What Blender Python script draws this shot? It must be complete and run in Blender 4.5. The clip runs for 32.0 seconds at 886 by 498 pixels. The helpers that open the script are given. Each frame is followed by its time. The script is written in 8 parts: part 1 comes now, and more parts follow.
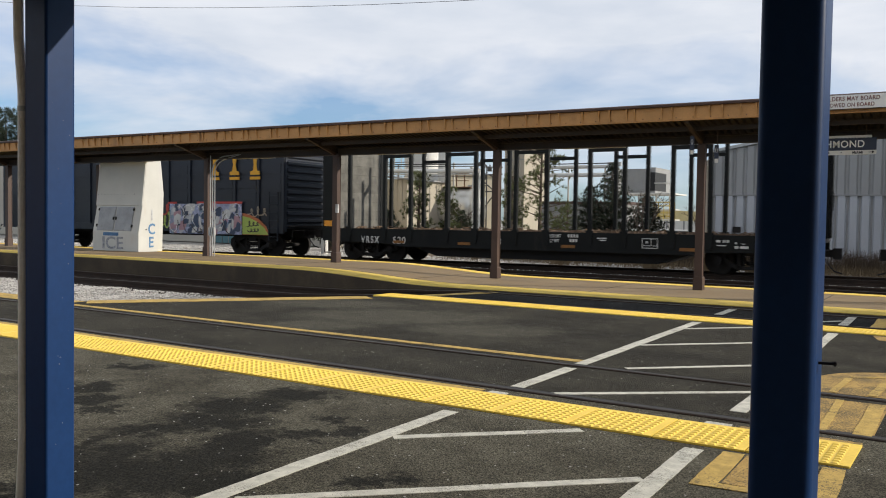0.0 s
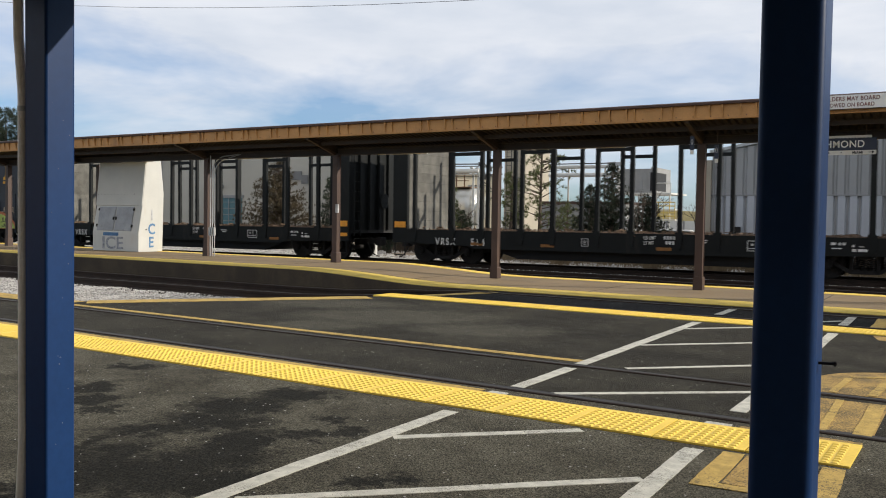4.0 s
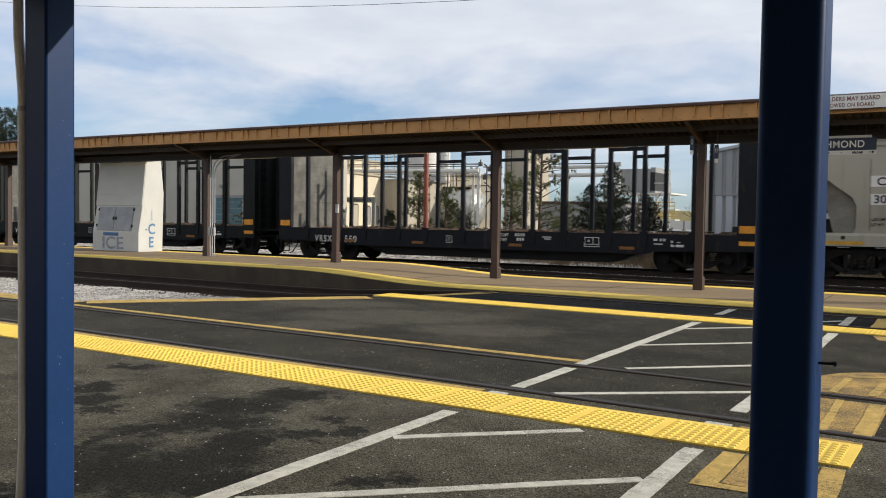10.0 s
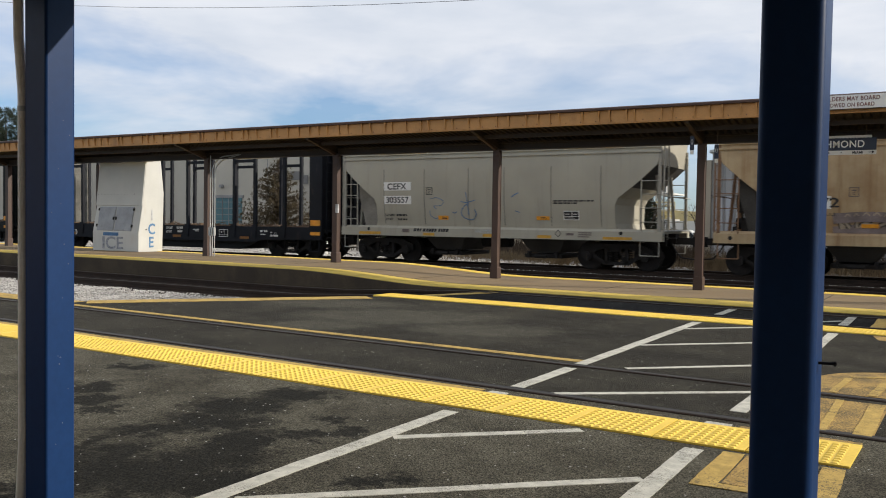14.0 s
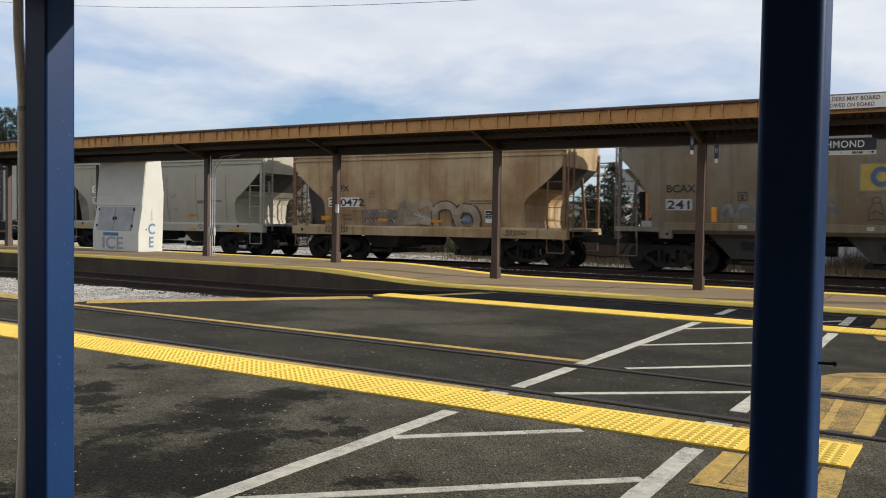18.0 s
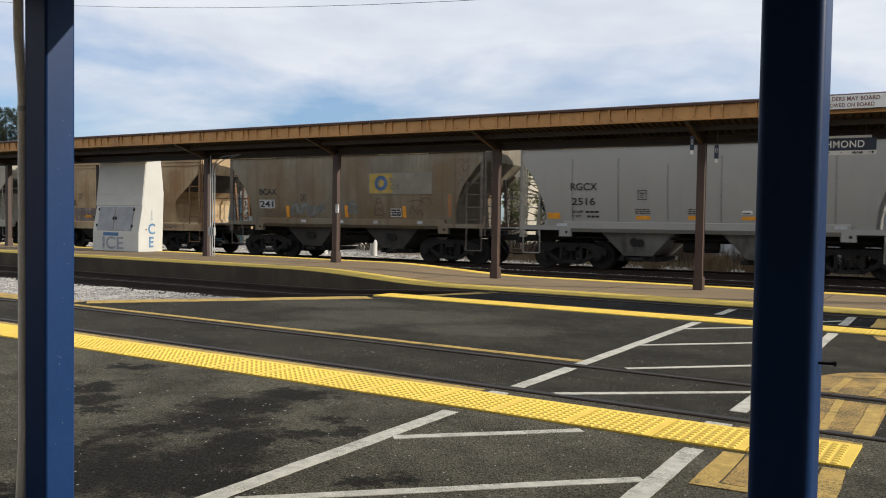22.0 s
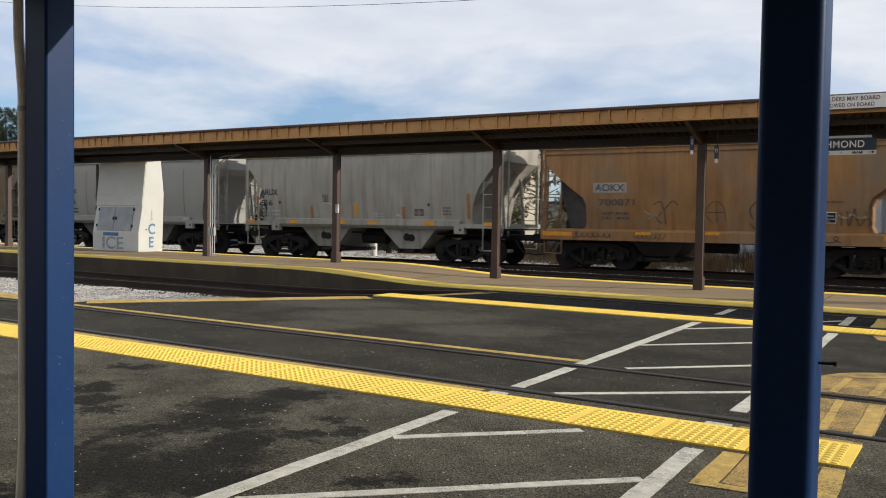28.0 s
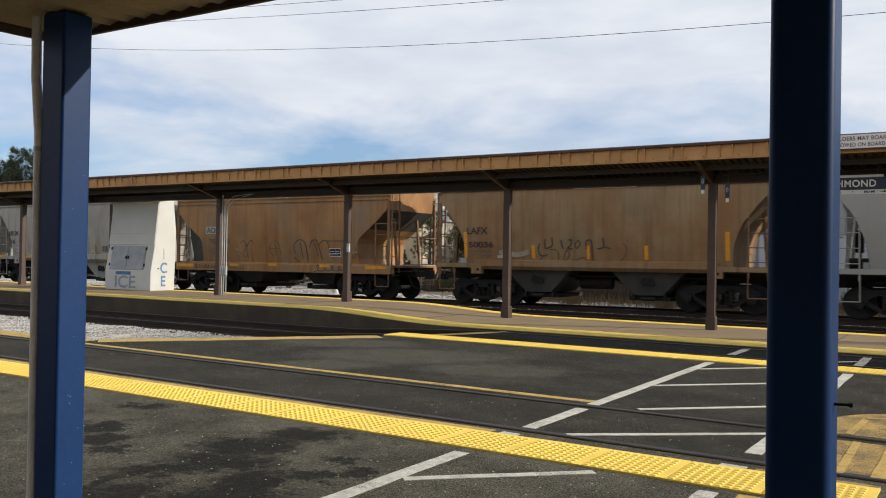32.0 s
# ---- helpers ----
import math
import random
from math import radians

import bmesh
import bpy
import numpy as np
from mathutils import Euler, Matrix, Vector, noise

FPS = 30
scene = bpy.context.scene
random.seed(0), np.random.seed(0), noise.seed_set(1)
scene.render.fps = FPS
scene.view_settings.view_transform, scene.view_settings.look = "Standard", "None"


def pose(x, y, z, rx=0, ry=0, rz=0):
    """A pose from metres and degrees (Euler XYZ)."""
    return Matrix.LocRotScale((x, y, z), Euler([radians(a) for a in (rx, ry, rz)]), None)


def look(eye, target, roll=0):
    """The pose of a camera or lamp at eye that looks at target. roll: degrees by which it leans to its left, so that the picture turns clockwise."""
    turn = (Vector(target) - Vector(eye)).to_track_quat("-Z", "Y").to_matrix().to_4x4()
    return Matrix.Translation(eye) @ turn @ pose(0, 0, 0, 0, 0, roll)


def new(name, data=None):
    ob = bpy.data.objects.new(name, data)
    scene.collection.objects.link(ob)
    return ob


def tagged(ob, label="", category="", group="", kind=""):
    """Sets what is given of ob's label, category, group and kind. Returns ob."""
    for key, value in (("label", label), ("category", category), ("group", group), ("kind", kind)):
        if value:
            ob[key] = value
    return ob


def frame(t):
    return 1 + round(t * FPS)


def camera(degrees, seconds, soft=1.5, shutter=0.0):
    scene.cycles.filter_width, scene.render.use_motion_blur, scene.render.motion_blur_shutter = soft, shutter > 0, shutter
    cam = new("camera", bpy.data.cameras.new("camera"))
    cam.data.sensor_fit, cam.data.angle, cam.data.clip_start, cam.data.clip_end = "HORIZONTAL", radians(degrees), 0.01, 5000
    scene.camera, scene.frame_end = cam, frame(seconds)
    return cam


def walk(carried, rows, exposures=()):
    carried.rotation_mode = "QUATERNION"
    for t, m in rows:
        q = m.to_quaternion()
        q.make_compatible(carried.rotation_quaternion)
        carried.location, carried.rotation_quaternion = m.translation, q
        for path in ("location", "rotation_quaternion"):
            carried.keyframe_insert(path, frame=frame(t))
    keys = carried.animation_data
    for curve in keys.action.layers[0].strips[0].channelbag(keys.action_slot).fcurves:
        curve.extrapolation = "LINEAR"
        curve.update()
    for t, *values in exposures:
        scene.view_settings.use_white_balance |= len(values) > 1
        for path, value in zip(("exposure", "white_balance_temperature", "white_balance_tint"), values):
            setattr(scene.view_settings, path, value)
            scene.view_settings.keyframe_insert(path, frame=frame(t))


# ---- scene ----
# the eye stands still and lifts its view at the very end
EYE = (0.0, 0.0, 1.448)


def aim(yaw, pitch, roll):
    a, b = radians(yaw), radians(pitch)
    way = Vector((-math.sin(a) * math.cos(b), math.cos(a) * math.cos(b), math.sin(b)))
    return look(EYE, Vector(EYE) + way * 10, roll)


cam = camera(54.77, 32.0, soft=1.0, shutter=0.4)
HOLD = aim(31.212, -2.048, 0.919)
walk(cam, [(0.0, HOLD), (10.0, HOLD), (20.0, HOLD), (30.0, HOLD), (31.2, HOLD), (31.4, HOLD),
           (31.5, aim(31.21, -1.98, 0.92)), (31.6, aim(31.18, -1.80, 0.92)), (31.7, aim(31.15, -1.20, 0.92)),
           (31.8, aim(31.45, -0.15, 0.94)), (31.9, aim(31.80, 0.42, 0.95)), (32.0, aim(31.98, 0.565, 0.95))])

# ---- light ----
SUN_TO = Vector((2.15, 1.0, 1.04)).normalized()
scene.view_settings.exposure = 0.0
world = bpy.data.worlds.new("world")
scene.world = world
world.use_nodes = True


def build_sky():
    nt = world.node_tree
    nt.nodes.clear()
    N, K = nt.nodes.new, nt.links.new
    out, bg = N("ShaderNodeOutputWorld"), N("ShaderNodeBackground")
    sky = N("ShaderNodeTexSky")
    sky.sky_type, sky.sun_disc = "NISHITA", False
    sky.sun_elevation = math.asin(SUN_TO.z)
    sky.sun_rotation = math.atan2(SUN_TO.x, SUN_TO.y)
    sky.dust_density, sky.ozone_density = 0.6, 1.6
    tc, mp = N("ShaderNodeTexCoord"), N("ShaderNodeMapping")
    mp.inputs["Scale"].default_value = (1.0, 1.0, 3.6)
    mp.inputs["Location"].default_value = (0.32, 0.05, 0.45)
    mp.inputs["Rotation"].default_value = (0.06, 0.03, 0.0)
    K(tc.outputs["Generated"], mp.inputs["Vector"])
    big, fine = N("ShaderNodeTexNoise"), N("ShaderNodeTexNoise")
    big.inputs["Scale"].default_value, big.inputs["Detail"].default_value = 2.1, 6.0
    big.inputs["Roughness"].default_value, big.inputs["Distortion"].default_value = 0.55, 0.35
    fine.inputs["Scale"].default_value, fine.inputs["Detail"].default_value = 7.0, 8.0
    K(mp.outputs["Vector"], big.inputs["Vector"])
    K(mp.outputs["Vector"], fine.inputs["Vector"])
    cover, shade = N("ShaderNodeValToRGB"), N("ShaderNodeValToRGB")
    cover.color_ramp.elements[0].position, cover.color_ramp.elements[0].color = 0.34, (0.2, 0.2, 0.2, 1)
    cover.color_ramp.elements[1].position, cover.color_ramp.elements[1].color = 0.54, (1, 1, 1, 1)
    shade.color_ramp.elements[0].position, shade.color_ramp.elements[0].color = 0.3, (0.70, 0.76, 0.86, 1)
    shade.color_ramp.elements[1].position, shade.color_ramp.elements[1].color = 0.68, (0.88, 0.91, 0.975, 1)
    sep, low, add = N("ShaderNodeSeparateXYZ"), N("ShaderNodeMapRange"), N("ShaderNodeMath")
    low.inputs["From Min"].default_value, low.inputs["From Max"].default_value = 0.06, 0.24
    low.inputs["To Min"].default_value, low.inputs["To Max"].default_value = -0.18, 0.12
    K(tc.outputs["Generated"], sep.inputs["Vector"])
    K(sep.outputs["Z"], low.inputs["Value"])
    K(big.outputs["Fac"], add.inputs[0])
    K(low.outputs["Result"], add.inputs[1])
    K(add.outputs["Value"], cover.inputs["Fac"])
    K(fine.outputs["Fac"], shade.inputs["Fac"])
    dim, mix = N("ShaderNodeMixRGB"), N("ShaderNodeMixRGB")
    dim.blend_type, dim.inputs["Fac"].default_value = "MULTIPLY", 1.0
    dim.inputs["Color2"].default_value = (0.066, 0.099, 0.140, 1)
    K(sky.outputs["Color"], dim.inputs["Color1"])
    K(cover.outputs["Color"], mix.inputs["Fac"])
    K(dim.outputs["Color"], mix.inputs["Color1"])
    K(shade.outputs["Color"], mix.inputs["Color2"])
    K(mix.outputs["Color"], bg.inputs["Color"])
    bg.inputs["Strength"].default_value = 0.95
    K(bg.outputs["Background"], out.inputs["Surface"])


build_sky()
sun_data = bpy.data.lights.new("sun", "SUN")
sun_data.energy, sun_data.angle, sun_data.color = 4.6, radians(0.7), (1.0, 0.92, 0.80)
sun = new("sun", sun_data)
sun.matrix_world = look(SUN_TO * 200, (0, 0, 0))

# ---- materials ----


def mat(name, base, rough=0.7, metal=0.0, var=0.25, scale=2.0, bump=0.15, stain=None, amount=0.5, streak=1.0,
        grain=40.0, spec=0.5, rand=0.0, emit=0.0):
    """A procedural surface: base colour with blotches and grain, stains that may run down, fine relief."""
    m = bpy.data.materials.new(name)
    m.use_nodes = True
    nt = m.node_tree
    N, K = nt.nodes.new, nt.links.new
    bs = nt.nodes["Principled BSDF"]
    bs.inputs["Roughness"].default_value, bs.inputs["Metallic"].default_value = rough, metal
    bs.inputs["Specular IOR Level"].default_value = spec
    tc = N("ShaderNodeTexCoord")
    n1, n2 = N("ShaderNodeTexNoise"), N("ShaderNodeTexNoise")
    n1.inputs["Scale"].default_value, n1.inputs["Detail"].default_value = scale, 5.0
    n2.inputs["Scale"].default_value, n2.inputs["Detail"].default_value = grain, 4.0
    for n in (n1, n2):
        K(tc.outputs["Object"], n.inputs["Vector"])
    r1 = N("ShaderNodeMapRange")
    r1.inputs["From Min"].default_value, r1.inputs["From Max"].default_value = 0.3, 0.7
    r1.inputs["To Min"].default_value, r1.inputs["To Max"].default_value = 1 - var, 1 + var * 0.7
    K(n1.outputs["Fac"], r1.inputs["Value"])
    r2 = N("ShaderNodeMapRange")
    r2.inputs["From Min"].default_value, r2.inputs["From Max"].default_value = 0.3, 0.7
    r2.inputs["To Min"].default_value, r2.inputs["To Max"].default_value = 1 - var * 0.5, 1 + var * 0.4
    K(n2.outputs["Fac"], r2.inputs["Value"])
    mul = N("ShaderNodeMath")
    mul.operation = "MULTIPLY"
    K(r1.outputs["Result"], mul.inputs[0])
    K(r2.outputs["Result"], mul.inputs[1])
    last = mul
    if rand:
        oi = N("ShaderNodeObjectInfo")
        r3 = N("ShaderNodeMapRange")
        r3.inputs["To Min"].default_value, r3.inputs["To Max"].default_value = 1 - rand, 1 + rand
        K(oi.outputs["Random"], r3.inputs["Value"])
        mm = N("ShaderNodeMath")
        mm.operation = "MULTIPLY"
        K(last.outputs["Value"], mm.inputs[0])
        K(r3.outputs["Result"], mm.inputs[1])
        last = mm
    col = N("ShaderNodeVectorMath")
    col.operation = "SCALE"
    col.inputs[0].default_value = base
    K(last.outputs["Value"], col.inputs["Scale"])
    colour = col.outputs["Vector"]
    if stain:
        mp = N("ShaderNodeMapping")
        mp.inputs["Scale"].default_value = (1.0, 1.0, 1.0 / streak)
        n3 = N("ShaderNodeTexNoise")
        n3.inputs["Scale"].default_value, n3.inputs["Detail"].default_value = scale * 1.3, 7.0
        n3.inputs["Roughness"].default_value = 0.62
        K(tc.outputs["Object"], mp.inputs["Vector"])
        K(mp.outputs["Vector"], n3.inputs["Vector"])
        ramp = N("ShaderNodeMapRange")
        ramp.inputs["From Min"].default_value = 0.78 - amount * 0.5
        ramp.inputs["From Max"].default_value = 0.95 - amount * 0.5
        ramp.inputs["To Max"].default_value = 0.9
        K(n3.outputs["Fac"], ramp.inputs["Value"])
        mix = N("ShaderNodeMixRGB")
        mix.inputs["Color2"].default_value = (*stain, 1)
        K(ramp.outputs["Result"], mix.inputs["Fac"])
        K(colour, mix.inputs["Color1"])
        colour = mix.outputs["Color"]
    K(colour, bs.inputs["Base Color"])
    if bump:
        b = N("ShaderNodeBump")
        b.inputs["Strength"].default_value, b.inputs["Distance"].default_value = bump, 0.02
        K(n2.outputs["Fac"], b.inputs["Height"])
        K(b.outputs["Normal"], bs.inputs["Normal"])
    if emit:
        K(colour, bs.inputs["Emission Color"])
        bs.inputs["Emission Strength"].default_value = emit
    return m




def asphalt(name, dark, light, low, high, patch=0.42, stains=(), spot=None, full_spot=0.85):
    """Worn asphalt: broad dark and pale patches, coarse aggregate, small pale chips, fine cracks."""
    m = bpy.data.materials.new(name)
    m.use_nodes = True
    nt = m.node_tree
    N, K = nt.nodes.new, nt.links.new
    bs = nt.nodes["Principled BSDF"]
    bs.inputs["Roughness"].default_value, bs.inputs["Specular IOR Level"].default_value = 0.95, 0.12
    tc = N("ShaderNodeTexCoord")

    def tex(kind, scale, detail=6.0, rough=0.6):
        n = N(kind)
        n.inputs["Scale"].default_value = scale
        if kind == "ShaderNodeTexNoise":
            n.inputs["Detail"].default_value, n.inputs["Roughness"].default_value = detail, rough
        K(tc.outputs["Object"], n.inputs["Vector"])
        return n

    def span(src, a, b, c, d):
        r = N("ShaderNodeMapRange")
        for k, v in zip(("From Min", "From Max", "To Min", "To Max"), (a, b, c, d)):
            r.inputs[k].default_value = v
        K(src, r.inputs["Value"])
        return r.outputs["Result"]

    def math_(op, a, b):
        n = N("ShaderNodeMath")
        n.operation = op
        K(a, n.inputs[0])
        K(b, n.inputs[1])
        return n.outputs["Value"]

    patches = span(tex("ShaderNodeTexNoise", patch, 9.0, 0.66).outputs["Fac"], low, high, 0.0, 1.0)
    streaks = span(tex("ShaderNodeTexNoise", 2.6, 7.0, 0.7).outputs["Fac"], 0.35, 0.68, 0.8, 1.16)
    grain = span(tex("ShaderNodeTexNoise", 75.0, 4.0, 0.8).outputs["Fac"], 0.34, 0.66, 0.45, 1.6)
    pieces = tex("ShaderNodeTexVoronoi", 130.0)
    grain = math_("MULTIPLY", grain, span(pieces.outputs["Color"], 0.22, 0.85, 0.35, 1.75))
    chips = tex("ShaderNodeTexVoronoi", 21.0)
    chip = math_("MULTIPLY", span(chips.outputs["Distance"], 0.12, 0.17, 1.0, 0.0), span(chips.outputs["Color"], 0.74, 0.77, 0.0, 1.0))
    mix = N("ShaderNodeMixRGB")
    mix.inputs["Color1"].default_value, mix.inputs["Color2"].default_value = (*dark, 1), (*light, 1)
    K(patches, mix.inputs["Fac"])
    tone = mix.outputs["Color"]
    if stains:
        # stains or rubbed patches with ragged outlines
        wob = N("ShaderNodeVectorMath")
        wob.operation = "MULTIPLY_ADD"
        wob.inputs[1].default_value = (1.1, 1.1, 0.0)
        K(tex("ShaderNodeTexNoise", 4.5, 9.0, 0.78).outputs["Color"], wob.inputs[0])
        K(tc.outputs["Object"], wob.inputs[2])
        full = None
        for cx, cy, rx, ry, turn in stains:
            mp = N("ShaderNodeMapping")
            mp.vector_type = "TEXTURE"
            mp.inputs["Location"].default_value = (cx + 0.55, cy + 0.55, 0)
            mp.inputs["Rotation"].default_value = (0, 0, math.radians(turn))
            mp.inputs["Scale"].default_value = (rx * 1.35, ry * 1.2, 1)
            ln = N("ShaderNodeVectorMath")
            ln.operation = "LENGTH"
            K(wob.outputs["Vector"], mp.inputs["Vector"])
            K(mp.outputs["Vector"], ln.inputs[0])
            one = span(ln.outputs["Value"], 0.72, 1.25, 1.0, 0.0)
            full = one if full is None else math_("MAXIMUM", full, one)
        oil = N("ShaderNodeMixRGB")
        oil.inputs["Color2"].default_value = (*(spot or [v * 0.75 for v in dark]), 1)
        K(span(full, 0.0, 1.0, 0.0, full_spot), oil.inputs["Fac"])
        K(tone, oil.inputs["Color1"])
        tone = oil.outputs["Color"]
    sc = N("ShaderNodeVectorMath")
    sc.operation = "SCALE"
    K(tone, sc.inputs[0])
    K(math_("MULTIPLY", streaks, grain), sc.inputs["Scale"])
    fin = N("ShaderNodeMixRGB")
    fin.inputs["Color2"].default_value = (0.42, 0.41, 0.38, 1)
    K(chip, fin.inputs["Fac"])
    K(sc.outputs["Vector"], fin.inputs["Color1"])
    K(fin.outputs["Color"], bs.inputs["Base Color"])
    b = N("ShaderNodeBump")
    b.inputs["Strength"].default_value, b.inputs["Distance"].default_value = 0.8, 0.006
    K(grain, b.inputs["Height"])
    K(b.outputs["Normal"], bs.inputs["Normal"])
    return m


STAINS = ((-6.13, 4.54, 0.17, 0.25, 31), (-5.72, 4.24, 0.14, 0.16, 31), (-5.40, 4.04, 0.18, 0.09, 31), (-6.67, 5.34, 0.20, 0.13, 31), (-4.67, 4.72, 0.30, 0.25, 31), (-4.57, 5.25, 0.25, 0.23, 31),
          (-4.45, 4.28, 0.31, 0.23, 31), (-4.58, 3.87, 0.21, 0.12, 31), (-4.14, 3.11, 0.16, 0.59, 31), (-3.77, 3.27, 0.22, 0.44, 31), (-3.81, 3.84, 0.19, 0.46, 31), (-3.42, 3.25, 0.21, 0.25, 31),
          (-3.67, 4.35, 0.17, 0.11, 31), (-3.81, 4.82, 0.11, 0.08, 31), (-3.48, 4.58, 0.10, 0.15, 31), (-2.71, 3.80, 0.14, 0.10, 31), (-4.40, 3.02, 0.09, 0.70, 31))
PALE = ((-7.07, 10.36, 1.1, 0.8, 31), (-5.31, 9.74, 0.7, 0.5, 31), (-7.34, 8.88, 0.5, 0.4, 31), (-8.9, 11.2, 0.9, 0.5, 31))
M_ASPHALT = asphalt("asphalt", (0.046, 0.041, 0.030), (0.108, 0.100, 0.075), 0.30, 0.56, 1.1, STAINS, (0.0165, 0.0155, 0.0125), 0.94)
M_CROSSING = asphalt("crossing_asphalt", (0.032, 0.0295, 0.0235), (0.052, 0.048, 0.037), 0.40, 0.60, 0.9, PALE, (0.088, 0.083, 0.064), 0.75)
M_ASPHALT2 = asphalt("asphalt_strip", (0.015, 0.015, 0.015), (0.032, 0.031, 0.029), 0.35, 0.65)


def worn(name, base, under, wear, fine=42.0, rough=0.8):
    """Road paint rubbed through to the asphalt in specks and larger bare spots."""
    m = bpy.data.materials.new(name)
    m.use_nodes = True
    nt = m.node_tree
    N, K = nt.nodes.new, nt.links.new
    bs = nt.nodes["Principled BSDF"]
    bs.inputs["Roughness"].default_value, bs.inputs["Specular IOR Level"].default_value = rough, 0.3
    tc = N("ShaderNodeTexCoord")
    ns = []
    for sc, det, ro in ((fine, 5.0, 0.72), (2.4, 5.0, 0.6), (11.0, 4.0, 0.6)):
        n = N("ShaderNodeTexNoise")
        n.inputs["Scale"].default_value, n.inputs["Detail"].default_value, n.inputs["Roughness"].default_value = sc, det, ro
        K(tc.outputs["Object"], n.inputs["Vector"])
        ns.append(n.outputs["Fac"])
    add = N("ShaderNodeMath")
    add.operation = "MULTIPLY_ADD"
    add.inputs[1].default_value = 0.55
    K(ns[1], add.inputs[0])
    K(ns[0], add.inputs[2])
    r = N("ShaderNodeMapRange")
    r.inputs["From Min"].default_value, r.inputs["From Max"].default_value = 0.98 - wear * 0.4, 1.06 - wear * 0.4
    r.inputs["To Max"].default_value = 0.9
    K(add.outputs["Value"], r.inputs["Value"])
    v = N("ShaderNodeMapRange")
    v.inputs["From Min"].default_value, v.inputs["From Max"].default_value = 0.3, 0.7
    v.inputs["To Min"].default_value, v.inputs["To Max"].default_value = 0.72, 1.18
    K(ns[2], v.inputs["Value"])
    col = N("ShaderNodeVectorMath")
    col.operation = "SCALE"
    col.inputs[0].default_value = base
    K(v.outputs["Result"], col.inputs["Scale"])
    mix = N("ShaderNodeMixRGB")
    mix.inputs["Color2"].default_value = (*under, 1)
    K(r.outputs["Result"], mix.inputs["Fac"])
    K(col.outputs["Vector"], mix.inputs["Color1"])
    K(mix.outputs["Color"], bs.inputs["Base Color"])
    b = N("ShaderNodeBump")
    b.inputs["Strength"].default_value, b.inputs["Distance"].default_value = 0.5, 0.006
    K(ns[0], b.inputs["Height"])
    K(b.outputs["Normal"], bs.inputs["Normal"])
    return m


M_GRAVEL = mat("gravel", (0.33, 0.31, 0.28), 0.95, var=0.8, scale=1.2, bump=1.0, grain=16, stain=(0.12, 0.10, 0.08), amount=0.45)
M_BALLAST = mat("ballast", (0.042, 0.031, 0.022), 0.95, var=0.5, scale=0.8, bump=1.0, grain=14, stain=(0.025, 0.02, 0.018), amount=0.6)
M_STONE = mat("ballast_stone", (0.42, 0.40, 0.37), 0.9, var=0.35, scale=5, bump=0.3)
M_TACTILE = mat("tactile_yellow", (0.80, 0.55, 0.075), 0.6, var=0.12, scale=1.5, bump=0.1, stain=(0.60, 0.50, 0.25), amount=0.30, rand=0.03)
M_YELLOW_OLD = mat("old_yellow_paint", (0.60, 0.43, 0.075), 0.8, var=0.22, scale=3, bump=0.25, stain=(0.34, 0.25, 0.10), amount=0.32)
M_OCHRE = worn("ochre_paint", (0.46, 0.31, 0.085), (0.09, 0.07, 0.04), 0.38, 80.0)
M_OCHRE_WORN = worn("faded_ochre_paint", (0.40, 0.255, 0.075), (0.085, 0.065, 0.035), 0.58, 70.0)
M_WHITELINE = worn("road_white", (0.50, 0.48, 0.41), (0.13, 0.12, 0.10), 0.36, 95.0)
M_RAIL = mat("rail_rust", (0.034, 0.020, 0.013), 0.75, 0.2, var=0.3, scale=3)
M_RAILTOP = mat("rail_polish", (0.055, 0.046, 0.040), 0.6, 0.5, var=0.2, scale=4)
M_TIE = mat("tie_wood", (0.04, 0.03, 0.024), 0.9, var=0.4, scale=3, bump=0.4, rand=0.3)
M_CONC = mat("platform_concrete", (0.225, 0.156, 0.080), 0.85, var=0.14, scale=0.7, bump=0.25, stain=(0.155, 0.112, 0.066), amount=0.5)
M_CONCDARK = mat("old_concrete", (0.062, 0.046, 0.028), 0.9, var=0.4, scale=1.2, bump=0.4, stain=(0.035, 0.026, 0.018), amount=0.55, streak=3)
M_BROWN = mat("brown_steel", (0.056, 0.030, 0.021), 0.55, var=0.18, scale=2, bump=0.08, stain=(0.085, 0.050, 0.034), amount=0.42, streak=3)
M_FASCIA = mat("fascia_ochre", (0.46, 0.235, 0.078), 0.6, var=0.16, scale=1.5, bump=0.08, stain=(0.22, 0.10, 0.04), amount=0.38, streak=2)
M_CAP = mat("roof_edge_brown", (0.07, 0.036, 0.026), 0.7, var=0.35, scale=3)
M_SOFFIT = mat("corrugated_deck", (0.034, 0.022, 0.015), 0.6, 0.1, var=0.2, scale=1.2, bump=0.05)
M_BLUE = mat("blue_paint", (0.0075, 0.032, 0.108), 0.42, var=0.14, scale=1.3, bump=0.03, grain=25, stain=(0.010, 0.036, 0.108), amount=0.3, streak=5, spec=0.18)
M_CHIP = mat("paint_chip", (0.22, 0.20, 0.22), 0.8, var=0.2)
M_WHITE = mat("white_paint", (0.53, 0.53, 0.50), 0.55, var=0.06, scale=1.5, bump=0.05, stain=(0.5, 0.48, 0.43), amount=0.3, streak=3)
M_GALV = mat("galvanised", (0.42, 0.43, 0.43), 0.45, 0.6, var=0.15, scale=4, bump=0.05)
M_SIGNBLUE = mat("sign_navy", (0.012, 0.022, 0.05), 0.4, var=0.1)
M_SIGNWHITE = mat("sign_white", (0.72, 0.71, 0.68), 0.5, var=0.06)
M_TEXTWHITE = mat("letter_white", (0.8, 0.8, 0.78), 0.6, var=0.05)
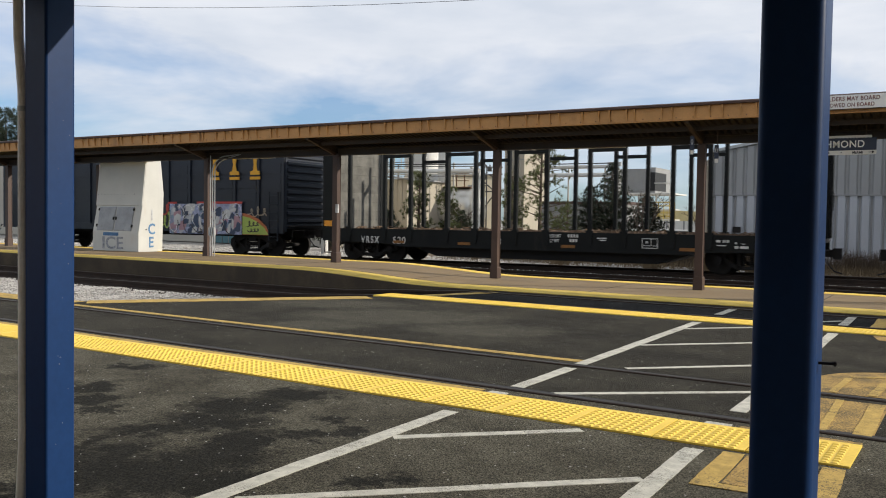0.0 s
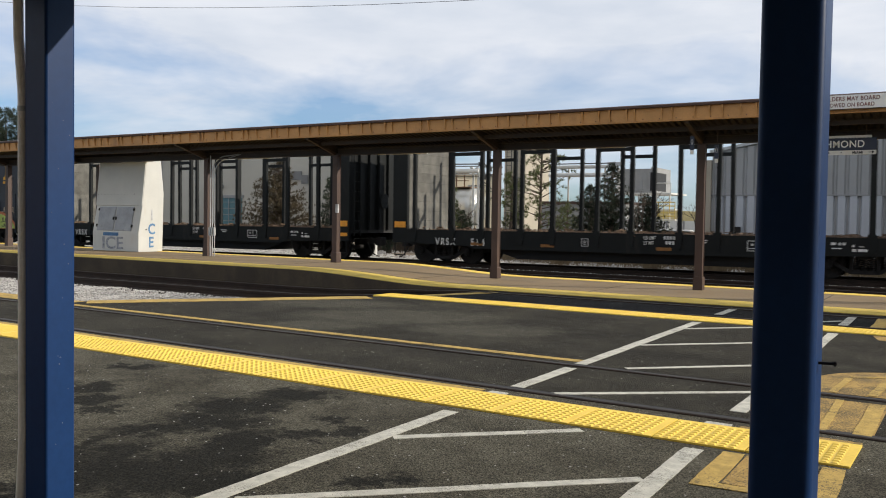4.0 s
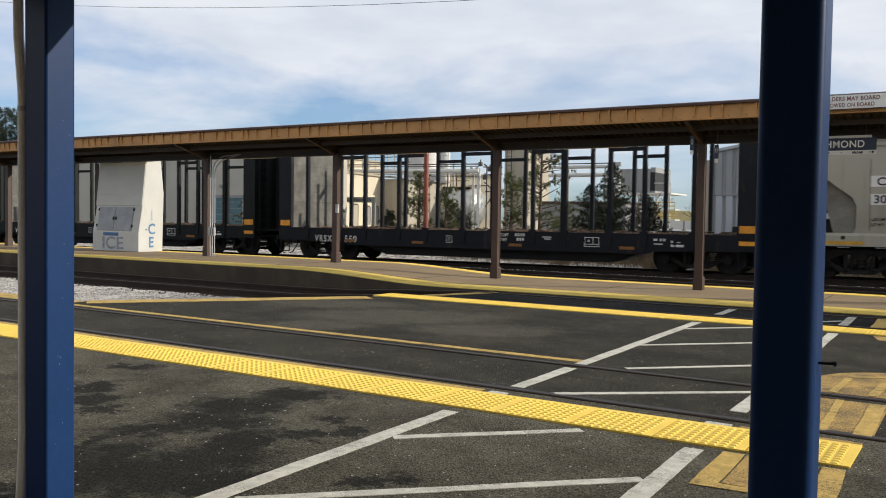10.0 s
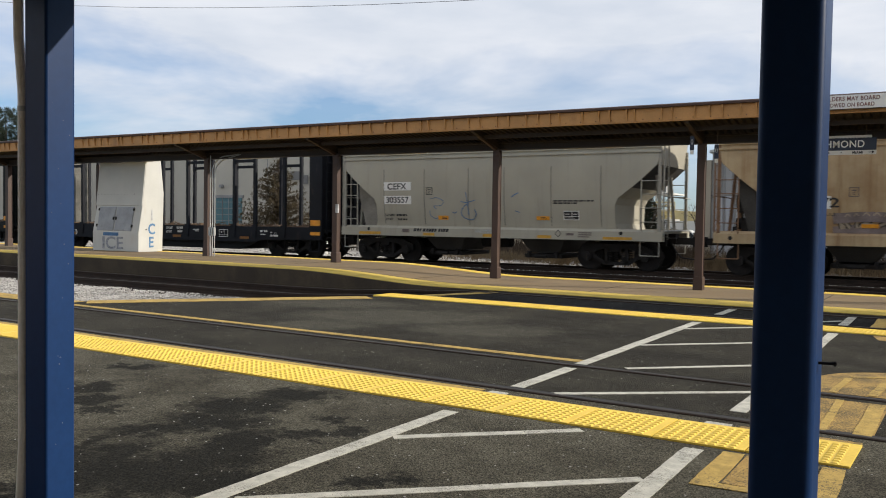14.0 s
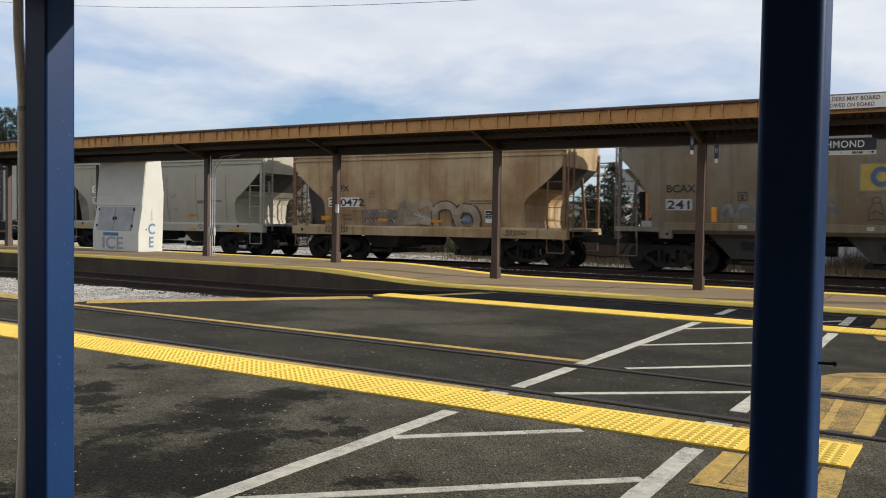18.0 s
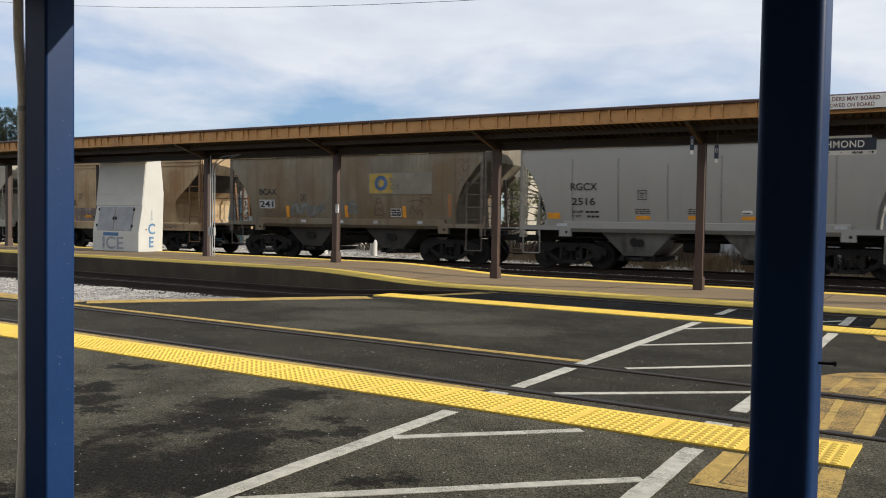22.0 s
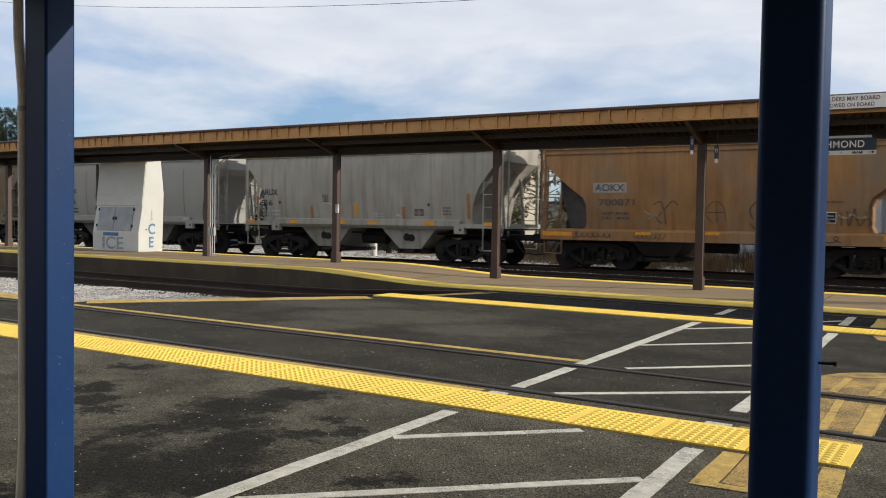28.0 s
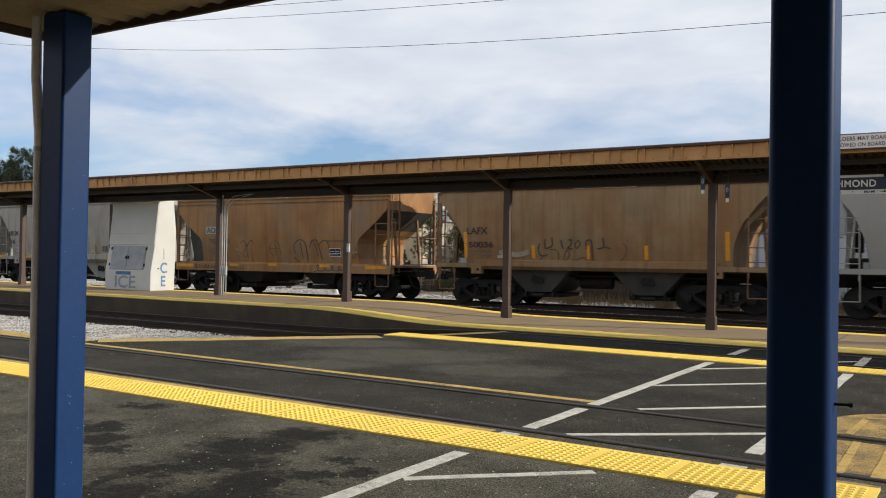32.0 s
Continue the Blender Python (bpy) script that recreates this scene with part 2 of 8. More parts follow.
M_TEXTDARK = mat("letter_dark", (0.014, 0.014, 0.017), 0.6, var=0.1)
M_TEXTBROWN = mat("letter_brown", (0.13, 0.10, 0.09), 0.6, var=0.1)
M_TEXTRED = mat("letter_red_brown", (0.17, 0.075, 0.07), 0.6, var=0.1)
M_TEXTBLUE = mat("letter_blue", (0.085, 0.20, 0.37), 0.6, var=0.2, scale=6)
M_TEXTGREY = mat("letter_grey", (0.42, 0.43, 0.45), 0.7, var=0.3, scale=8)
M_BLACK = mat("black_steel", (0.006, 0.006, 0.007), 0.65, 0.1, var=0.3, scale=3)
M_TRUCK = mat("truck_steel", (0.012, 0.010, 0.009), 0.8, 0.1, var=0.4, scale=5, stain=(0.03, 0.022, 0.016), amount=0.4)
M_ORANGE = mat("reflector_orange", (0.72, 0.30, 0.02), 0.5, var=0.2, scale=6)
M_BARK_BITS = mat("bark_litter", (0.14, 0.09, 0.055), 0.9, var=0.5, scale=9, rand=0.2)


# ---- building helpers ----
class Geo:
    """Collects plain pieces of one mesh."""

    def __init__(self):
        self.v, self.f, self.smooth = [], [], []

    def add(self, verts, faces, smooth=False):
        n = len(self.v)
        self.v += [tuple(p) for p in verts]
        self.f += [tuple(i + n for i in q) for q in faces]
        self.smooth += [smooth] * len(faces)
        return self

    def box(self, x0, x1, y0, y1, z0, z1, m=None):
        vs = [Vector((x, y, z)) for x in (x0, x1) for y in (y0, y1) for z in (z0, z1)]
        if m:
            vs = [m @ p for p in vs]
        return self.add(vs, [(0, 1, 3, 2), (4, 6, 7, 5), (0, 4, 5, 1), (2, 3, 7, 6), (0, 2, 6, 4), (1, 5, 7, 3)])

    def bar(self, a, b, w, d, up=(0, 0, 1)):
        """A square bar from a to b."""
        a, b = Vector(a), Vector(b)
        k = (b - a).normalized()
        u = Vector(up)
        if abs(k.dot(u)) > 0.95:
            u = Vector((1, 0, 0))
        s = k.cross(u).normalized()
        u = s.cross(k)
        vs = [p + s * i * w / 2 + u * j * d / 2 for p in (a, b) for i, j in ((-1, -1), (1, -1), (1, 1), (-1, 1))]
        return self.add(vs, [(0, 3, 2, 1), (4, 5, 6, 7), (0, 1, 5, 4), (1, 2, 6, 5), (2, 3, 7, 6), (3, 0, 4, 7)])

    def tube(self, a, b, r, n=8, r2=None):
        a, b = Vector(a), Vector(b)
        r2 = r if r2 is None else r2
        k = (b - a).normalized()
        s = k.orthogonal().normalized()
        u = k.cross(s)
        c = [(math.cos(6.28318 * i / n), math.sin(6.28318 * i / n)) for i in range(n)]
        vs = [a + (s * x + u * y) * r for x, y in c] + [b + (s * x + u * y) * r2 for x, y in c]
        self.add(vs, [(i, (i + 1) % n, n + (i + 1) % n, n + i) for i in range(n)], True)
        return self.add(vs, [tuple(range(n - 1, -1, -1)), tuple(range(n, 2 * n))])

    def pipe(self, pts, r, n=6):
        for a, b in zip(pts[:-1], pts[1:]):
            self.tube(a, b, r, n)
        return self

    def prism(self, pts, y0, y1, axis="y"):
        """An outline drawn out along one axis: (x, z) outlines along y, (y, z) along x, (x, y) along z."""
        n = len(pts)
        put = {"y": lambda p, t: (p[0], t, p[1]), "x": lambda p, t: (t, p[0], p[1]), "z": lambda p, t: (p[0], p[1], t)}[axis]
        vs = [put(p, y0) for p in pts] + [put(p, y1) for p in pts]
        return self.add(vs, [tuple(range(n - 1, -1, -1)), tuple(range(n, 2 * n))] + [(i, (i + 1) % n, n + (i + 1) % n, n + i) for i in range(n)])

    def grid(self, fn, nu, nv, smooth=True):
        """A sheet: fn(u, v) for u, v from 0 to 1."""
        vs = [fn(i / nu, j / nv) for i in range(nu + 1) for j in range(nv + 1)]
        return self.add(vs, [(i * (nv + 1) + j, (i + 1) * (nv + 1) + j, (i + 1) * (nv + 1) + j + 1, i * (nv + 1) + j + 1)
                             for i in range(nu) for j in range(nv)], smooth)

    def mesh(self, name, *materials):
        me = bpy.data.meshes.new(name)
        me.from_pydata(self.v, [], self.f)
        me.polygons.foreach_set("use_smooth", self.smooth)
        bm = bmesh.new()
        bm.from_mesh(me)
        bmesh.ops.recalc_face_normals(bm, faces=bm.faces)
        bm.to_mesh(me)
        bm.free()
        for m in materials:
            me.materials.append(m)
        return me


def part(name, geo, material, parent, label=""):
    """One mesh object under a thing or under a part."""
    ob = new(name, geo if isinstance(geo, bpy.types.Mesh) else geo.mesh(name, material))
    ob.parent = parent
    return tagged(ob, label)


def thing(name, geo=None, material=None, label="", category="", group="", kind="", at=None):
    ob = new(name, geo.mesh(name, material) if geo else None)
    if at is not None:
        ob.matrix_basis = at
    return tagged(ob, label, category, group, kind)


def soften(ob, width=0.01, segments=2):
    b = ob.modifiers.new("soft_edges", "BEVEL")
    b.width, b.segments, b.limit_method = width, segments, "ANGLE"
    return ob


TEXT_CACHE = {}


def lettering(text, size, material, squeeze=1.0, spacing=1.0, depth=0.002):
    """A mesh of letters in the plane x, z, facing -y, its left end on the base line at the origin."""
    key = (text, size, material.name, squeeze, spacing)
    if key not in TEXT_CACHE:
        cu = bpy.data.curves.new("letters", "FONT")
        cu.body, cu.size, cu.extrude, cu.space_character = text, size, depth, spacing
        cu.offset = size * 0.02
        ob = bpy.data.objects.new("letters", cu)
        scene.collection.objects.link(ob)
        bpy.context.view_layer.update()
        me = bpy.data.meshes.new_from_object(ob.evaluated_get(bpy.context.evaluated_depsgraph_get()))
        bpy.data.objects.remove(ob)
        me.transform(Matrix.Rotation(radians(90), 4, "X") @ Matrix.Diagonal((squeeze, 1, 1, 1)))
        me.materials.clear()
        me.materials.append(material)
        TEXT_CACHE[key] = me
    return TEXT_CACHE[key]


def write(text, size, material, parent, at, squeeze=1.0, spacing=1.0, name="lettering"):
    ob = new(name, lettering(text, size, material, squeeze, spacing))
    ob.parent = parent
    ob.matrix_basis = at
    return ob


def bars(rows, material, parent, at, name="small_print"):
    """Writing too small to read: rows of (x, z, length, height)."""
    g = Geo()
    for x, z, l, hgt in rows:
        g.box(x, x + l, -0.002, 0.002, z, z + hgt)
    ob = part(name, g, material, parent)
    ob.matrix_basis = at
    return ob

# ---- ground, crossing and tracks ----
def lift(x):
    """Height of the main tracks' rails along the place: level at the crossing, lower beyond it."""
    k = min(1.0, max(0.0, (-8.2 - x) / 4.0))
    return -0.16 * k * k * (3 - 2 * k)


TRAIN_Y, TRAIN_SLANT, TRAIN_Z, TRAIN_RISE = 25.5, 0.025, -0.04, 0.0042


def train_y(x):
    return TRAIN_Y + TRAIN_SLANT * (x + 11)


def train_z(x):
    return TRAIN_Z + TRAIN_RISE * (x + 12)


def near_y(x, side):
    """The siding's lines run a little aslant."""
    return side - 0.0245 * (x + 0.5)


def build_ground():
    g = Geo()
    ys = [-400, -60, 8.2, 8.8, 12.0, 12.6, 15.1, 19.7, 20.2, 24.0, 28.0, 30.0, 40.0, 120.0, 1500.0]
    zs = [-0.3, -0.3, -0.3, -0.2, -0.2, -0.3, -0.36, -0.36, -0.3, -0.28, -0.28, -0.35, -0.5, -0.6, -0.6]
    xs = [-1500, -200, -80, -60, -45, -30, -20, -10, 0, 10, 20, 40, 100, 1500]
    n = len(ys)
    vs = [(x, y, z) for x in xs for y, z in zip(ys, zs)]
    fs = [(i * n + j, (i + 1) * n + j, (i + 1) * n + j + 1, i * n + j + 1) for i in range(len(xs) - 1) for j in range(n - 1)]
    thing("ground", g.add(vs, fs, True), M_GRAVEL, "pale grey gravel and stone ground of the rail yard", kind="structure")
    # dark oily ballast under the main tracks
    for y0, y1, z in ((11.95, 15.2, -0.27), (19.75, 27.6, -0.24)):
        b = Geo()
        b.grid(lambda u, v: (-90 + 150 * u, y0 + (y1 - y0) * v + 0.12 * math.sin(u * 300 + v * 9),
                             z - 0.05 + 0.04 * noise.noise(Vector((u * 130, v * 6, y0)))), 150, 6)
        thing("ballast_bed", b, M_BALLAST, "dark oil-stained ballast between railway rails", kind="structure")
    # asphalt slab: near yard, crossing, and the strip between the far rails and the platform
    a = Geo().prism([(-70, -40), (40, -40), (40, near_y(40, 6.42)), (-70, near_y(-70, 6.42))], -0.32, 0.0, "z")
    thing("road", a, M_ASPHALT, "worn grey asphalt of the station yard with dark ragged stains", kind="structure")
    a = Geo().prism([(-70, near_y(-70, 6.42)), (40, near_y(40, 6.42)), (40, 13.25), (-8.75, 13.25), (-9.3, 12.5), (-12.35, 8.72), (-70, 8.55)], -0.32, 0.0, "z")
    thing("road_crossing", a, M_CROSSING, "dark asphalt of the track crossing with pale rubbed patches", kind="structure")
    c = Geo()
    c.prism([(-8.75, 13.254), (40, 13.254), (40, 15.16), (-8.2, 15.16)], -0.30, -0.004, "z")
    thing("road_strip", c, M_ASPHALT2, "dark asphalt filling between the rails beside the platform", kind="structure")


build_ground()


def flat(name, pts, material, label, z=0.004, thick=0.004):
    return thing(name, Geo().prism(pts, z - thick, z, "z"), material, label, kind="structure")


def stripe(name, a, b, w, material, label, z=0.004):
    a, b = Vector((*a, 0)), Vector((*b, 0))
    k = (b - a).normalized()
    s = Vector((-k.y, k.x, 0)) * w / 2
    n = max(2, int((b - a).length / 0.07))
    rnd = random.Random(hash(round(a.x * 7 + a.y * 13, 3)) % 999)
    one, two = [], []
    for i in range(n + 1):
        p = a.lerp(b, i / n)
        one.append(p + s * (1 + 0.008 / w * rnd.uniform(-0.6, 0.6) + 0.05 * math.sin(i * 0.5 + a.y)))
        two.append(p - s * (1 + 0.008 / w * rnd.uniform(-0.6, 0.6) + 0.05 * math.sin(i * 0.37 + a.x)))
    return flat(name, [(p.x, p.y) for p in one + two[::-1]], material, label, z)


WL = "worn white painted line across the asphalt crossing"
for a, b in (((-3.24, 2.2), (-3.24, 5.50)), ((-3.24, 6.62), (-3.24, 7.80)), ((-3.24, 8.06), (-3.24, 12.5)), ((-3.24, 13.75), (-3.24, 14.95)),
             ((-1.42, 2.8), (-1.42, 5.48)), ((-1.42, 6.75), (-1.42, 7.72)), ((-1.42, 7.95), (-1.42, 12.4)), ((-1.42, 13.45), (-1.42, 14.9))):
    stripe("crosswalk_line", a, b, 0.125, M_WHITELINE, WL)
for a, b in (((-3.16, 4.62), (-2.2, 5.52)), ((-3.12, 3.14), (-1.49, 4.66)), ((-2.86, 6.56), (-1.49, 7.62)), ((-2.78, 8.10), (-1.49, 9.32)),
             ((-3.18, 9.74), (-1.49, 11.40)), ((-3.18, 11.62), (-2.4, 12.44)), ((-1.95, 13.55), (-1.49, 14.1)), ((-3.1, 1.7), (-1.5, 3.2))):
    stripe("hatch_line", a, b, 0.085, M_WHITELINE, "thin white hatching line on the asphalt crossing", 0.0035)
for k, (x0, x1, y0, y1) in enumerate(((-3.36, -3.17, 6.19, 6.345), (-1.56, -1.35, 6.12, 6.29))):
    flat("paint_patch", [(x0, y0), (x1, y0 - 0.005), (x1 - 0.01, y1), (x0 + 0.02, y1 + 0.01)], M_WHITELINE, "short worn white paint patch between tactile strip and rail", 0.0045)
# ochre markings beside the crosswalk: faded fields with stronger bars on them
OL = "worn ochre-yellow painted marking on asphalt"
for k, (a, b, w) in enumerate((((-1.18, 5.52), (-1.18, 4.80), 0.135), ((-1.25, 4.765), (-0.70, 4.80), 0.09), ((-0.60, 5.5), (-0.56, 4.0), 0.13),
                               ((-0.54, 6.40), (-0.53, 7.68), 0.12), ((-0.80, 6.48), (-0.81, 7.70), 0.06), ((-0.91, 8.02), (-0.86, 8.85), 0.06), ((-0.60, 8.02), (-0.55, 8.75), 0.08),
                               ((-0.84, 8.90), (-0.50, 9.15), 0.06), ((-0.96, 13.45), (-0.96, 14.75), 0.20), ((-0.6, 13.45), (-0.6, 14.75), 0.12))):
    stripe("ochre_marking", a, b, w, M_OCHRE, OL, 0.0052 + 0.0005 * k)
arch = [(-0.2 - 0.96 * math.sin(k * 0.157), 8.55 + 0.93 * math.cos(k * 0.157)) for k in range(11)]
flat("ochre_patch", [(-1.16, 8.0), (-0.2, 8.0)] + arch, M_OCHRE_WORN, "broad faded ochre paint field with a rounded end on asphalt", 0.0022)
flat("ochre_patch", [(-1.1, 6.5), (-0.47, 6.47), (-0.45, 7.70), (-1.1, 7.72)], M_OCHRE_WORN, "broad faded ochre paint field between the siding rails", 0.0022)
flat("ochre_patch", [(-1.10, 4.84), (-0.68, 4.86), (-0.68, 5.50), (-1.10, 5.51)], M_OCHRE_WORN, "faded ochre paint field inside a worn outline", 0.0022)
flat("ochre_patch", [(-1.3, 6.17), (-0.50, 6.15), (-0.52, 6.27), (-1.3, 6.29)], M_OCHRE_WORN, "worn ochre paint between tactile strip and rail", 0.0022)
flat("ochre_patch", [(-0.85, 12.0), (0.1, 11.9), (0.6, 12.45), (-0.95, 12.47)], M_OCHRE_WORN, "worn ochre paint field beside the tactile strip", 0.0022)


def dome_strip(name, label, x0, x1, yof, width, tile, group, rnd):
    """Tactile paving: tiles of their own with raised domes."""
    n = round((x1 - x0) / tile)
    tile = (x1 - x0) / n
    owner = thing(name, None, None, label, "tactile paving", group, "structure")
    g = Geo()
    g.prism([(0.004, 0.0), (tile - 0.004, 0.0), (tile - 0.004, width), (0.004, width)], -0.01, 0.012, "z")
    step = 0.061
    for i in range(int(tile / step)):
        for j in range(int(width / step)):
            x, y = 0.03 + i * step, 0.03 + j * step
            r, q = 0.023, 0.013
            g.add([(x - r, y - r, 0.012), (x + r, y - r, 0.012), (x + r, y + r, 0.012), (x - r, y + r, 0.012),
                   (x - q, y - q, 0.0195), (x + q, y - q, 0.0195), (x + q, y + q, 0.0195), (x - q, y + q, 0.0195)],
                  [(0, 1, 5, 4), (1, 2, 6, 5), (2, 3, 7, 6), (3, 0, 4, 7), (4, 5, 6, 7)])
    me = g.mesh("tile", M_TACTILE)
    for i in range(n):
        x = x0 + i * tile
        ob = new("tile", me)
        ob.parent = owner
        ang = math.degrees(math.atan2(yof(x + tile) - yof(x), tile))
        ob.matrix_basis = pose(x, yof(x), rnd.uniform(0, 0.002), 0, 0, ang)


RT = random.Random(4)
dome_strip("tactile_strip", "bright yellow tactile warning strip along the siding", -26.0, -0.52, lambda x: near_y(x, 5.565), 0.60, 0.61, "tactile strips", RT)
dome_strip("tactile_strip", "bright yellow tactile warning strip beside the main track", -9.25, 9.0, lambda x: 12.62 - 0.028 * (x + 3), 0.60, 0.61, "tactile strips", RT)
# ochre lines beside the siding rails and along the edge of the gravel
for y0, x0, x1, w in ((6.245, -26.0, -3.42, 0.12), (8.17, -26.0, -3.30, 0.13)):
    stripe("siding_line", (x0, near_y(x0, y0)), (x1, near_y(x1, y0)), w, M_OCHRE, "narrow ochre line painted beside the siding rail")
stripe("edge_line", (-12.1, 8.85), (-9.12, 12.50), 0.46, M_OCHRE, "ochre line along the edge between asphalt and gravel")
stripe("edge_line", (-26.0, 8.75), (-12.2, 8.72), 0.34, M_OCHRE, "ochre line along the edge between asphalt and gravel")
stripe("edge_line", (-8.55, 13.45), (-7.85, 15.0), 0.26, M_OCHRE, "ochre line across the end of the crossing panel")


# rail section with foot, web and head
RAIL = [(-0.07, -0.17), (0.07, -0.17), (0.07, -0.155), (0.012, -0.135), (0.012, -0.05), (0.035, -0.04), (0.035, -0.004), (0.028, 0.0),
        (-0.028, 0.0), (-0.035, -0.004), (-0.035, -0.04), (-0.012, -0.05), (-0.012, -0.135), (-0.07, -0.155)]


def lay_rail(name, ya, yb, x0, x1, height, label):
    g = Geo()
    prof = RAIL
    k = int((x1 - x0) / 1.5)
    vs = []
    for i in range(k + 1):
        x = x0 + (x1 - x0) * i / k
        y, z = ya + (yb - ya) * i / k, height(x)
        vs += [(x, y + p, z + q) for p, q in prof]
    n = len(prof)
    g.add(vs, [(i * n + j, (i + 1) * n + j, (i + 1) * n + (j + 1) % n, i * n + (j + 1) % n) for i in range(k) for j in range(n)])
    ob = thing(name, g, M_RAIL, label, kind="structure")
    top = Geo()
    top.add([p for i in range(k + 1) for p in ((x0 + (x1 - x0) * i / k, ya + (yb - ya) * i / k - 0.024, height(x0 + (x1 - x0) * i / k) + 0.003),
                                              (x0 + (x1 - x0) * i / k, ya + (yb - ya) * i / k + 0.024, height(x0 + (x1 - x0) * i / k) + 0.003))],
            [(2 * i, 2 * i + 1, 2 * i + 3, 2 * i + 2) for i in range(k)])
    part("running_surface", top, M_RAILTOP, ob, "polished steel running surface")
    return ob


for y in (6.42, 7.86):
    lay_rail("rail", near_y(-60, y), near_y(30, y), -60, 30, lambda x: 0.012, "steel rail of the siding set flush in asphalt")
    flat("rail_groove", [(-60, near_y(-60, y) + 0.04), (30, near_y(30, y) + 0.04), (30, near_y(30, y) + 0.11), (-60, near_y(-60, y) + 0.11)], M_BLACK,
         "dark flangeway groove beside the siding rail", 0.003)
for y in (13.36, 14.80):
    lay_rail("rail", y, y, -90, 40, lambda x: lift(x) + 0.012, "steel rail of the main track beside the platform")
for y in (20.75, 22.19):
    lay_rail("rail", y, y + 1.0, -90, 40, lambda x: -0.05, "steel rail of the track behind the platform")
for y in (-0.72, 0.72):
    lay_rail("rail", train_y(-120) + y, train_y(150) + y, -120, 150, train_z, "steel rail under the freight train")


def ties():
    me = Geo().box(-0.11, 0.11, -1.3, 1.3, -0.16, 0.0).mesh("tie", M_TIE)
    owners = [thing("tie_row", None, None, "row of dark wooden railway ties", "railway ties", kind="structure") for _ in range(3)]
    for i in range(58):
        x = -46 + i * 0.62
        if x < -9.2:
            o = new("tie", me)
            o.parent, o.matrix_basis = owners[0], pose(x, 14.08, lift(x) - 0.155)
    for i in range(90):
        x = -46 + i * 0.6
        o = new("tie", me)
        o.parent, o.matrix_basis = owners[1], pose(x, 21.47 + 1.0 * (x + 90) / 130, -0.215)
        o = new("tie", me)
        o.parent, o.matrix_basis = owners[2], pose(x + 0.2, train_y(x), train_z(x) - 0.165)


ties()


def stones(name, label, n, place, size, material, seed):
    """Loose stones as one sheet of small uneven solids."""
    rnd = random.Random(seed)
    g = Geo()
    fs = [(0, 2, 4), (2, 1, 4), (1, 3, 4), (3, 0, 4), (2, 0, 5), (1, 2, 5), (3, 1, 5), (0, 3, 5)]
    for _ in range(n):
        x, y, z = place(rnd)
        s = size * rnd.uniform(0.5, 1.3)
        a, b, c = s * rnd.uniform(0.7, 1.3), s * rnd.uniform(0.7, 1.3), s * rnd.uniform(0.5, 0.9)
        t = rnd.uniform(0, 3.14)
        ct, stn = math.cos(t), math.sin(t)
        base = [(a, 0, 0), (-a, 0, 0.2 * c), (0, b, 0), (0, -b, 0.1 * c), (0.2 * a, 0.1 * b, c), (0, 0, -c)]
        g.add([(x + p * ct - q * stn, y + p * stn + q * ct, z + r) for p, q, r in base], fs)
    return thing(name, g, material, label, kind="stuff")


def in_gravel(r):
    x = r.uniform(-26, -9.4)
    y = r.uniform(8.9, 12.2)
    if (x + 12.35) * 3.78 > (y - 8.72) * 3.05 - 0.5:
        x -= 6
    return x, y, -0.17 + 0.05 * noise.noise(Vector((x, y, 0)))


stones("gravel_stones", "pale loose gravel stones between the tracks", 15000, in_gravel, 0.024, M_STONE, 1)
stones("ballast_stones", "pale ballast stones along the tracks behind the platform", 5000,
       lambda r: (r.uniform(-40, 8), 24.0 + r.gauss(0, 0.07), -0.15), 0.045, M_STONE, 2)
stones("ballast_stones", "dark ballast stones between the rails beside the platform", 5000,
       lambda r: (r.uniform(-36, -9.3), r.uniform(12.2, 15.0), -0.30), 0.04, M_BALLAST, 3)
stones("track_stones", "pale loose stones beyond the freight track", 7000,
       lambda r: (r.uniform(-50, -6), r.uniform(27.6, 33.0), -0.28), 0.06, M_STONE, 8)
stones("pebbles", "small pale pebbles scattered on the asphalt", 190,
       lambda r: (r.uniform(-9, 1), r.uniform(2.6, 6), 0.002), 0.0055, M_STONE, 5)


# ---- island platform ----
def plat_z(x):
    k = min(1.0, max(0.0, (-9.2 - x) / 4.2))
    return 0.02 + 0.19 * k * k * (3 - 2 * k)


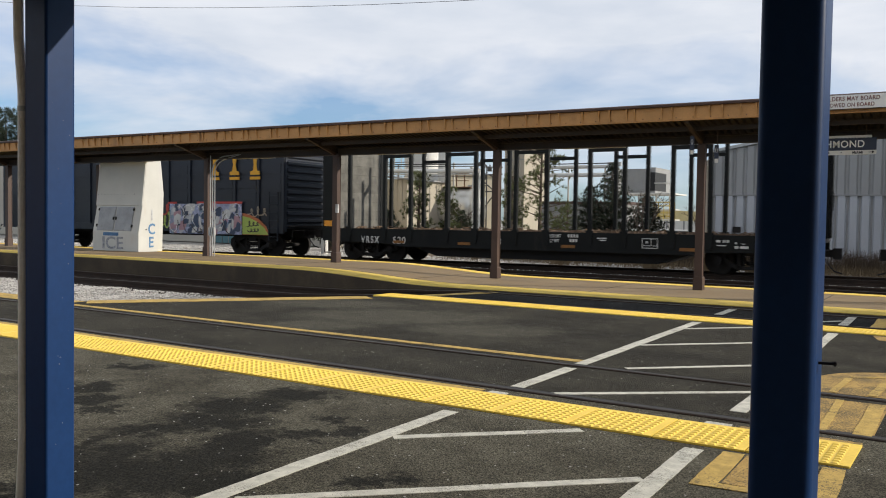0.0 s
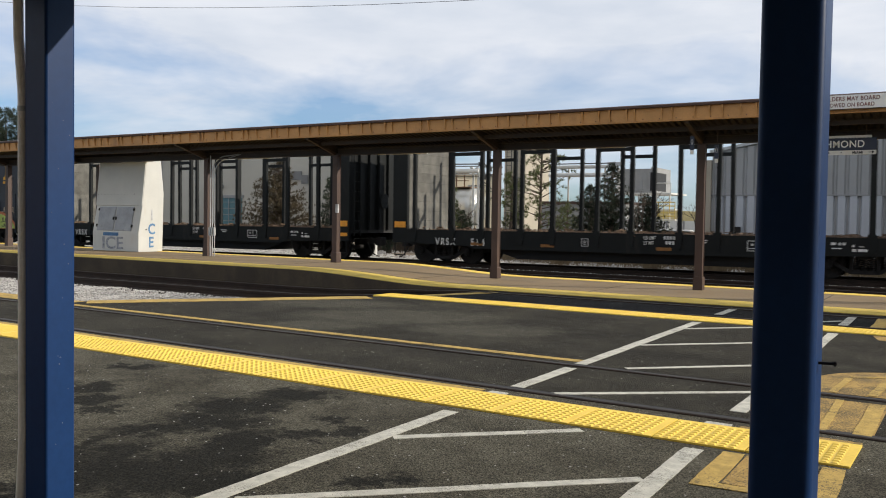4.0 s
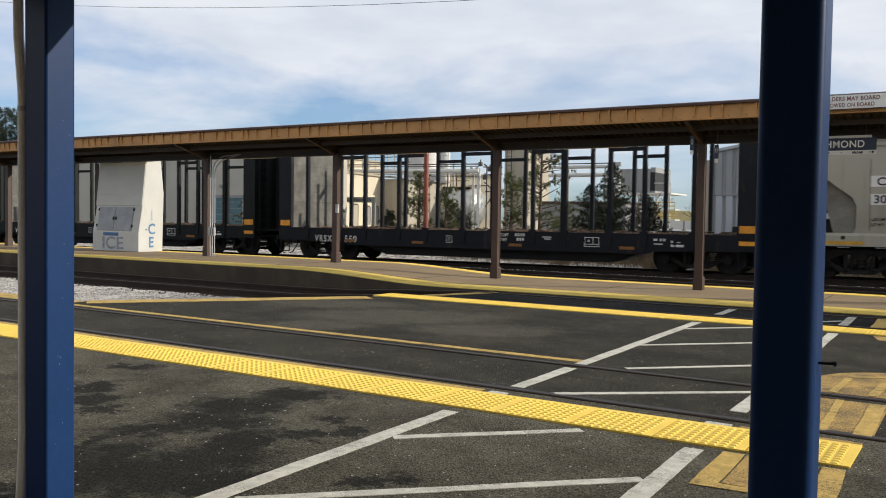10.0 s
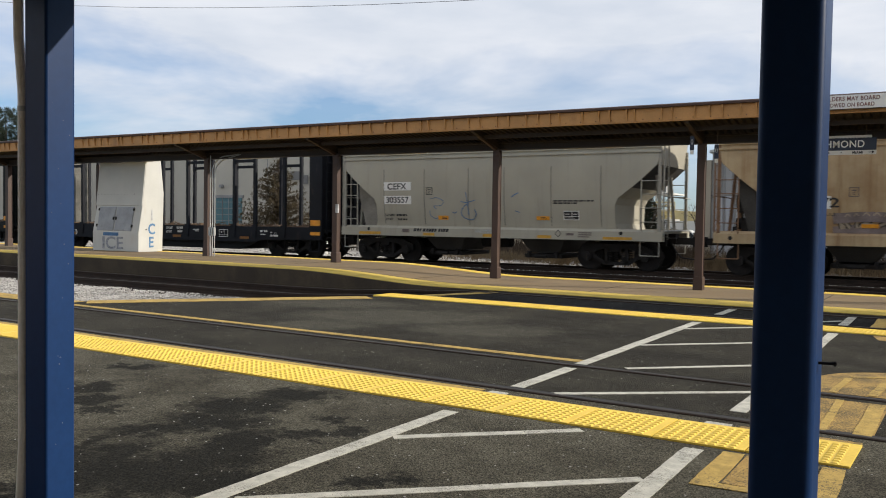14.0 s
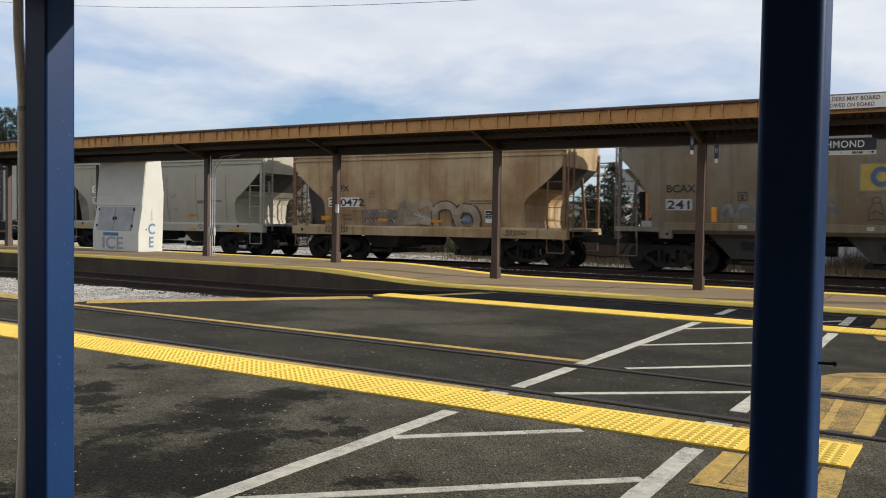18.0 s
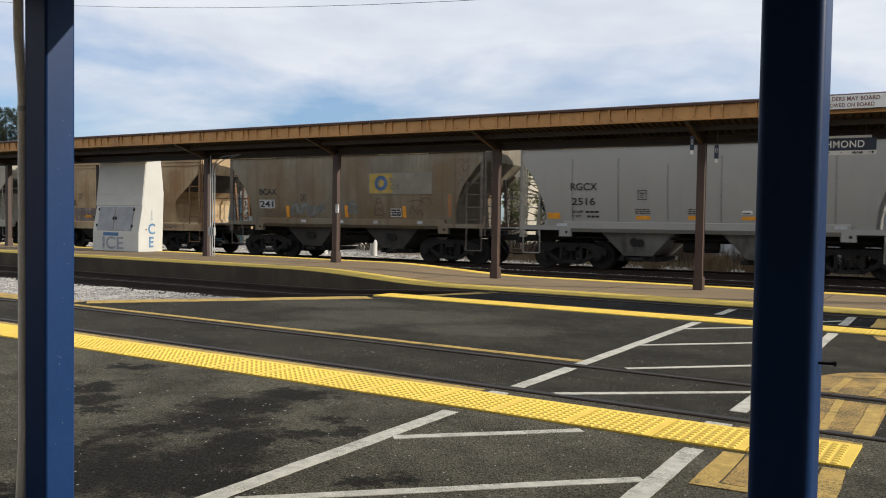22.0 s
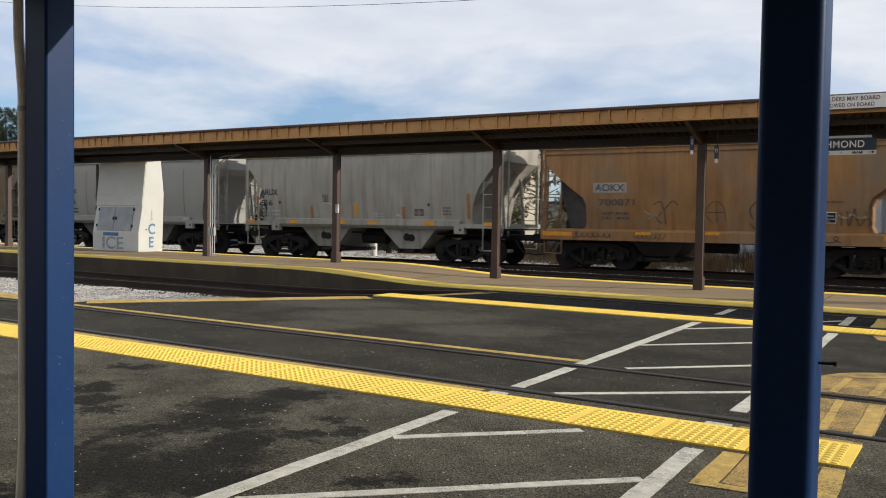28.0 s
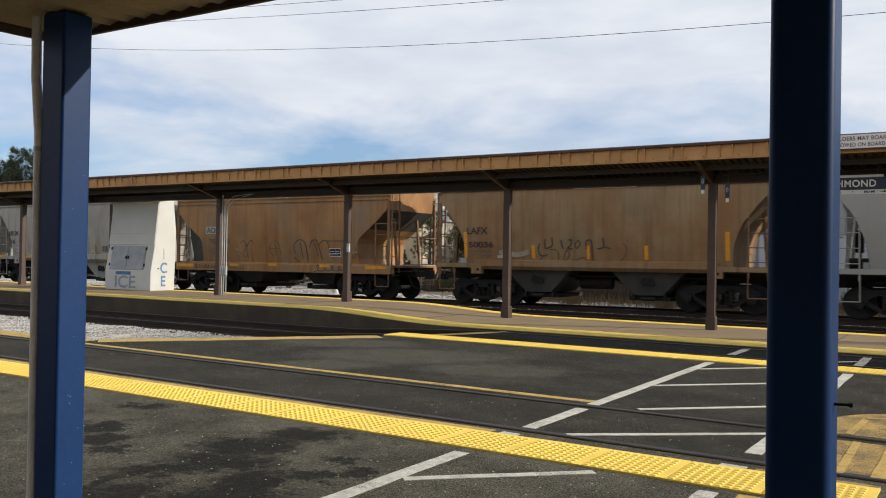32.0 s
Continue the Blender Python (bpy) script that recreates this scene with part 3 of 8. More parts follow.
def build_platform():
    xs = [-75, -60, -45, -30, -20, -15] + [-13.6 + 0.4 * i for i in range(12)] + [-8, -6, -2, 4, 12, 30]

    def slab(name, y0, y1, top, bottom, material, label):
        g = Geo()
        vs = []
        for x in xs:
            z = plat_z(x) + top
            vs += [(x, y0, z - bottom), (x, y0, z), (x, y1, z), (x, y1, z - bottom)]
        fs = [(4 * i + j, 4 * i + 4 + j, 4 * i + 4 + (j + 1) % 4, 4 * i + (j + 1) % 4) for i in range(len(xs) - 1) for j in range(4)]
        g.add(vs, fs + [(3, 2, 1, 0), tuple(4 * (len(xs) - 1) + j for j in range(4))])
        return thing(name, g, material, label, kind="structure")

    slab("platform", 15.30, 19.60, 0.0, 0.42, M_CONC, "tan concrete island platform with a ramp down to the crossing")
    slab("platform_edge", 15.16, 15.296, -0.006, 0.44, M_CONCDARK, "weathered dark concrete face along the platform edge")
    slab("platform_stripe", 15.2, 16.15, 0.006, 0.010, M_YELLOW_OLD, "dull yellow warning stripe along the platform edge")
    slab("platform_stripe", 19.15, 19.62, 0.006, 0.010, M_TACTILE, "bright yellow warning stripe along the far platform edge")
    slab("platform_seam", 16.17, 16.21, 0.004, 0.010, M_CONCDARK, "dark seam line behind the platform stripe")
    for i in range(12):
        x = -40 + i * 4.2
        z = plat_z(x) + 0.004
        thing("platform_joint", Geo().box(x, x + 0.014, 16.25, 19.1, z - 0.01, z), M_CONCDARK, "dark joint across the concrete platform", kind="structure")


build_platform()

# ---- platform canopy ----
POST_X = [-39.0, -34.2, -29.45, -25.45, -19.37, -14.48, -9.60, -4.735, 0.16, 5.1, 10.0]
POST_Y = 18.3


def build_canopy():
    can = thing("platform_canopy", None, None, "long brown steel platform canopy with ochre fascia and corrugated deck", "canopy")
    x0, x1 = -62.0, 13.0
    yf, yb = 17.0, 18.75
    zf = 3.49

    def deck_z(y):
        return 3.50 - 0.19 * (y - yf) / 1.3 if y < POST_Y else 3.31 - 0.10 * (y - POST_Y) / 0.45

    # corrugated deck: ribs run across the platform
    g = Geo()
    step = 0.15
    n = int((x1 - x0) / step)
    vs = []
    for i in range(n):
        x = x0 + i * step
        for dx, dz in ((0, 0), (0.055, 0), (0.075, 0.045), (0.13, 0.045)):
            for y in (yf + 0.04, POST_Y, yb - 0.02):
                vs.append((x + dx, y, deck_z(y) + 0.02 + dz))
    m = len(vs) // 3
    g.add(vs, [(3 * i + j, 3 * i + 3 + j, 3 * i + 4 + j, 3 * i + 1 + j) for i in range(m - 1) for j in range(2)])
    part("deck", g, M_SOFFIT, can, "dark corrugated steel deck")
    part("roofing", Geo().prism([(yf + 0.02, 3.64), (POST_Y, 3.46), (yb - 0.02, 3.40), (yb - 0.02, 3.48), (POST_Y, 3.54), (yf + 0.02, 3.76)], x0, x1, "x"), M_CAP, can, "dark roofing layer")
    part("fascia", Geo().box(x0, x1, yf - 0.012, yf, zf - 0.005, 3.735), M_FASCIA, can, "ochre sheet-metal fascia")
    part("fascia_cap", Geo().prism([(yf - 0.075, 3.745), (yf - 0.06, 3.735), (yf + 0.05, 3.735), (yf + 0.05, 3.808), (yf - 0.02, 3.808), (yf - 0.075, 3.785)], x0, x1, "x"), M_CAP, can, "dark brown edge cap")
    part("fascia_lip", Geo().box(x0, x1, yf - 0.018, yf + 0.06, zf - 0.028, zf - 0.008), M_FASCIA, can)
    part("back_edge", Geo().box(x0, x1, yb - 0.015, yb, 3.17, 3.50), M_BROWN, can, "plain brown back edge")
    rib = Geo()
    rib.prism([(yf - 0.070, 3.733), (yf - 0.064, 3.66), (yf - 0.040, 3.60), (yf - 0.034, zf + 0.015), (yf - 0.013, zf + 0.015), (yf - 0.013, 3.733)], -0.013, 0.013, "x")
    rib.box(-0.045, 0.013, yf - 0.024, yf - 0.0125, 3.60, 3.733)
    rib = rib.mesh("fascia_rib", M_FASCIA)
    bolt = Geo().tube((0, yf - 0.012, zf + 0.03), (0, yf - 0.020, zf + 0.03), 0.012, 6).mesh("bolt", M_CAP)
    rnd = random.Random(8)
    for i in range(155):
        x = -45.02 + 0.3365 * i
        o = new("fascia_rib", rib)
        o.parent, o.matrix_basis = can, pose(x + rnd.uniform(-0.012, 0.012), 0, 0, 0, rnd.uniform(-2, 2), 0)
        if i > 60:
            o = new("bolt", bolt)
            o.parent, o.matrix_basis = can, pose(x + 0.05, 0, 0)
    # ridge beam over the posts, crossbeams and slanting braces
    b = Geo()
    b.prism([(POST_Y - 0.10, 3.10), (POST_Y + 0.10, 3.10), (POST_Y + 0.10, 3.12), (POST_Y + 0.012, 3.12), (POST_Y + 0.012, 3.26), (POST_Y + 0.10, 3.26),
             (POST_Y + 0.10, 3.28), (POST_Y - 0.10, 3.28), (POST_Y - 0.10, 3.26), (POST_Y - 0.012, 3.26), (POST_Y - 0.012, 3.12), (POST_Y - 0.10, 3.12)], x0, x1, "x")
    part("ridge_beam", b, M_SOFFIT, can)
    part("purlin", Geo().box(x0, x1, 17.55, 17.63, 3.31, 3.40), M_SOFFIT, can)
    for x in POST_X:
        py = 19.1 if -26 < x < -25 else POST_Y
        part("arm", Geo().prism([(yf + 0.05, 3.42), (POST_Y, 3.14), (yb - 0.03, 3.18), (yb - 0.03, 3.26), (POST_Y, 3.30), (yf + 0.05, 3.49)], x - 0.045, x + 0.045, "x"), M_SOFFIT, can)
        part("brace", Geo().bar((x - 0.03, yf + 0.12, 3.455), (x, POST_Y - 0.1, 3.12), 0.075, 0.06), M_BROWN, can)
        z = plat_z(x)
        p = Geo()
        p.box(x - 0.08, x + 0.08, py - 0.08, py - 0.068, z, 3.10).box(x - 0.08, x + 0.08, py + 0.068, py + 0.08, z, 3.10)
        p.box(x - 0.07, x + 0.07, py - 0.068, py + 0.068, z, 3.10)
        part("post", p, M_BROWN, can)
        part("post_foot", Geo().prism([(x - 0.10, z), (x + 0.10, z), (x + 0.098, z + 0.26), (x + 0.085, z + 0.28), (x - 0.085, z + 0.28), (x - 0.098, z + 0.26)], py - 0.10, py + 0.10), M_BROWN, can)
    # pale light strips hung under the far edge
    for x in (-17.8, -12.6, -7.3, -2.2, -23.0):
        part("light_strip", Geo().prism([(18.52, 3.115), (18.72, 3.115), (18.69, 3.18), (18.55, 3.18)], x - 0.75, x + 0.75, "x"), M_SIGNWHITE, can, "pale unlit tube light housing")
    return can


build_canopy()


def build_platform_signs():
    s = thing("roof_sign", None, None, "white boarding notice fixed to the canopy fascia", "sign")
    part("panel", Geo().box(-3.1, 1.7, 16.90, 16.93, 3.53, 3.775), M_SIGNWHITE, s)
    part("frame", Geo().box(-3.12, 1.72, 16.933, 16.944, 3.515, 3.785), M_TEXTBROWN, s)
    write("HOLDERS MAY BOARD", 0.104, M_TEXTRED, s, pose(-2.275, 16.897, 3.672), 0.84, 1.10)
    write("ALLOWED ON BOARD", 0.098, M_TEXTRED, s, pose(-2.255, 16.897, 3.562), 0.80, 1.10)
    n = thing("station_sign", None, None, "navy station name board with white letters hung under the canopy", "sign")
    part("board", Geo().box(-3.35, -1.42, 17.98, 18.01, 2.87, 3.10), M_SIGNBLUE, n)
    part("strip", Geo().box(-3.35, -1.42, 17.975, 18.012, 2.785, 2.866), M_SIGNWHITE, n, "white direction strip below the name")
    part("top_rail", Geo().box(-3.4, -1.5, 17.97, 18.02, 3.105, 3.15), M_SIGNWHITE, n)
    write("RICHMOND", 0.185, M_TEXTWHITE, n, pose(-2.60, 17.972, 2.925), 0.93, 1.08)
    write("MIAMI", 0.066, M_TEXTDARK, n, pose(-1.83, 17.97, 2.803), 1.0, 1.05)
    write("YORK", 0.066, M_TEXTDARK, n, pose(-2.40, 17.97, 2.803), 1.0, 1.05)
    part("arrow", Geo().prism([(-1.55, 2.822), (-1.49, 2.822), (-1.49, 2.80), (-1.45, 2.828), (-1.49, 2.856), (-1.49, 2.834), (-1.55, 2.834)], 17.968, 17.974), M_TEXTDARK, n)
    part("dot", Geo().box(-2.03, -2.01, 17.968, 17.974, 2.82, 2.84), M_TEXTDARK, n)
    for x in (-3.2, -1.6):
        part("hanger", Geo().tube((x, 18.0, 3.15), (x, 18.0, 3.33), 0.012), M_BROWN, n)
    # track plates hung on edge from the canopy
    for x, y, z in ((-4.79, 17.6, 2.92), (-4.37, 17.9, 2.76)):
        t = thing("track_plate", None, None, "small dark hanging plate with a pale oval ring", "sign", "track plates")
        part("plate", Geo().box(x - 0.012, x + 0.07, y - 0.012, y + 0.012, z, z + 0.28), M_SIGNBLUE, t)
        ring = Geo()
        k = 14
        for q in range(k):
            a, b = 6.2832 * q / k, 6.2832 * (q + 1) / k
            ring.bar((x + 0.03 + 0.018 * math.cos(a), y - 0.016, z + 0.17 + 0.05 * math.sin(a)), (x + 0.03 + 0.018 * math.cos(b), y - 0.016, z + 0.17 + 0.05 * math.sin(b)), 0.006, 0.010)
        part("ring", ring, M_TEXTGREY, t)
        part("tab", Geo().box(x, x + 0.06, y - 0.012, y + 0.012, z - 0.085, z - 0.005), M_SIGNWHITE, t)
        part("hanger", Geo().tube((x + 0.04, y, z + 0.28), (x + 0.04, y, 3.33), 0.008), M_BROWN, t)


build_platform_signs()


def build_ice_box():
    z = plat_z(-23)
    t = thing("ice_merchandiser", None, None, "white sheet-metal ice storage bin on the platform", "ice bin", at=pose(-23.66, 18.35, z, 0, 0, 1.0))
    hw = 1.11
    out = [(0.0, 0.0), (0.98, 0.0), (1.03, 1.92), (0.88, 3.20), (0.34, 3.24), (0.16, 1.49), (0.0, 0.62)]
    body = part("body", Geo().prism(out, -hw, hw, "x"), M_WHITE, t)
    soften(body, 0.015)
    part("upper_panel", Geo().prism([(0.14, 1.50), (0.17, 1.48), (0.358, 3.27), (0.326, 3.27)], -hw - 0.01, hw - 0.012, "x"), M_WHITE, t, "riveted upper sheet")
    part("seam", Geo().prism([(0.18, 1.88), (0.19, 1.88), (0.193, 1.90), (0.183, 1.90)], -hw, hw - 0.02, "x"), M_TEXTGREY, t)
    # two doors in the sloping front
    steel = mat("door_steel", (0.31, 0.32, 0.335), 0.55, 0.2, var=0.2, scale=3, bump=0.15, stain=(0.20, 0.20, 0.20), amount=0.3)
    slope = Matrix.Rotation(math.atan2(0.16, 0.87), 4, "X")
    for i, (a, b) in enumerate(((-0.92, -0.10), (-0.06, 0.76))):
        d = part("door", Geo().box(a, b, -0.035, 0.0, 0.0, 0.80), steel, t, "dented grey metal door")
        d.matrix_basis = pose(0, 0.025, 0.66) @ slope.inverted()
        soften(d, 0.012)
        part("door_frame", Geo().box(a + 0.03, b - 0.03, -0.042, -0.037, 0.04, 0.76), steel, d)
        for hz in (0.12, 0.66):
            part("hinge", Geo().box(b - 0.02 if i else a - 0.03, b + 0.04 if i else a + 0.03, -0.055, -0.03, hz, hz + 0.09), M_TRUCK, d)
        part("latch", Geo().box(b - 0.06 if not i else a + 0.02, b - 0.02 if not i else a + 0.06, -0.07, -0.03, 0.36, 0.46), M_TRUCK, d)
    # lettering on the front and down the side
    part("brand_patch", Geo().box(-0.58, 0.16, -0.006, 0.012, 0.50, 0.61), mat("band_blue", (0.06, 0.16, 0.33), 0.6, var=0.3, scale=8), t, "faded blue brand band")
    write("ICE", 0.56, mat("letter_tarnish", (0.30, 0.31, 0.34), 0.5, 0.3, var=0.5, scale=14), t, pose(-0.66, -0.003, 0.08), 1.3, 1.0)
    side = pose(hw + 0.003, 0, 0, 0, 0, 90)
    for ch, zz, mt, dx in (("I", 1.03, M_TEXTGREY, 0.10), ("C", 0.58, M_TEXTBLUE, 0.0), ("E", 0.15, M_TEXTBLUE, 0.02)):
        write(ch, 0.48, mt, t, pose(hw + 0.006, 0.38 + dx, zz, 0, 0, 90), 0.88)
    part("knob", Geo().tube((hw, 0.30, 0.72), (hw + 0.02, 0.30, 0.72), 0.02), M_TRUCK, t)
    riv = Geo()
    for i in range(12):
        riv.box(-hw + 0.05 + i * 0.16, -hw + 0.07 + i * 0.16, 0.172, 0.185, 1.855, 1.87)
    part("rivets", riv, M_TRUCK, t)


build_ice_box()


def build_conduits():
    x, y, z = -19.10, 18.18, plat_z(-19)
    t = thing("conduit_set", None, None, "grey electrical conduits with junction fittings on a canopy post", "conduit")
    for dx, top in ((-0.03, 2.75), (0.06, 2.80), (0.15, 2.72)):
        pts = [(x + dx, y, z)] + [(x + dx, y, top)]
        for k in range(6):
            a = k / 5 * 1.2
            pts.append((x + dx + 0.5 * (1 - math.cos(a)), y + 0.1 * k / 5, top + 0.40 * math.sin(a)))
        pts.append((x + dx + 0.95, y + 0.12, 3.22))
        part("pipe", Geo().pipe(pts if dx > 0 else pts[:2] + [(x + dx, y, 3.2)], 0.016, 8), M_GALV, t)
        part("fitting", Geo().box(x + dx - 0.028, x + dx + 0.028, y - 0.045, y + 0.02, z + 0.62, z + 0.86), M_GALV, t)
    # little switch box on the next post
    s = thing("switch_box", None, None, "small pale switch box on a canopy post", "switch box")
    part("case", Geo().box(-14.41, -14.33, POST_Y - 0.13, POST_Y - 0.082, 1.55, 1.78), M_TEXTGREY, s)
    part("cover", Geo().box(-14.40, -14.34, POST_Y - 0.142, POST_Y - 0.131, 1.60, 1.70), M_GALV, s)


build_conduits()


# ---- the near shelter with its blue posts ----
def build_shelter():
    t = thing("shelter", None, None, "blue-posted station shelter with a corrugated tan soffit", "shelter")
    for x, y, w in ((-3.808, 2.57, 0.086), (-0.481, 3.0, 0.098)):
        p = part("post", Geo().box(x - w, x + w, y - (0.072 if x < -1 else w), y + w, 0.0, 2.61 if x < -1 else 2.71), M_BLUE, t, "dark blue painted square steel post")
        soften(p, 0.014 if x < -1 else 0.032, 6)
        for f in p.data.polygons:
            f.use_smooth = True
        p.modifiers[0].harden_normals = True
        part("post_plate", Geo().box(x - 0.105, x + 0.105, y - 0.105, y + 0.105, 0.0, 0.012), M_BLUE, t)
    chip = random.Random(3)
    for i in range(16):
        z, d = chip.uniform(0.3, 2.2), chip.uniform(0.0007, 0.0018)
        yy = 2.57 + chip.uniform(-0.05, 0.06)
        part("paint_chip", Geo().box(-3.722, -3.7205, yy - d, yy + d, z - d * 1.4, z + d * 1.4), M_CHIP, t, "pale chip in the blue paint")
    part("strap", Geo().tube((-3.922, 2.51, 1.935), (-3.922, 2.51, 1.96), 0.0265, 12), M_GALV, t, "downpipe strap")
    part("bolt", Geo().tube((-0.39, 2.99, 1.0), (-0.328, 2.99, 1.002), 0.005).tube((-0.338, 2.99, 1.002), (-0.330, 2.99, 1.002), 0.009), M_TRUCK, t, "rusty bolt sticking out of a post")
    d = part("downpipe", Geo().pipe([(-3.945, 2.50, 2.60), (-3.94, 2.50, 2.30), (-3.922, 2.51, 2.02), (-3.922, 2.51, 0.30), (-3.93, 2.50, 0.03)], 0.024, 12), mat("pipe_paint", (0.72, 0.69, 0.64), 0.5, var=0.15), t, "grey downpipe behind a post")
    g = Geo()

    def soffit(x, y):
        return 2.587 + 0.035 * (x + 4) + 0.02 * (y - 2)

    y1 = lambda x: 2.78 + 0.10 * (x + 4)
    n = 150
    vs = []
    for i in range(n):
        x = -4.15 + i * 0.06
        dz = 0.018 if i % 2 else 0.0
        for y in (-4.0, y1(x)):
            vs.append((x, y, soffit(x, y) + dz))
    g.add(vs, [(2 * i, 2 * i + 2, 2 * i + 3, 2 * i + 1) for i in range(n - 1)])
    part("soffit", g, mat("soffit_tan", (0.46, 0.35, 0.21), 0.6, 0.1, var=0.15, scale=1.5), t, "tan corrugated soffit")
    xe = -4.15 + (n - 1) * 0.06
    roof = Geo()
    roof.add([(-4.17, -4.0, soffit(-4.15, -4) + 0.022), (xe, -4.0, soffit(xe, -4) + 0.022), (xe, y1(xe) + 0.02, soffit(xe, y1(xe)) + 0.022), (-4.17, y1(-4.17) + 0.02, soffit(-4.17, 2.78) + 0.022),
              (-4.17, -4.0, soffit(-4.15, -4) + 0.16), (xe, -4.0, soffit(xe, -4) + 0.16), (xe, y1(xe) + 0.02, soffit(xe, y1(xe)) + 0.16), (-4.17, y1(-4.17) + 0.02, soffit(-4.17, 2.78) + 0.16)],
             [(0, 3, 2, 1), (4, 5, 6, 7), (0, 1, 5, 4), (1, 2, 6, 5), (2, 3, 7, 6), (3, 0, 4, 7)])
    part("roof", roof, M_CAP, t)
    lip = Geo()
    lip.bar((-4.17, y1(-4.17) + 0.012, soffit(-4.17, 2.78) + 0.006), (xe, y1(xe) + 0.012, soffit(xe, y1(xe)) + 0.006), 0.024, 0.06)
    lip.bar((-4.18, -4, soffit(-4.17, -4) - 0.01), (-4.18, y1(-4.17) + 0.03, soffit(-4.17, 2.78) - 0.01), 0.025, 0.06)
    part("edge_trim", lip, M_CAP, t, "dark bent edge trim")


build_shelter()

# ---- the freight train ----
WHEEL_R = 0.42
CARS = []      # (thing, place along the train at the start, wheelsets)


def run(t):
    """Metres that the train has gone at t seconds: it gathers speed slowly after a slight check."""
    u = t - 15
    return 55.869 + 3.716 * u + 0.00463 * u ** 2 + 0.000347 * u ** 3


def car_pose(x):
    return pose(x, train_y(x), train_z(x), 0, -0.24, 1.432)


def truck_meshes():
    w = Geo()
    for s in (-1, 1):
        n = 28
        prof = [(0.075, 0.06), (0.40, 0.055), (WHEEL_R, 0.05), (WHEEL_R + 0.004, -0.045), (WHEEL_R + 0.028, -0.05), (WHEEL_R + 0.026, -0.075), (0.36, -0.07), (0.33, -0.02), (0.12, -0.02), (0.075, -0.07)]
        vs = [(r * math.cos(6.28318 * i / n), s * (0.76 + d), r * math.sin(6.28318 * i / n)) for i in range(n) for r, d in prof]
        m = len(prof)
        w.add(vs, [(i * m + j, ((i + 1) % n) * m + j, ((i + 1) % n) * m + (j + 1) % m, i * m + (j + 1) % m) for i in range(n) for j in range(m)])
    w.tube((0, -1.02, 0), (0, 1.02, 0), 0.075, 12)
    wheel = w.mesh("wheelset", M_TRUCK)
    f = Geo()
    f.prism([(-1.12, 0.62), (-1.12, 0.40), (-0.72, 0.40), (-0.66, 0.56), (-0.38, 0.66), (0.38, 0.66), (0.66, 0.56), (0.72, 0.40), (1.12, 0.40), (1.12, 0.62), (0.66, 0.80), (-0.66, 0.80)], -0.06, 0.06)
    f.prism([(-0.80, 0.42), (-0.36, 0.16), (0.36, 0.16), (0.80, 0.42), (0.68, 0.48), (0.32, 0.26), (-0.32, 0.26), (-0.68, 0.48)], -0.06, 0.06)
    f.box(-0.36, -0.27, -0.06, 0.06, 0.2, 0.7).box(0.27, 0.36, -0.06, 0.06, 0.2, 0.7)
    frame_me = f.mesh("side_frame", M_TRUCK)
    k = Geo()
    for x in (-0.19, 0.0, 0.19):
        for q in range(6):
            k.tube((x, 0, 0.27 + q * 0.055), (x, 0, 0.30 + q * 0.055), 0.075, 8)
    spring = k.mesh("spring_nest", M_TRUCK)
    cap = Geo().tube((0, -0.13, 0), (0, 0.05, 0), 0.13, 12).tube((0, -0.16, 0), (0, -0.12, 0), 0.08, 10).mesh("bearing_cap", M_TRUCK)
    bol = Geo().box(-0.17, 0.17, -1.08, 1.08, 0.56, 0.80).box(-0.3, 0.3, -0.3, 0.3, 0.78, 0.95).mesh("bolster", M_TRUCK)
    return wheel, frame_me, spring, cap, bol


TRUCK_ME = truck_meshes()


def add_truck(car, x):
    wheel, fr, sp, cap, bol = TRUCK_ME
    tr = part("truck", bol, None, car, "dark cast-steel railway truck")
    tr.matrix_basis = pose(x, 0, 0)
    sets = []
    for y in (-1.0, 1.0):
        part("side_frame", fr, None, tr).matrix_basis = pose(0, y, 0)
        part("spring_nest", sp, None, tr).matrix_basis = pose(0, y, 0)
        for dx in (-0.89, 0.89):
            part("bearing_cap", cap, None, tr).matrix_basis = pose(dx, y * 1.04, WHEEL_R, 0, 0, 0 if y < 0 else 180)
    for dx in (-0.89, 0.89):
        o = part("wheelset", wheel, None, tr)
        o.matrix_basis = pose(dx, 0, WHEEL_R)
        sets.append((o, dx))
    return sets


def add_couplers(car, half, gap=0.32):
    for s in (-1, 1):
        g = Geo()
        g.box(min(s * (half - 0.6), s * (half + gap)), max(s * (half - 0.6), s * (half + gap)), -0.09, 0.09, 0.80, 1.0)
        g.box(min(s * (half + gap - 0.22), s * (half + gap)), max(s * (half + gap - 0.22), s * (half + gap)), -0.17, 0.17, 0.74, 1.04)
        part("coupler", g, M_TRUCK, car)
        pts = [(s * (half - 0.1), -0.35, 0.85), (s * (half + 0.05), -0.36, 0.6), (s * (half + 0.2), -0.34, 0.42), (s * (half + gap + 0.04), -0.3, 0.36)]
        part("air_hose", Geo().pipe(pts, 0.022, 6), M_BLACK, car)
        lever = Geo().pipe([(s * (half + 0.05), -1.45, 0.75), (s * (half + 0.05), -1.4, 1.0), (s * (half + 0.06), -0.2, 1.0)], 0.015, 5)
        part("cut_lever", lever, M_TRUCK, car)


RUNGS = {}


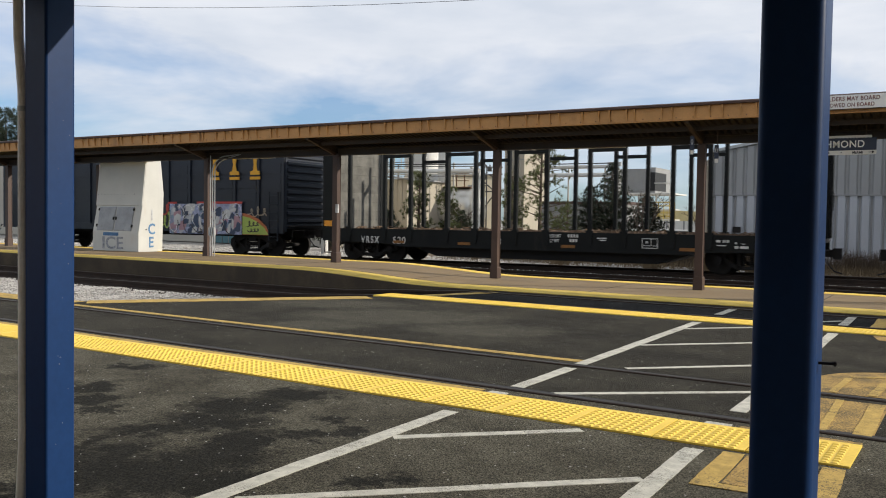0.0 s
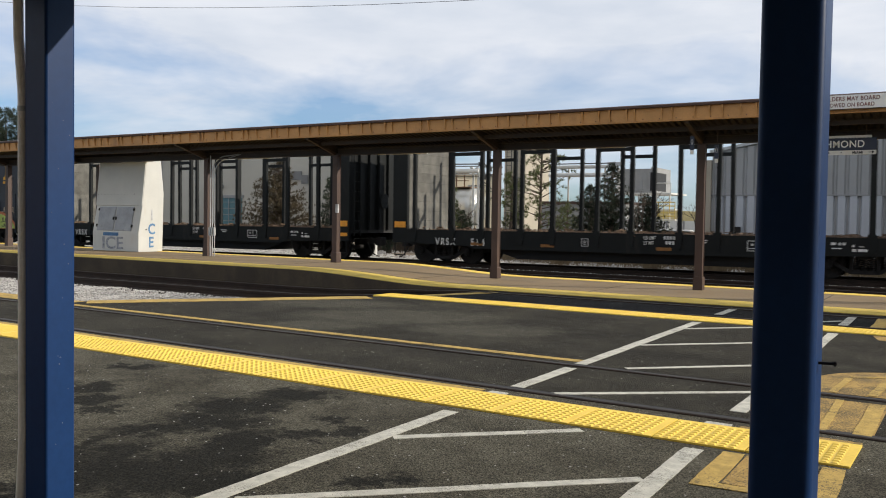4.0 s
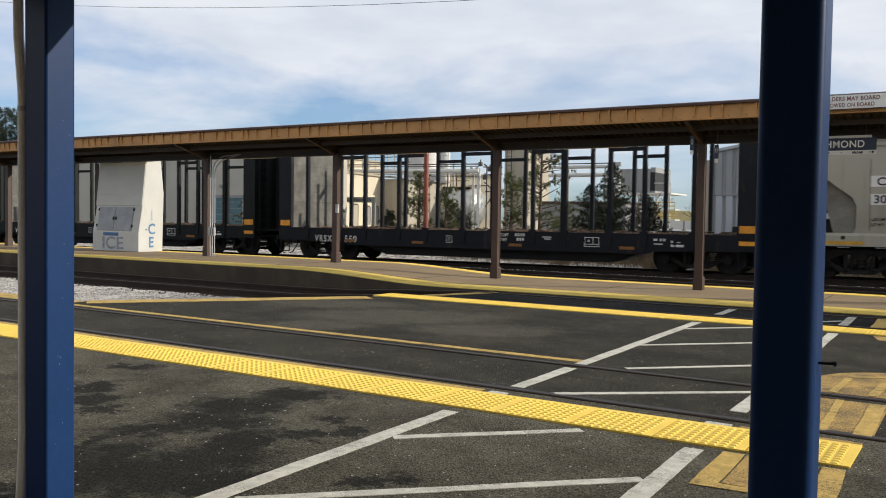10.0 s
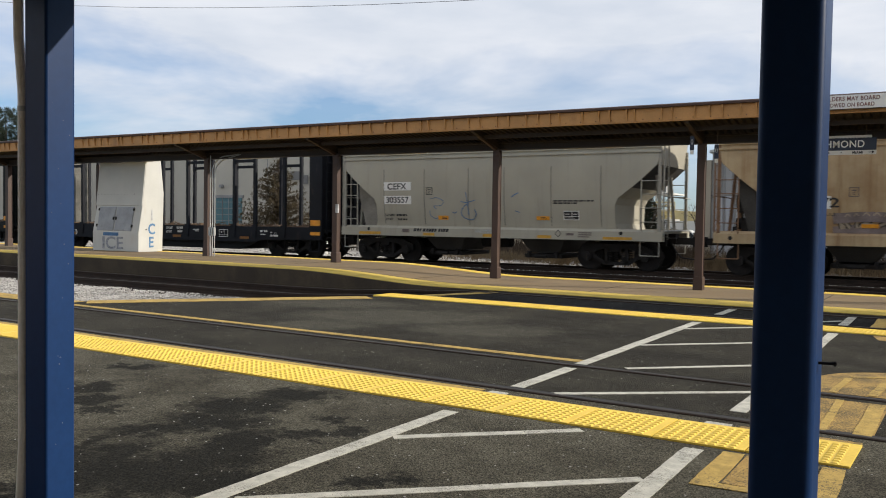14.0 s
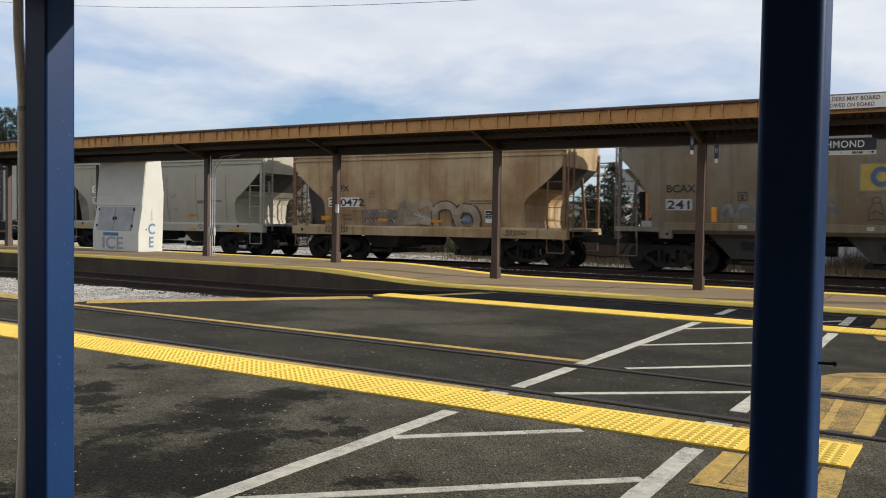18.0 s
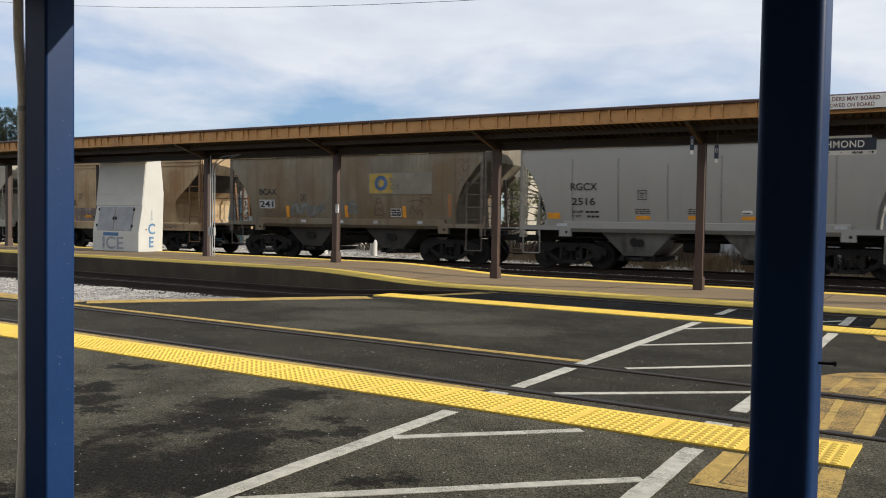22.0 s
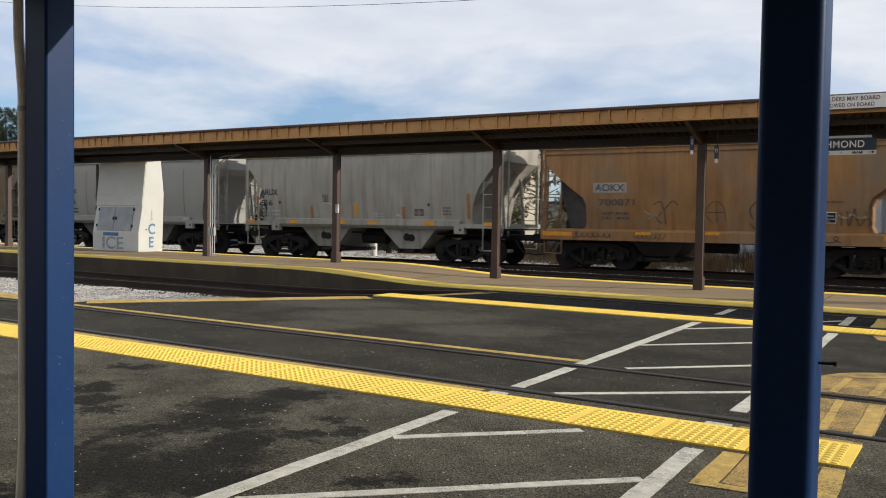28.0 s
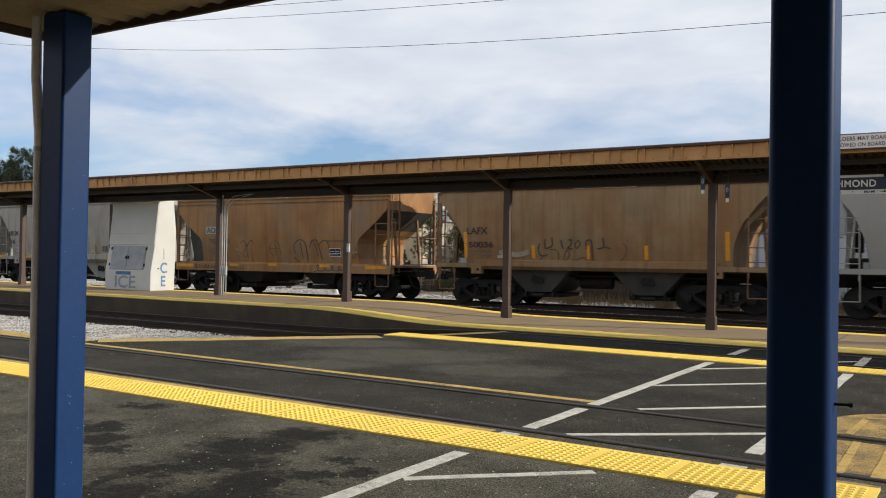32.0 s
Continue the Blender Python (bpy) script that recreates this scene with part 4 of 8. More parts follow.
def rung(parent, a, b, r=0.014):
    """A ladder rung; rungs of one length share their mesh."""
    a, b = Vector(a), Vector(b)
    d = b - a
    axis = "y" if abs(d.y) > abs(d.x) else "x"
    key = (axis, round(d.length, 3), parent.data.materials[0].name)
    if key not in RUNGS:
        e = Vector((d.length, 0, 0)) if axis == "x" else Vector((0, d.length, 0))
        RUNGS[key] = Geo().tube(-e / 2, e / 2, r, 6).mesh("rung", parent.data.materials[0])
    o = new("rung", RUNGS[key])
    o.parent, o.matrix_basis = parent, Matrix.Translation((a + b) / 2)
    return o


def ladder(car, paint, x, y, z0, z1, width, n, name="ladder", across=False):
    g = Geo()
    for k in (-width / 2, width / 2):
        dx, dy = (0, k) if across else (k, 0)
        g.box(x + dx - 0.02, x + dx + 0.02, y + dy - 0.02, y + dy + 0.02, z0, z1)
    lad = part(name, g, paint, car)
    for i in range(n):
        z = z0 + (z1 - z0) * (i + 0.5) / n
        if across:
            rung(lad, (x, y - width / 2, z), (x, y + width / 2, z))
        else:
            rung(lad, (x - width / 2, y - 0.03 if y < 0 else y + 0.03, z), (x + width / 2, y - 0.03 if y < 0 else y + 0.03, z))
    return lad


def ribbon(pts, thick, closed=False):
    """A flat band along points in the plane x, z."""
    n = len(pts)
    vs = []
    for i, p in enumerate(pts):
        q0 = pts[(i - 1) % n] if closed or i else p
        q1 = pts[(i + 1) % n] if closed or i < n - 1 else p
        d = (q1 - q0).normalized()
        s = Vector((-d.z, 0, d.x)) * thick / 2
        vs += [p - s, p + s]
    m = n if closed else n - 1
    return Geo().add(vs, [(2 * i, 2 * i + 1, (2 * i + 3) % (2 * n), (2 * i + 2) % (2 * n)) for i in range(m)])


def scrawl(car, x0, z0, width, height, n, seed, material, y, thick=0.035, name="graffiti_tag", loops=True):
    """A sprayed tag: one running line of loops."""
    rnd = random.Random(seed)
    ph, k = rnd.uniform(0, 6), rnd.uniform(0.25, 0.45)
    pts = []
    m = 16 * n
    amp = [rnd.uniform(0.6, 1.0) for _ in range(n + 2)]
    for i in range(m + 1):
        u = i / m
        a = 6.28318 * n * u
        h = amp[int(u * n)]
        pts.append(Vector((x0 + width * u - width / n * k * math.sin(a + ph), y, z0 + height * (0.5 + 0.48 * h * math.cos(a + ph) * (1 - 0.3 * math.sin(2.7 * u + seed))))))
    return part(name, ribbon(pts, thick), material, car, "sprayed graffiti tag")


def mosaic(car, x0, x1, z0, z1, y, colours, n, seed):
    """A dense sprayed piece: angular letter fields in several colours with dark and light strokes over them."""
    rnd = random.Random(seed)
    for k, m in enumerate(colours):
        g = Geo()
        for i in range(n):
            cx, cz = rnd.uniform(x0 + 0.12, x1 - 0.12), rnd.uniform(z0 + 0.08, z1 - 0.08)
            w, h = rnd.uniform(0.05, 0.22), rnd.uniform(0.06, 0.24)
            sh, yy = rnd.uniform(-0.08, 0.08), y - 0.004 - 0.003 * k - 0.00008 * i
            g.add([(cx - w + sh, yy, max(z0, cz - h)), (cx + w * 0.7, yy, max(z0, cz - h * 0.8)), (cx + w, yy, min(z1, cz + h * 0.6)), (cx - sh, yy, min(z1, cz + h)), (cx - w, yy, min(z1, cz + h * 0.4))],
                  [(0, 1, 2, 3, 4)])
        part("graffiti_field", g, m, car, "angular sprayed graffiti field")
    for k, m in enumerate((M_SCRAWL, M_TEXTWHITE)):
        for i in range(9):
            cx, cz = x0 + (x1 - x0) * (i + 0.5) / 9, rnd.uniform(z0 + 0.3, z1 - 0.3)
            a0, r = rnd.uniform(0, 6), rnd.uniform(0.12, 0.3)
            pts = [Vector((cx + r * math.cos(a0 + 0.5 * q), y - 0.022 - 0.003 * k, min(z1, max(z0, cz + 1.5 * r * math.sin(a0 + 0.42 * q))))) for q in range(rnd.randint(5, 9))]
            part("graffiti_stroke", ribbon(pts, 0.035 if k == 0 else 0.02), m, car, "sprayed graffiti stroke")


def panel(car, x0, x1, z0, z1, material, y, label="", name="painted_panel"):
    return part(name, Geo().box(x0, x1, y - 0.004, y, z0, z1), material, car, label)


M_LADDER = mat("ladder_steel", (0.13, 0.105, 0.085), 0.7, var=0.3, scale=4, stain=(0.10, 0.05, 0.03), amount=0.4)


M_SCRAWL = mat("spray_dark", (0.055, 0.045, 0.035), 0.7, var=0.2)
M_SCRAWL_BLUE = mat("spray_blue", (0.10, 0.17, 0.30), 0.7, var=0.2)
M_SCRAWL_PALE = mat("spray_pale", (0.34, 0.275, 0.20), 0.7, var=0.35, scale=3, stain=(0.30, 0.19, 0.10), amount=0.55)
M_SCRAWL_RED = mat("spray_red", (0.45, 0.06, 0.05), 0.7, var=0.2)
M_SCRAWL_GREEN = mat("spray_green", (0.35, 0.45, 0.10), 0.7, var=0.2)
M_SCRAWL_LILAC = mat("spray_lilac", (0.33, 0.36, 0.52), 0.7, var=0.4, scale=6)


def car_paint(name, base, dirt, amount, rust=None, rusted=0.0, rough=0.6, blotch=0.10):
    """Weathered car paint: soft clouding, narrow vertical dirt runs and, where asked, rust in runs and broad patches."""
    m = bpy.data.materials.new(name)
    m.use_nodes = True
    nt = m.node_tree
    N, K = nt.nodes.new, nt.links.new
    bs = nt.nodes["Principled BSDF"]
    bs.inputs["Roughness"].default_value, bs.inputs["Specular IOR Level"].default_value = rough, 0.3
    tc = N("ShaderNodeTexCoord")

    def tex(stretch, scale, detail, rg=0.6):
        mp, n = N("ShaderNodeMapping"), N("ShaderNodeTexNoise")
        mp.inputs["Scale"].default_value = stretch
        n.inputs["Scale"].default_value, n.inputs["Detail"].default_value, n.inputs["Roughness"].default_value = scale, detail, rg
        K(tc.outputs["Object"], mp.inputs["Vector"])
        K(mp.outputs["Vector"], n.inputs["Vector"])
        return n.outputs["Fac"]

    def span(src, a, b, c, d):
        r = N("ShaderNodeMapRange")
        for k, v in zip(("From Min", "From Max", "To Min", "To Max"), (a, b, c, d)):
            r.inputs[k].default_value = v
        K(src, r.inputs["Value"])
        return r.outputs["Result"]

    def blend(fac, under, over):
        x = N("ShaderNodeMixRGB")
        x.inputs["Color2"].default_value = (*over, 1)
        K(fac, x.inputs["Fac"])
        K(under, x.inputs["Color1"])
        return x.outputs["Color"]

    soft = tex((1, 1, 0.8), 0.6, 4.0)
    col = N("ShaderNodeVectorMath")
    col.operation = "SCALE"
    col.inputs[0].default_value = base
    K(span(soft, 0.3, 0.7, 1 - blotch, 1 + blotch), col.inputs["Scale"])
    c = col.outputs["Vector"]
    run_ = tex((2.6, 1.0, 0.16), 2.0, 6.0, 0.66)
    c = blend(span(run_, 0.62 - amount * 0.28, 0.80 - amount * 0.16, 0.0, 0.75), c, dirt)
    if rust:
        broad = tex((0.5, 1.0, 0.55), 0.9, 7.0, 0.62)
        c = blend(span(broad, 0.66 - rusted * 0.34, 0.86 - rusted * 0.34, 0.0, 0.72), c, rust)
        thin = tex((3.2, 1.0, 0.13), 1.4, 7.0, 0.68)
        c = blend(span(thin, 0.70 - rusted * 0.25, 0.84 - rusted * 0.22, 0.0, 0.8), c, [v * 0.75 for v in rust])
    K(c, bs.inputs["Base Color"])
    b = N("ShaderNodeBump")
    b.inputs["Strength"].default_value, b.inputs["Distance"].default_value = 0.06, 0.02
    K(tex((1, 1, 1), 6.0, 4.0), b.inputs["Height"])
    K(b.outputs["Normal"], bs.inputs["Normal"])
    return m


# half width of a hopper's bulging side over the rails
SIDE_Z, SIDE_W = [1.18, 1.6, 2.0, 2.5, 3.0, 3.5, 3.95], [1.375, 1.465, 1.515, 1.545, 1.55, 1.53, 1.43]


def bulge(z):
    return float(np.interp(z, SIDE_Z, SIDE_W))


def on_side(x, z, out=0.006):
    """Pose of a mark on the near bulging side, leaning with it."""
    lean = math.degrees(math.atan((bulge(z + 0.2) - bulge(z - 0.2)) / 0.4))
    return pose(x, -bulge(z) - out, z, lean, 0, 0)


def mark(car, text, x0, x1, z0, z1, material, out=0.010, name="lettering"):
    """Lettering on the near side, fitted between two places."""
    me = lettering(text, 1.0, material)
    xs = [v.co.x for v in me.vertices]
    zs = [v.co.z for v in me.vertices]
    o = new(name, me)
    o.parent = car
    kx, kz = (x1 - x0) / (max(xs) - min(xs)), (z1 - z0) / (max(zs) - min(zs))
    zc = (z0 + z1) / 2
    o.matrix_basis = on_side(x0, zc, out) @ Matrix.Translation((0, 0, z0 - zc)) @ Matrix.Diagonal((kx, 1, kz, 1)) @ Matrix.Translation((-min(xs), 0, -min(zs)))
    return o


def plate(car, x0, x1, z0, z1, material, label="", name="painted_panel", out=0.006):
    """A thin painted field or stuck-on sheet on the near side."""
    w, h = x1 - x0, z1 - z0
    o = part(name, Geo().box(0, w, -0.002, 0.002, -h / 2, h / 2), material, car, label)
    o.matrix_basis = on_side(x0, (z0 + z1) / 2, out)
    return o


def print_rows(car, x, z, rows, material, out=0.010, name="small_print"):
    """Writing too small to read: rows of (x, z, length, height)."""
    return bars(rows, material, car, on_side(x, z, out), name)


def words(car, x0, x1, z0, z1, material, seed, out=0.010, name="small_print"):
    """One row of unreadable words as short bars."""
    rnd = random.Random(seed)
    rows, x = [], 0.0
    while x < x1 - x0 - 0.03:
        l = min(rnd.uniform(0.05, 0.16), x1 - x0 - x)
        rows.append((x, 0, l, z1 - z0))
        x += l + 0.028
    return print_rows(car, x0, z0, rows, material, out, name)


def stroke(car, pts, thick, material, out=0.014, name="graffiti_stroke", label="sprayed graffiti stroke"):
    """A sprayed stroke: a smooth band through a few places on the near side."""
    p = [Vector((x, 0, z)) for x, z in pts]
    ext = [p[0] * 2 - p[1]] + p + [p[-1] * 2 - p[-2]]
    path = []
    for i in range(1, len(ext) - 2):
        a, b, c, d = ext[i - 1:i + 3]
        for k in range(6):
            t = k / 6
            path.append(0.5 * ((2 * b) + (c - a) * t + (2 * a - 5 * b + 4 * c - d) * t * t + (3 * b - a - 3 * c + d) * t ** 3))
    path.append(p[-1])
    for q in path:
        q.y = -bulge(q.z) - out
    return part(name, ribbon(path, thick), material, car, label)


def fat(car, pts, thick, fill, line, edge=0.035, out=0.014):
    """A bubble letter drawn as one thick stroke with a dark edge round it."""
    stroke(car, pts, thick + 2 * edge, line, out, "graffiti_outline", "dark sprayed outline")
    stroke(car, pts, thick, fill, out + 0.004, "graffiti_letter", "sprayed bubble letter")


def square_mark(car, x0, z0, material, letter="C", s=0.23):
    print_rows(car, x0, z0, [(0, 0, s, 0.018), (0, s, s, 0.018), (0, 0, 0.018, s), (s - 0.018, 0, 0.018, s), (0.06, s * 0.66, s - 0.12, 0.03)], material, name="stencil_square")
    mark(car, letter, x0 + s * 0.36, x0 + s * 0.64, z0 + s * 0.18, z0 + s * 0.55, material)


def load_lines(car, x, z, material, seed):
    """The two load lines under a car's number."""
    mark(car, "LD LMT", x, x + 0.36, z + 0.14, z + 0.215, material)
    mark(car, "LT WT", x, x + 0.28, z, z + 0.075, material)
    words(car, x + 0.43, x + 0.84, z + 0.145, z + 0.205, material, seed)
    words(car, x + 0.47, x + 0.84, z + 0.005, z + 0.065, material, seed + 1)


def notice_board(car, x0, z0, w=0.5, h=0.28, low=0.0):
    plate(car, x0, x0 + w, z0, z0 + h, M_SIGNWHITE, "white-edged black notice panel")
    plate(car, x0 + 0.02, x0 + w - 0.02, z0 + 0.02 + low, z0 + h - 0.02, M_TEXTDARK, "black notice field", "notice_field", 0.010)
    print_rows(car, x0, z0 + low, [(0.03, (h - low) * 0.36, w - 0.06, 0.014), (w * 0.54, (h - low) * 0.36, 0.014, (h - low) * 0.54), (0.05, (h - low) * 0.62, w * 0.3, 0.02),
                             (w * 0.6, (h - low) * 0.62, w * 0.28, 0.02), (0.05, 0.06, w * 0.6, 0.012)], M_SIGNWHITE, 0.014)


CUTS = {
    "round": ((1.18, 1.38), (1.40, 1.47), (1.95, 1.47), (2.15, 1.38), (2.45, 0.98), (2.75, 0.62), (2.95, 0.40), (3.12, 0.22), (3.95, 0.12)),
    "angled": ((1.18, 1.10), (1.60, 1.10), (1.95, 1.06), (2.25, 0.96), (2.55, 0.82), (2.80, 0.62), (3.05, 0.42), (3.35, 0.14), (3.95, 0.08)),
    "narrow": ((1.18, 0.92), (1.60, 0.90), (1.95, 0.84), (2.25, 0.74), (2.60, 0.58), (2.85, 0.44), (3.10, 0.22), (3.32, 0.10), (3.95, 0.06)),
}


def hopper(s0, half, paint, style, label, seams=(), seam_paint=None, bay=None, ends=None):
    """A two-bay covered hopper car: 'round' has a deep sill and arched end cuts, the others a thin sill and open bays."""
    car = thing("hopper_car", None, None, label, "freight car", "freight cars", at=car_pose(s0))
    deep = style == "round"
    ends = ends or M_LADDER
    levels = []
    fine = sorted(set([z for z, c in CUTS[style]] + [1.3, 1.8, 2.35, 2.65, 3.5, 3.7]))
    for z in fine:
        levels.append((z, half - float(np.interp(z, [q[0] for q in CUTS[style]], [q[1] for q in CUTS[style]])), bulge(z)))
    e = levels[-1][1]
    levels += [(4.12, e - 0.02, 1.28), (4.28, e - 0.06, 0.92), (4.36, e - 0.10, 0.4)]
    nx = 10
    ring = 2 * (nx + 1)
    vs = []
    for z, x, w in levels:
        vs += [(-x + 2 * x * i / nx, -w, z) for i in range(nx + 1)] + [(x - 2 * x * i / nx, w, z) for i in range(nx + 1)]
    body = Geo().add(vs, [(k * ring + i, k * ring + (i + 1) % ring, (k + 1) * ring + (i + 1) % ring, (k + 1) * ring + i) for k in range(len(levels) - 1) for i in range(ring) if i % (nx + 1) != nx], True)
    body.add(vs, [(k * ring + i, k * ring + (i + 1) % ring, (k + 1) * ring + (i + 1) % ring, (k + 1) * ring + i) for k in range(len(levels) - 1) for i in (nx, ring - 1)])
    body.add(vs, [tuple(range(ring - 1, -1, -1)), tuple((len(levels) - 1) * ring + i for i in range(ring))])
    part("body", body, paint, car)
    rnd = random.Random(int(s0))
    for x in seams:
        for s in (-1, 1):
            sm = Geo()
            top = 3.45 - rnd.uniform(0, 0.25)
            for a, b in zip(levels[:-1], levels[1:]):
                if b[0] < top and a[0] > 1.25:
                    sm.add([(x - 0.008, s * (a[2] + 0.010), a[0]), (x + 0.008, s * (a[2] + 0.010), a[0]), (x + 0.008, s * (b[2] + 0.010), b[0]), (x - 0.008, s * (b[2] + 0.010), b[0]),
                            (x - 0.02, s * (a[2] - 0.01), a[0]), (x + 0.02, s * (a[2] - 0.01), a[0]), (x + 0.02, s * (b[2] - 0.01), b[0]), (x - 0.02, s * (b[2] - 0.01), b[0])],
                           [(0, 1, 2, 3), (0, 3, 7, 4), (1, 5, 6, 2)])
            part("seam", sm, seam_paint or paint, car)
    for s in (-1, 1):
        def yy(a, b):
            return (min(s * a, s * b), max(s * a, s * b))
        if deep:
            part("roof_rail", Geo().box(-e, e, *yy(1.40, 1.575), 3.46, 3.51).box(-e, e, *yy(1.40, 1.56), 3.60, 3.64), paint, car)
            part("side_sill", Geo().prism([(s * 1.30, 0.90), (s * 1.545, 0.90), (s * 1.545, 1.17), (s * 1.40, 1.24), (s * 1.30, 1.24)], -half + 0.04, half - 0.04, "x"), paint, car)
        else:
            part("roof_rail", Geo().box(-e, e, *yy(1.40, 1.56), 3.64, 3.70), paint, car)
            part("side_sill", Geo().prism([(s * 1.36, 1.14), (s * 1.44, 1.14), (s * 1.55, 1.25), (s * 1.55, 1.43), (s * 1.42, 1.46), (s * 1.36, 1.46)], -half + 1.5, half - 1.5, "x"), paint, car)
            for q in (-1, 1):
                a, b = sorted((q * (half - 1.5), q * (half - 0.04)))
                part("end_sill", Geo().box(a, b, *yy(1.36, 1.54), 1.19, 1.33), paint, car)
                a, b = sorted((q * (half - 1.72), q * (half - 1.36)))
                pad = part("jacking_pad", Geo().box(a, b, *yy(1.40, 1.556), 1.00, 1.26), paint, car)
                part("pad_hole", Geo().tube(((a + b) / 2 + 0.05, s * 1.55, 1.13), ((a + b) / 2 + 0.05, s * 1.562, 1.13), 0.045, 12), M_BLACK, pad)
    part("roof_walk", Geo().box(-e + 0.2, e - 0.2, -0.35, 0.35, 4.44, 4.48), M_GALV, car)
    for x in (-3.6, -1.2, 1.2, 3.6):
        part("roof_hatch", Geo().tube((x, 0.0, 4.34), (x, 0.0, 4.50), 0.34, 14), paint, car)
    # discharge bays
    for c in (-1.75, 1.75):
        b = Geo()
        top, low, yt, yl = (1.15, 0.42, 1.30, 1.16) if not deep else (1.0, 0.45, 1.25, 0.8)
        vs = [(c - top, -yt, 1.22), (c + top, -yt, 1.22), (c + top, yt, 1.22), (c - top, yt, 1.22),
              (c - low, -yl, 0.46), (c + low, -yl, 0.46), (c + low, yl, 0.46), (c - low, yl, 0.46)]
        b.add(vs, [(0, 1, 5, 4), (1, 2, 6, 5), (2, 3, 7, 6), (3, 0, 4, 7), (4, 5, 6, 7), (0, 3, 2, 1)])
        db = part("discharge_bay", b, bay or M_GRIME_SHADE, car, "sloping discharge hopper")
        part("outlet_gate", Geo().box(c - 0.62, c + 0.62, -1.0, 1.0, 0.30, 0.42).tube((c - 0.2, -1.2, 0.36), (c + 0.2, -1.2, 0.36), 0.06).box(c - 0.5, c - 0.42, -1.12, -0.9, 0.3, 0.5).box(c + 0.42, c + 0.5, -1.12, -0.9, 0.3, 0.5), M_TRUCK, car)
        if not deep:
            part("inspection_port", Geo().tube((c - 0.08, -1.19, 0.86), (c - 0.08, -1.27, 0.86), 0.13, 12).tube((c + 0.10, -1.19, 0.84), (c + 0.10, -1.27, 0.84), 0.12, 12), M_TRUCK, db)
    part("centre_sill", Geo().box(-half, half, -0.2, 0.2, 0.85, 1.12), M_TRUCK, car)
    part("train_line", Geo().pipe([(-half + 1, -0.95, 0.98), (half - 1, -0.95, 0.98)], 0.03, 6), M_TRUCK, car)
    part("air_reservoir", Geo().tube((-0.55, -0.55, 0.78), (0.45, -0.55, 0.78), 0.2, 12), M_TRUCK, car)
    # ends: decks, corner posts, ladders, steps, brake gear
    for s in (-1, 1):
        def xx(a, b):
            return (min(s * (half - a), s * (half - b)), max(s * (half - a), s * (half - b)))
        part("end_deck", Geo().box(*xx(1.5, 0.0), -1.38, 1.38, 1.13, 1.19), M_TRUCK if not deep else paint, car)
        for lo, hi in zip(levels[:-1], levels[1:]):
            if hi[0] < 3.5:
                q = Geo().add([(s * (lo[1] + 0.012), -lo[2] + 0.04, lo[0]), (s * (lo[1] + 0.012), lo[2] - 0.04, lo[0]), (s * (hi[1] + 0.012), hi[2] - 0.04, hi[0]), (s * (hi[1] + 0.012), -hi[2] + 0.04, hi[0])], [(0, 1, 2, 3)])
                # shade put into colour: left ends and upper round slopes dark, sunlit ends in paint
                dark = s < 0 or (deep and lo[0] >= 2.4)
                part("slope_sheet", q, paint if s > 0 and (lo[0] < 2.4 or not deep) else M_GRIME_SHADE, car, "sloping end sheet darkened for shade" if dark else "")
        if not deep:
            part("slope_beam", Geo().bar((s * (half - 0.30), -1.30, 2.98), (s * (half - 1.15), -1.30, 2.12), 0.06, 0.12).bar((s * (half - 0.30), 1.30, 2.98), (s * (half - 1.15), 1.30, 2.12), 0.06, 0.12), paint, car)
        for y in (-1, 1):
            post = part("corner_post", Geo().box(*xx(0.20, 0.11), *sorted((y * 1.47, y * 1.53)), 0.95, 3.66), ends, car)
            stile = part("grab_stile", Geo().box(*xx(0.70, 0.665), *sorted((y * 1.50, y * 1.535)), 1.0, 2.72), ends, car)
            for z in (1.46, 1.86, 2.26, 2.64):
                rung(stile, (s * (half - 0.69), y * 1.545, z), (s * (half - 0.15), y * 1.545, z))
            part("handrail", Geo().pipe([(s * (half - 0.70), y * 1.5, 1.15), (s * (half - 0.70), y * 1.5, 0.48), (s * (half - 0.15), y * 1.5, 0.48), (s * (half - 0.15), y * 1.5, 1.15)], 0.018, 6), ends, car)
            if y < 0:
                ladder(car, ends, s * (half - 0.04), -1.24, 0.95, 4.0, 0.46, 8, "end_ladder", True)
            part("end_brace", Geo().bar((s * (half - 0.30), y * 0.75, 1.19), (s * (half - 0.45), y * 0.75, 2.85), 0.08, 0.08), ends, car)
        part("crossover_rail", Geo().pipe([(s * (half - 0.05), -1.45, 2.2), (s * (half - 0.02), 1.45, 2.2)], 0.016, 6), ends, car)
        part("end_crossover", Geo().box(*xx(0.28, -0.02), -1.35, 1.35, 1.19, 1.22), M_GALV, car)
    if deep:
        # gusset sheet behind the arch at the brake end
        part("gusset_sheet", Geo().prism([(-half + 0.62, 2.74), (-half + 1.04, 2.42), (-half + 1.42, 2.10), (-half + 1.50, 1.9), (-half + 1.50, 1.20), (-half + 0.95, 1.20), (-half + 0.80, 1.75), (-half + 0.66, 2.2)], -1.36, -1.33), seam_paint or M_GRIME_SHADE, car, "grey gusset sheet behind the arch")
    bw = Geo()
    for i in range(16):
        a, b = 6.28318 * i / 16, 6.28318 * (i + 1) / 16
        bw.tube((-half + 0.55, -0.75 + 0.28 * math.cos(a), 2.05 + 0.28 * math.sin(a)), (-half + 0.55, -0.75 + 0.28 * math.cos(b), 2.05 + 0.28 * math.sin(b)), 0.022, 5)
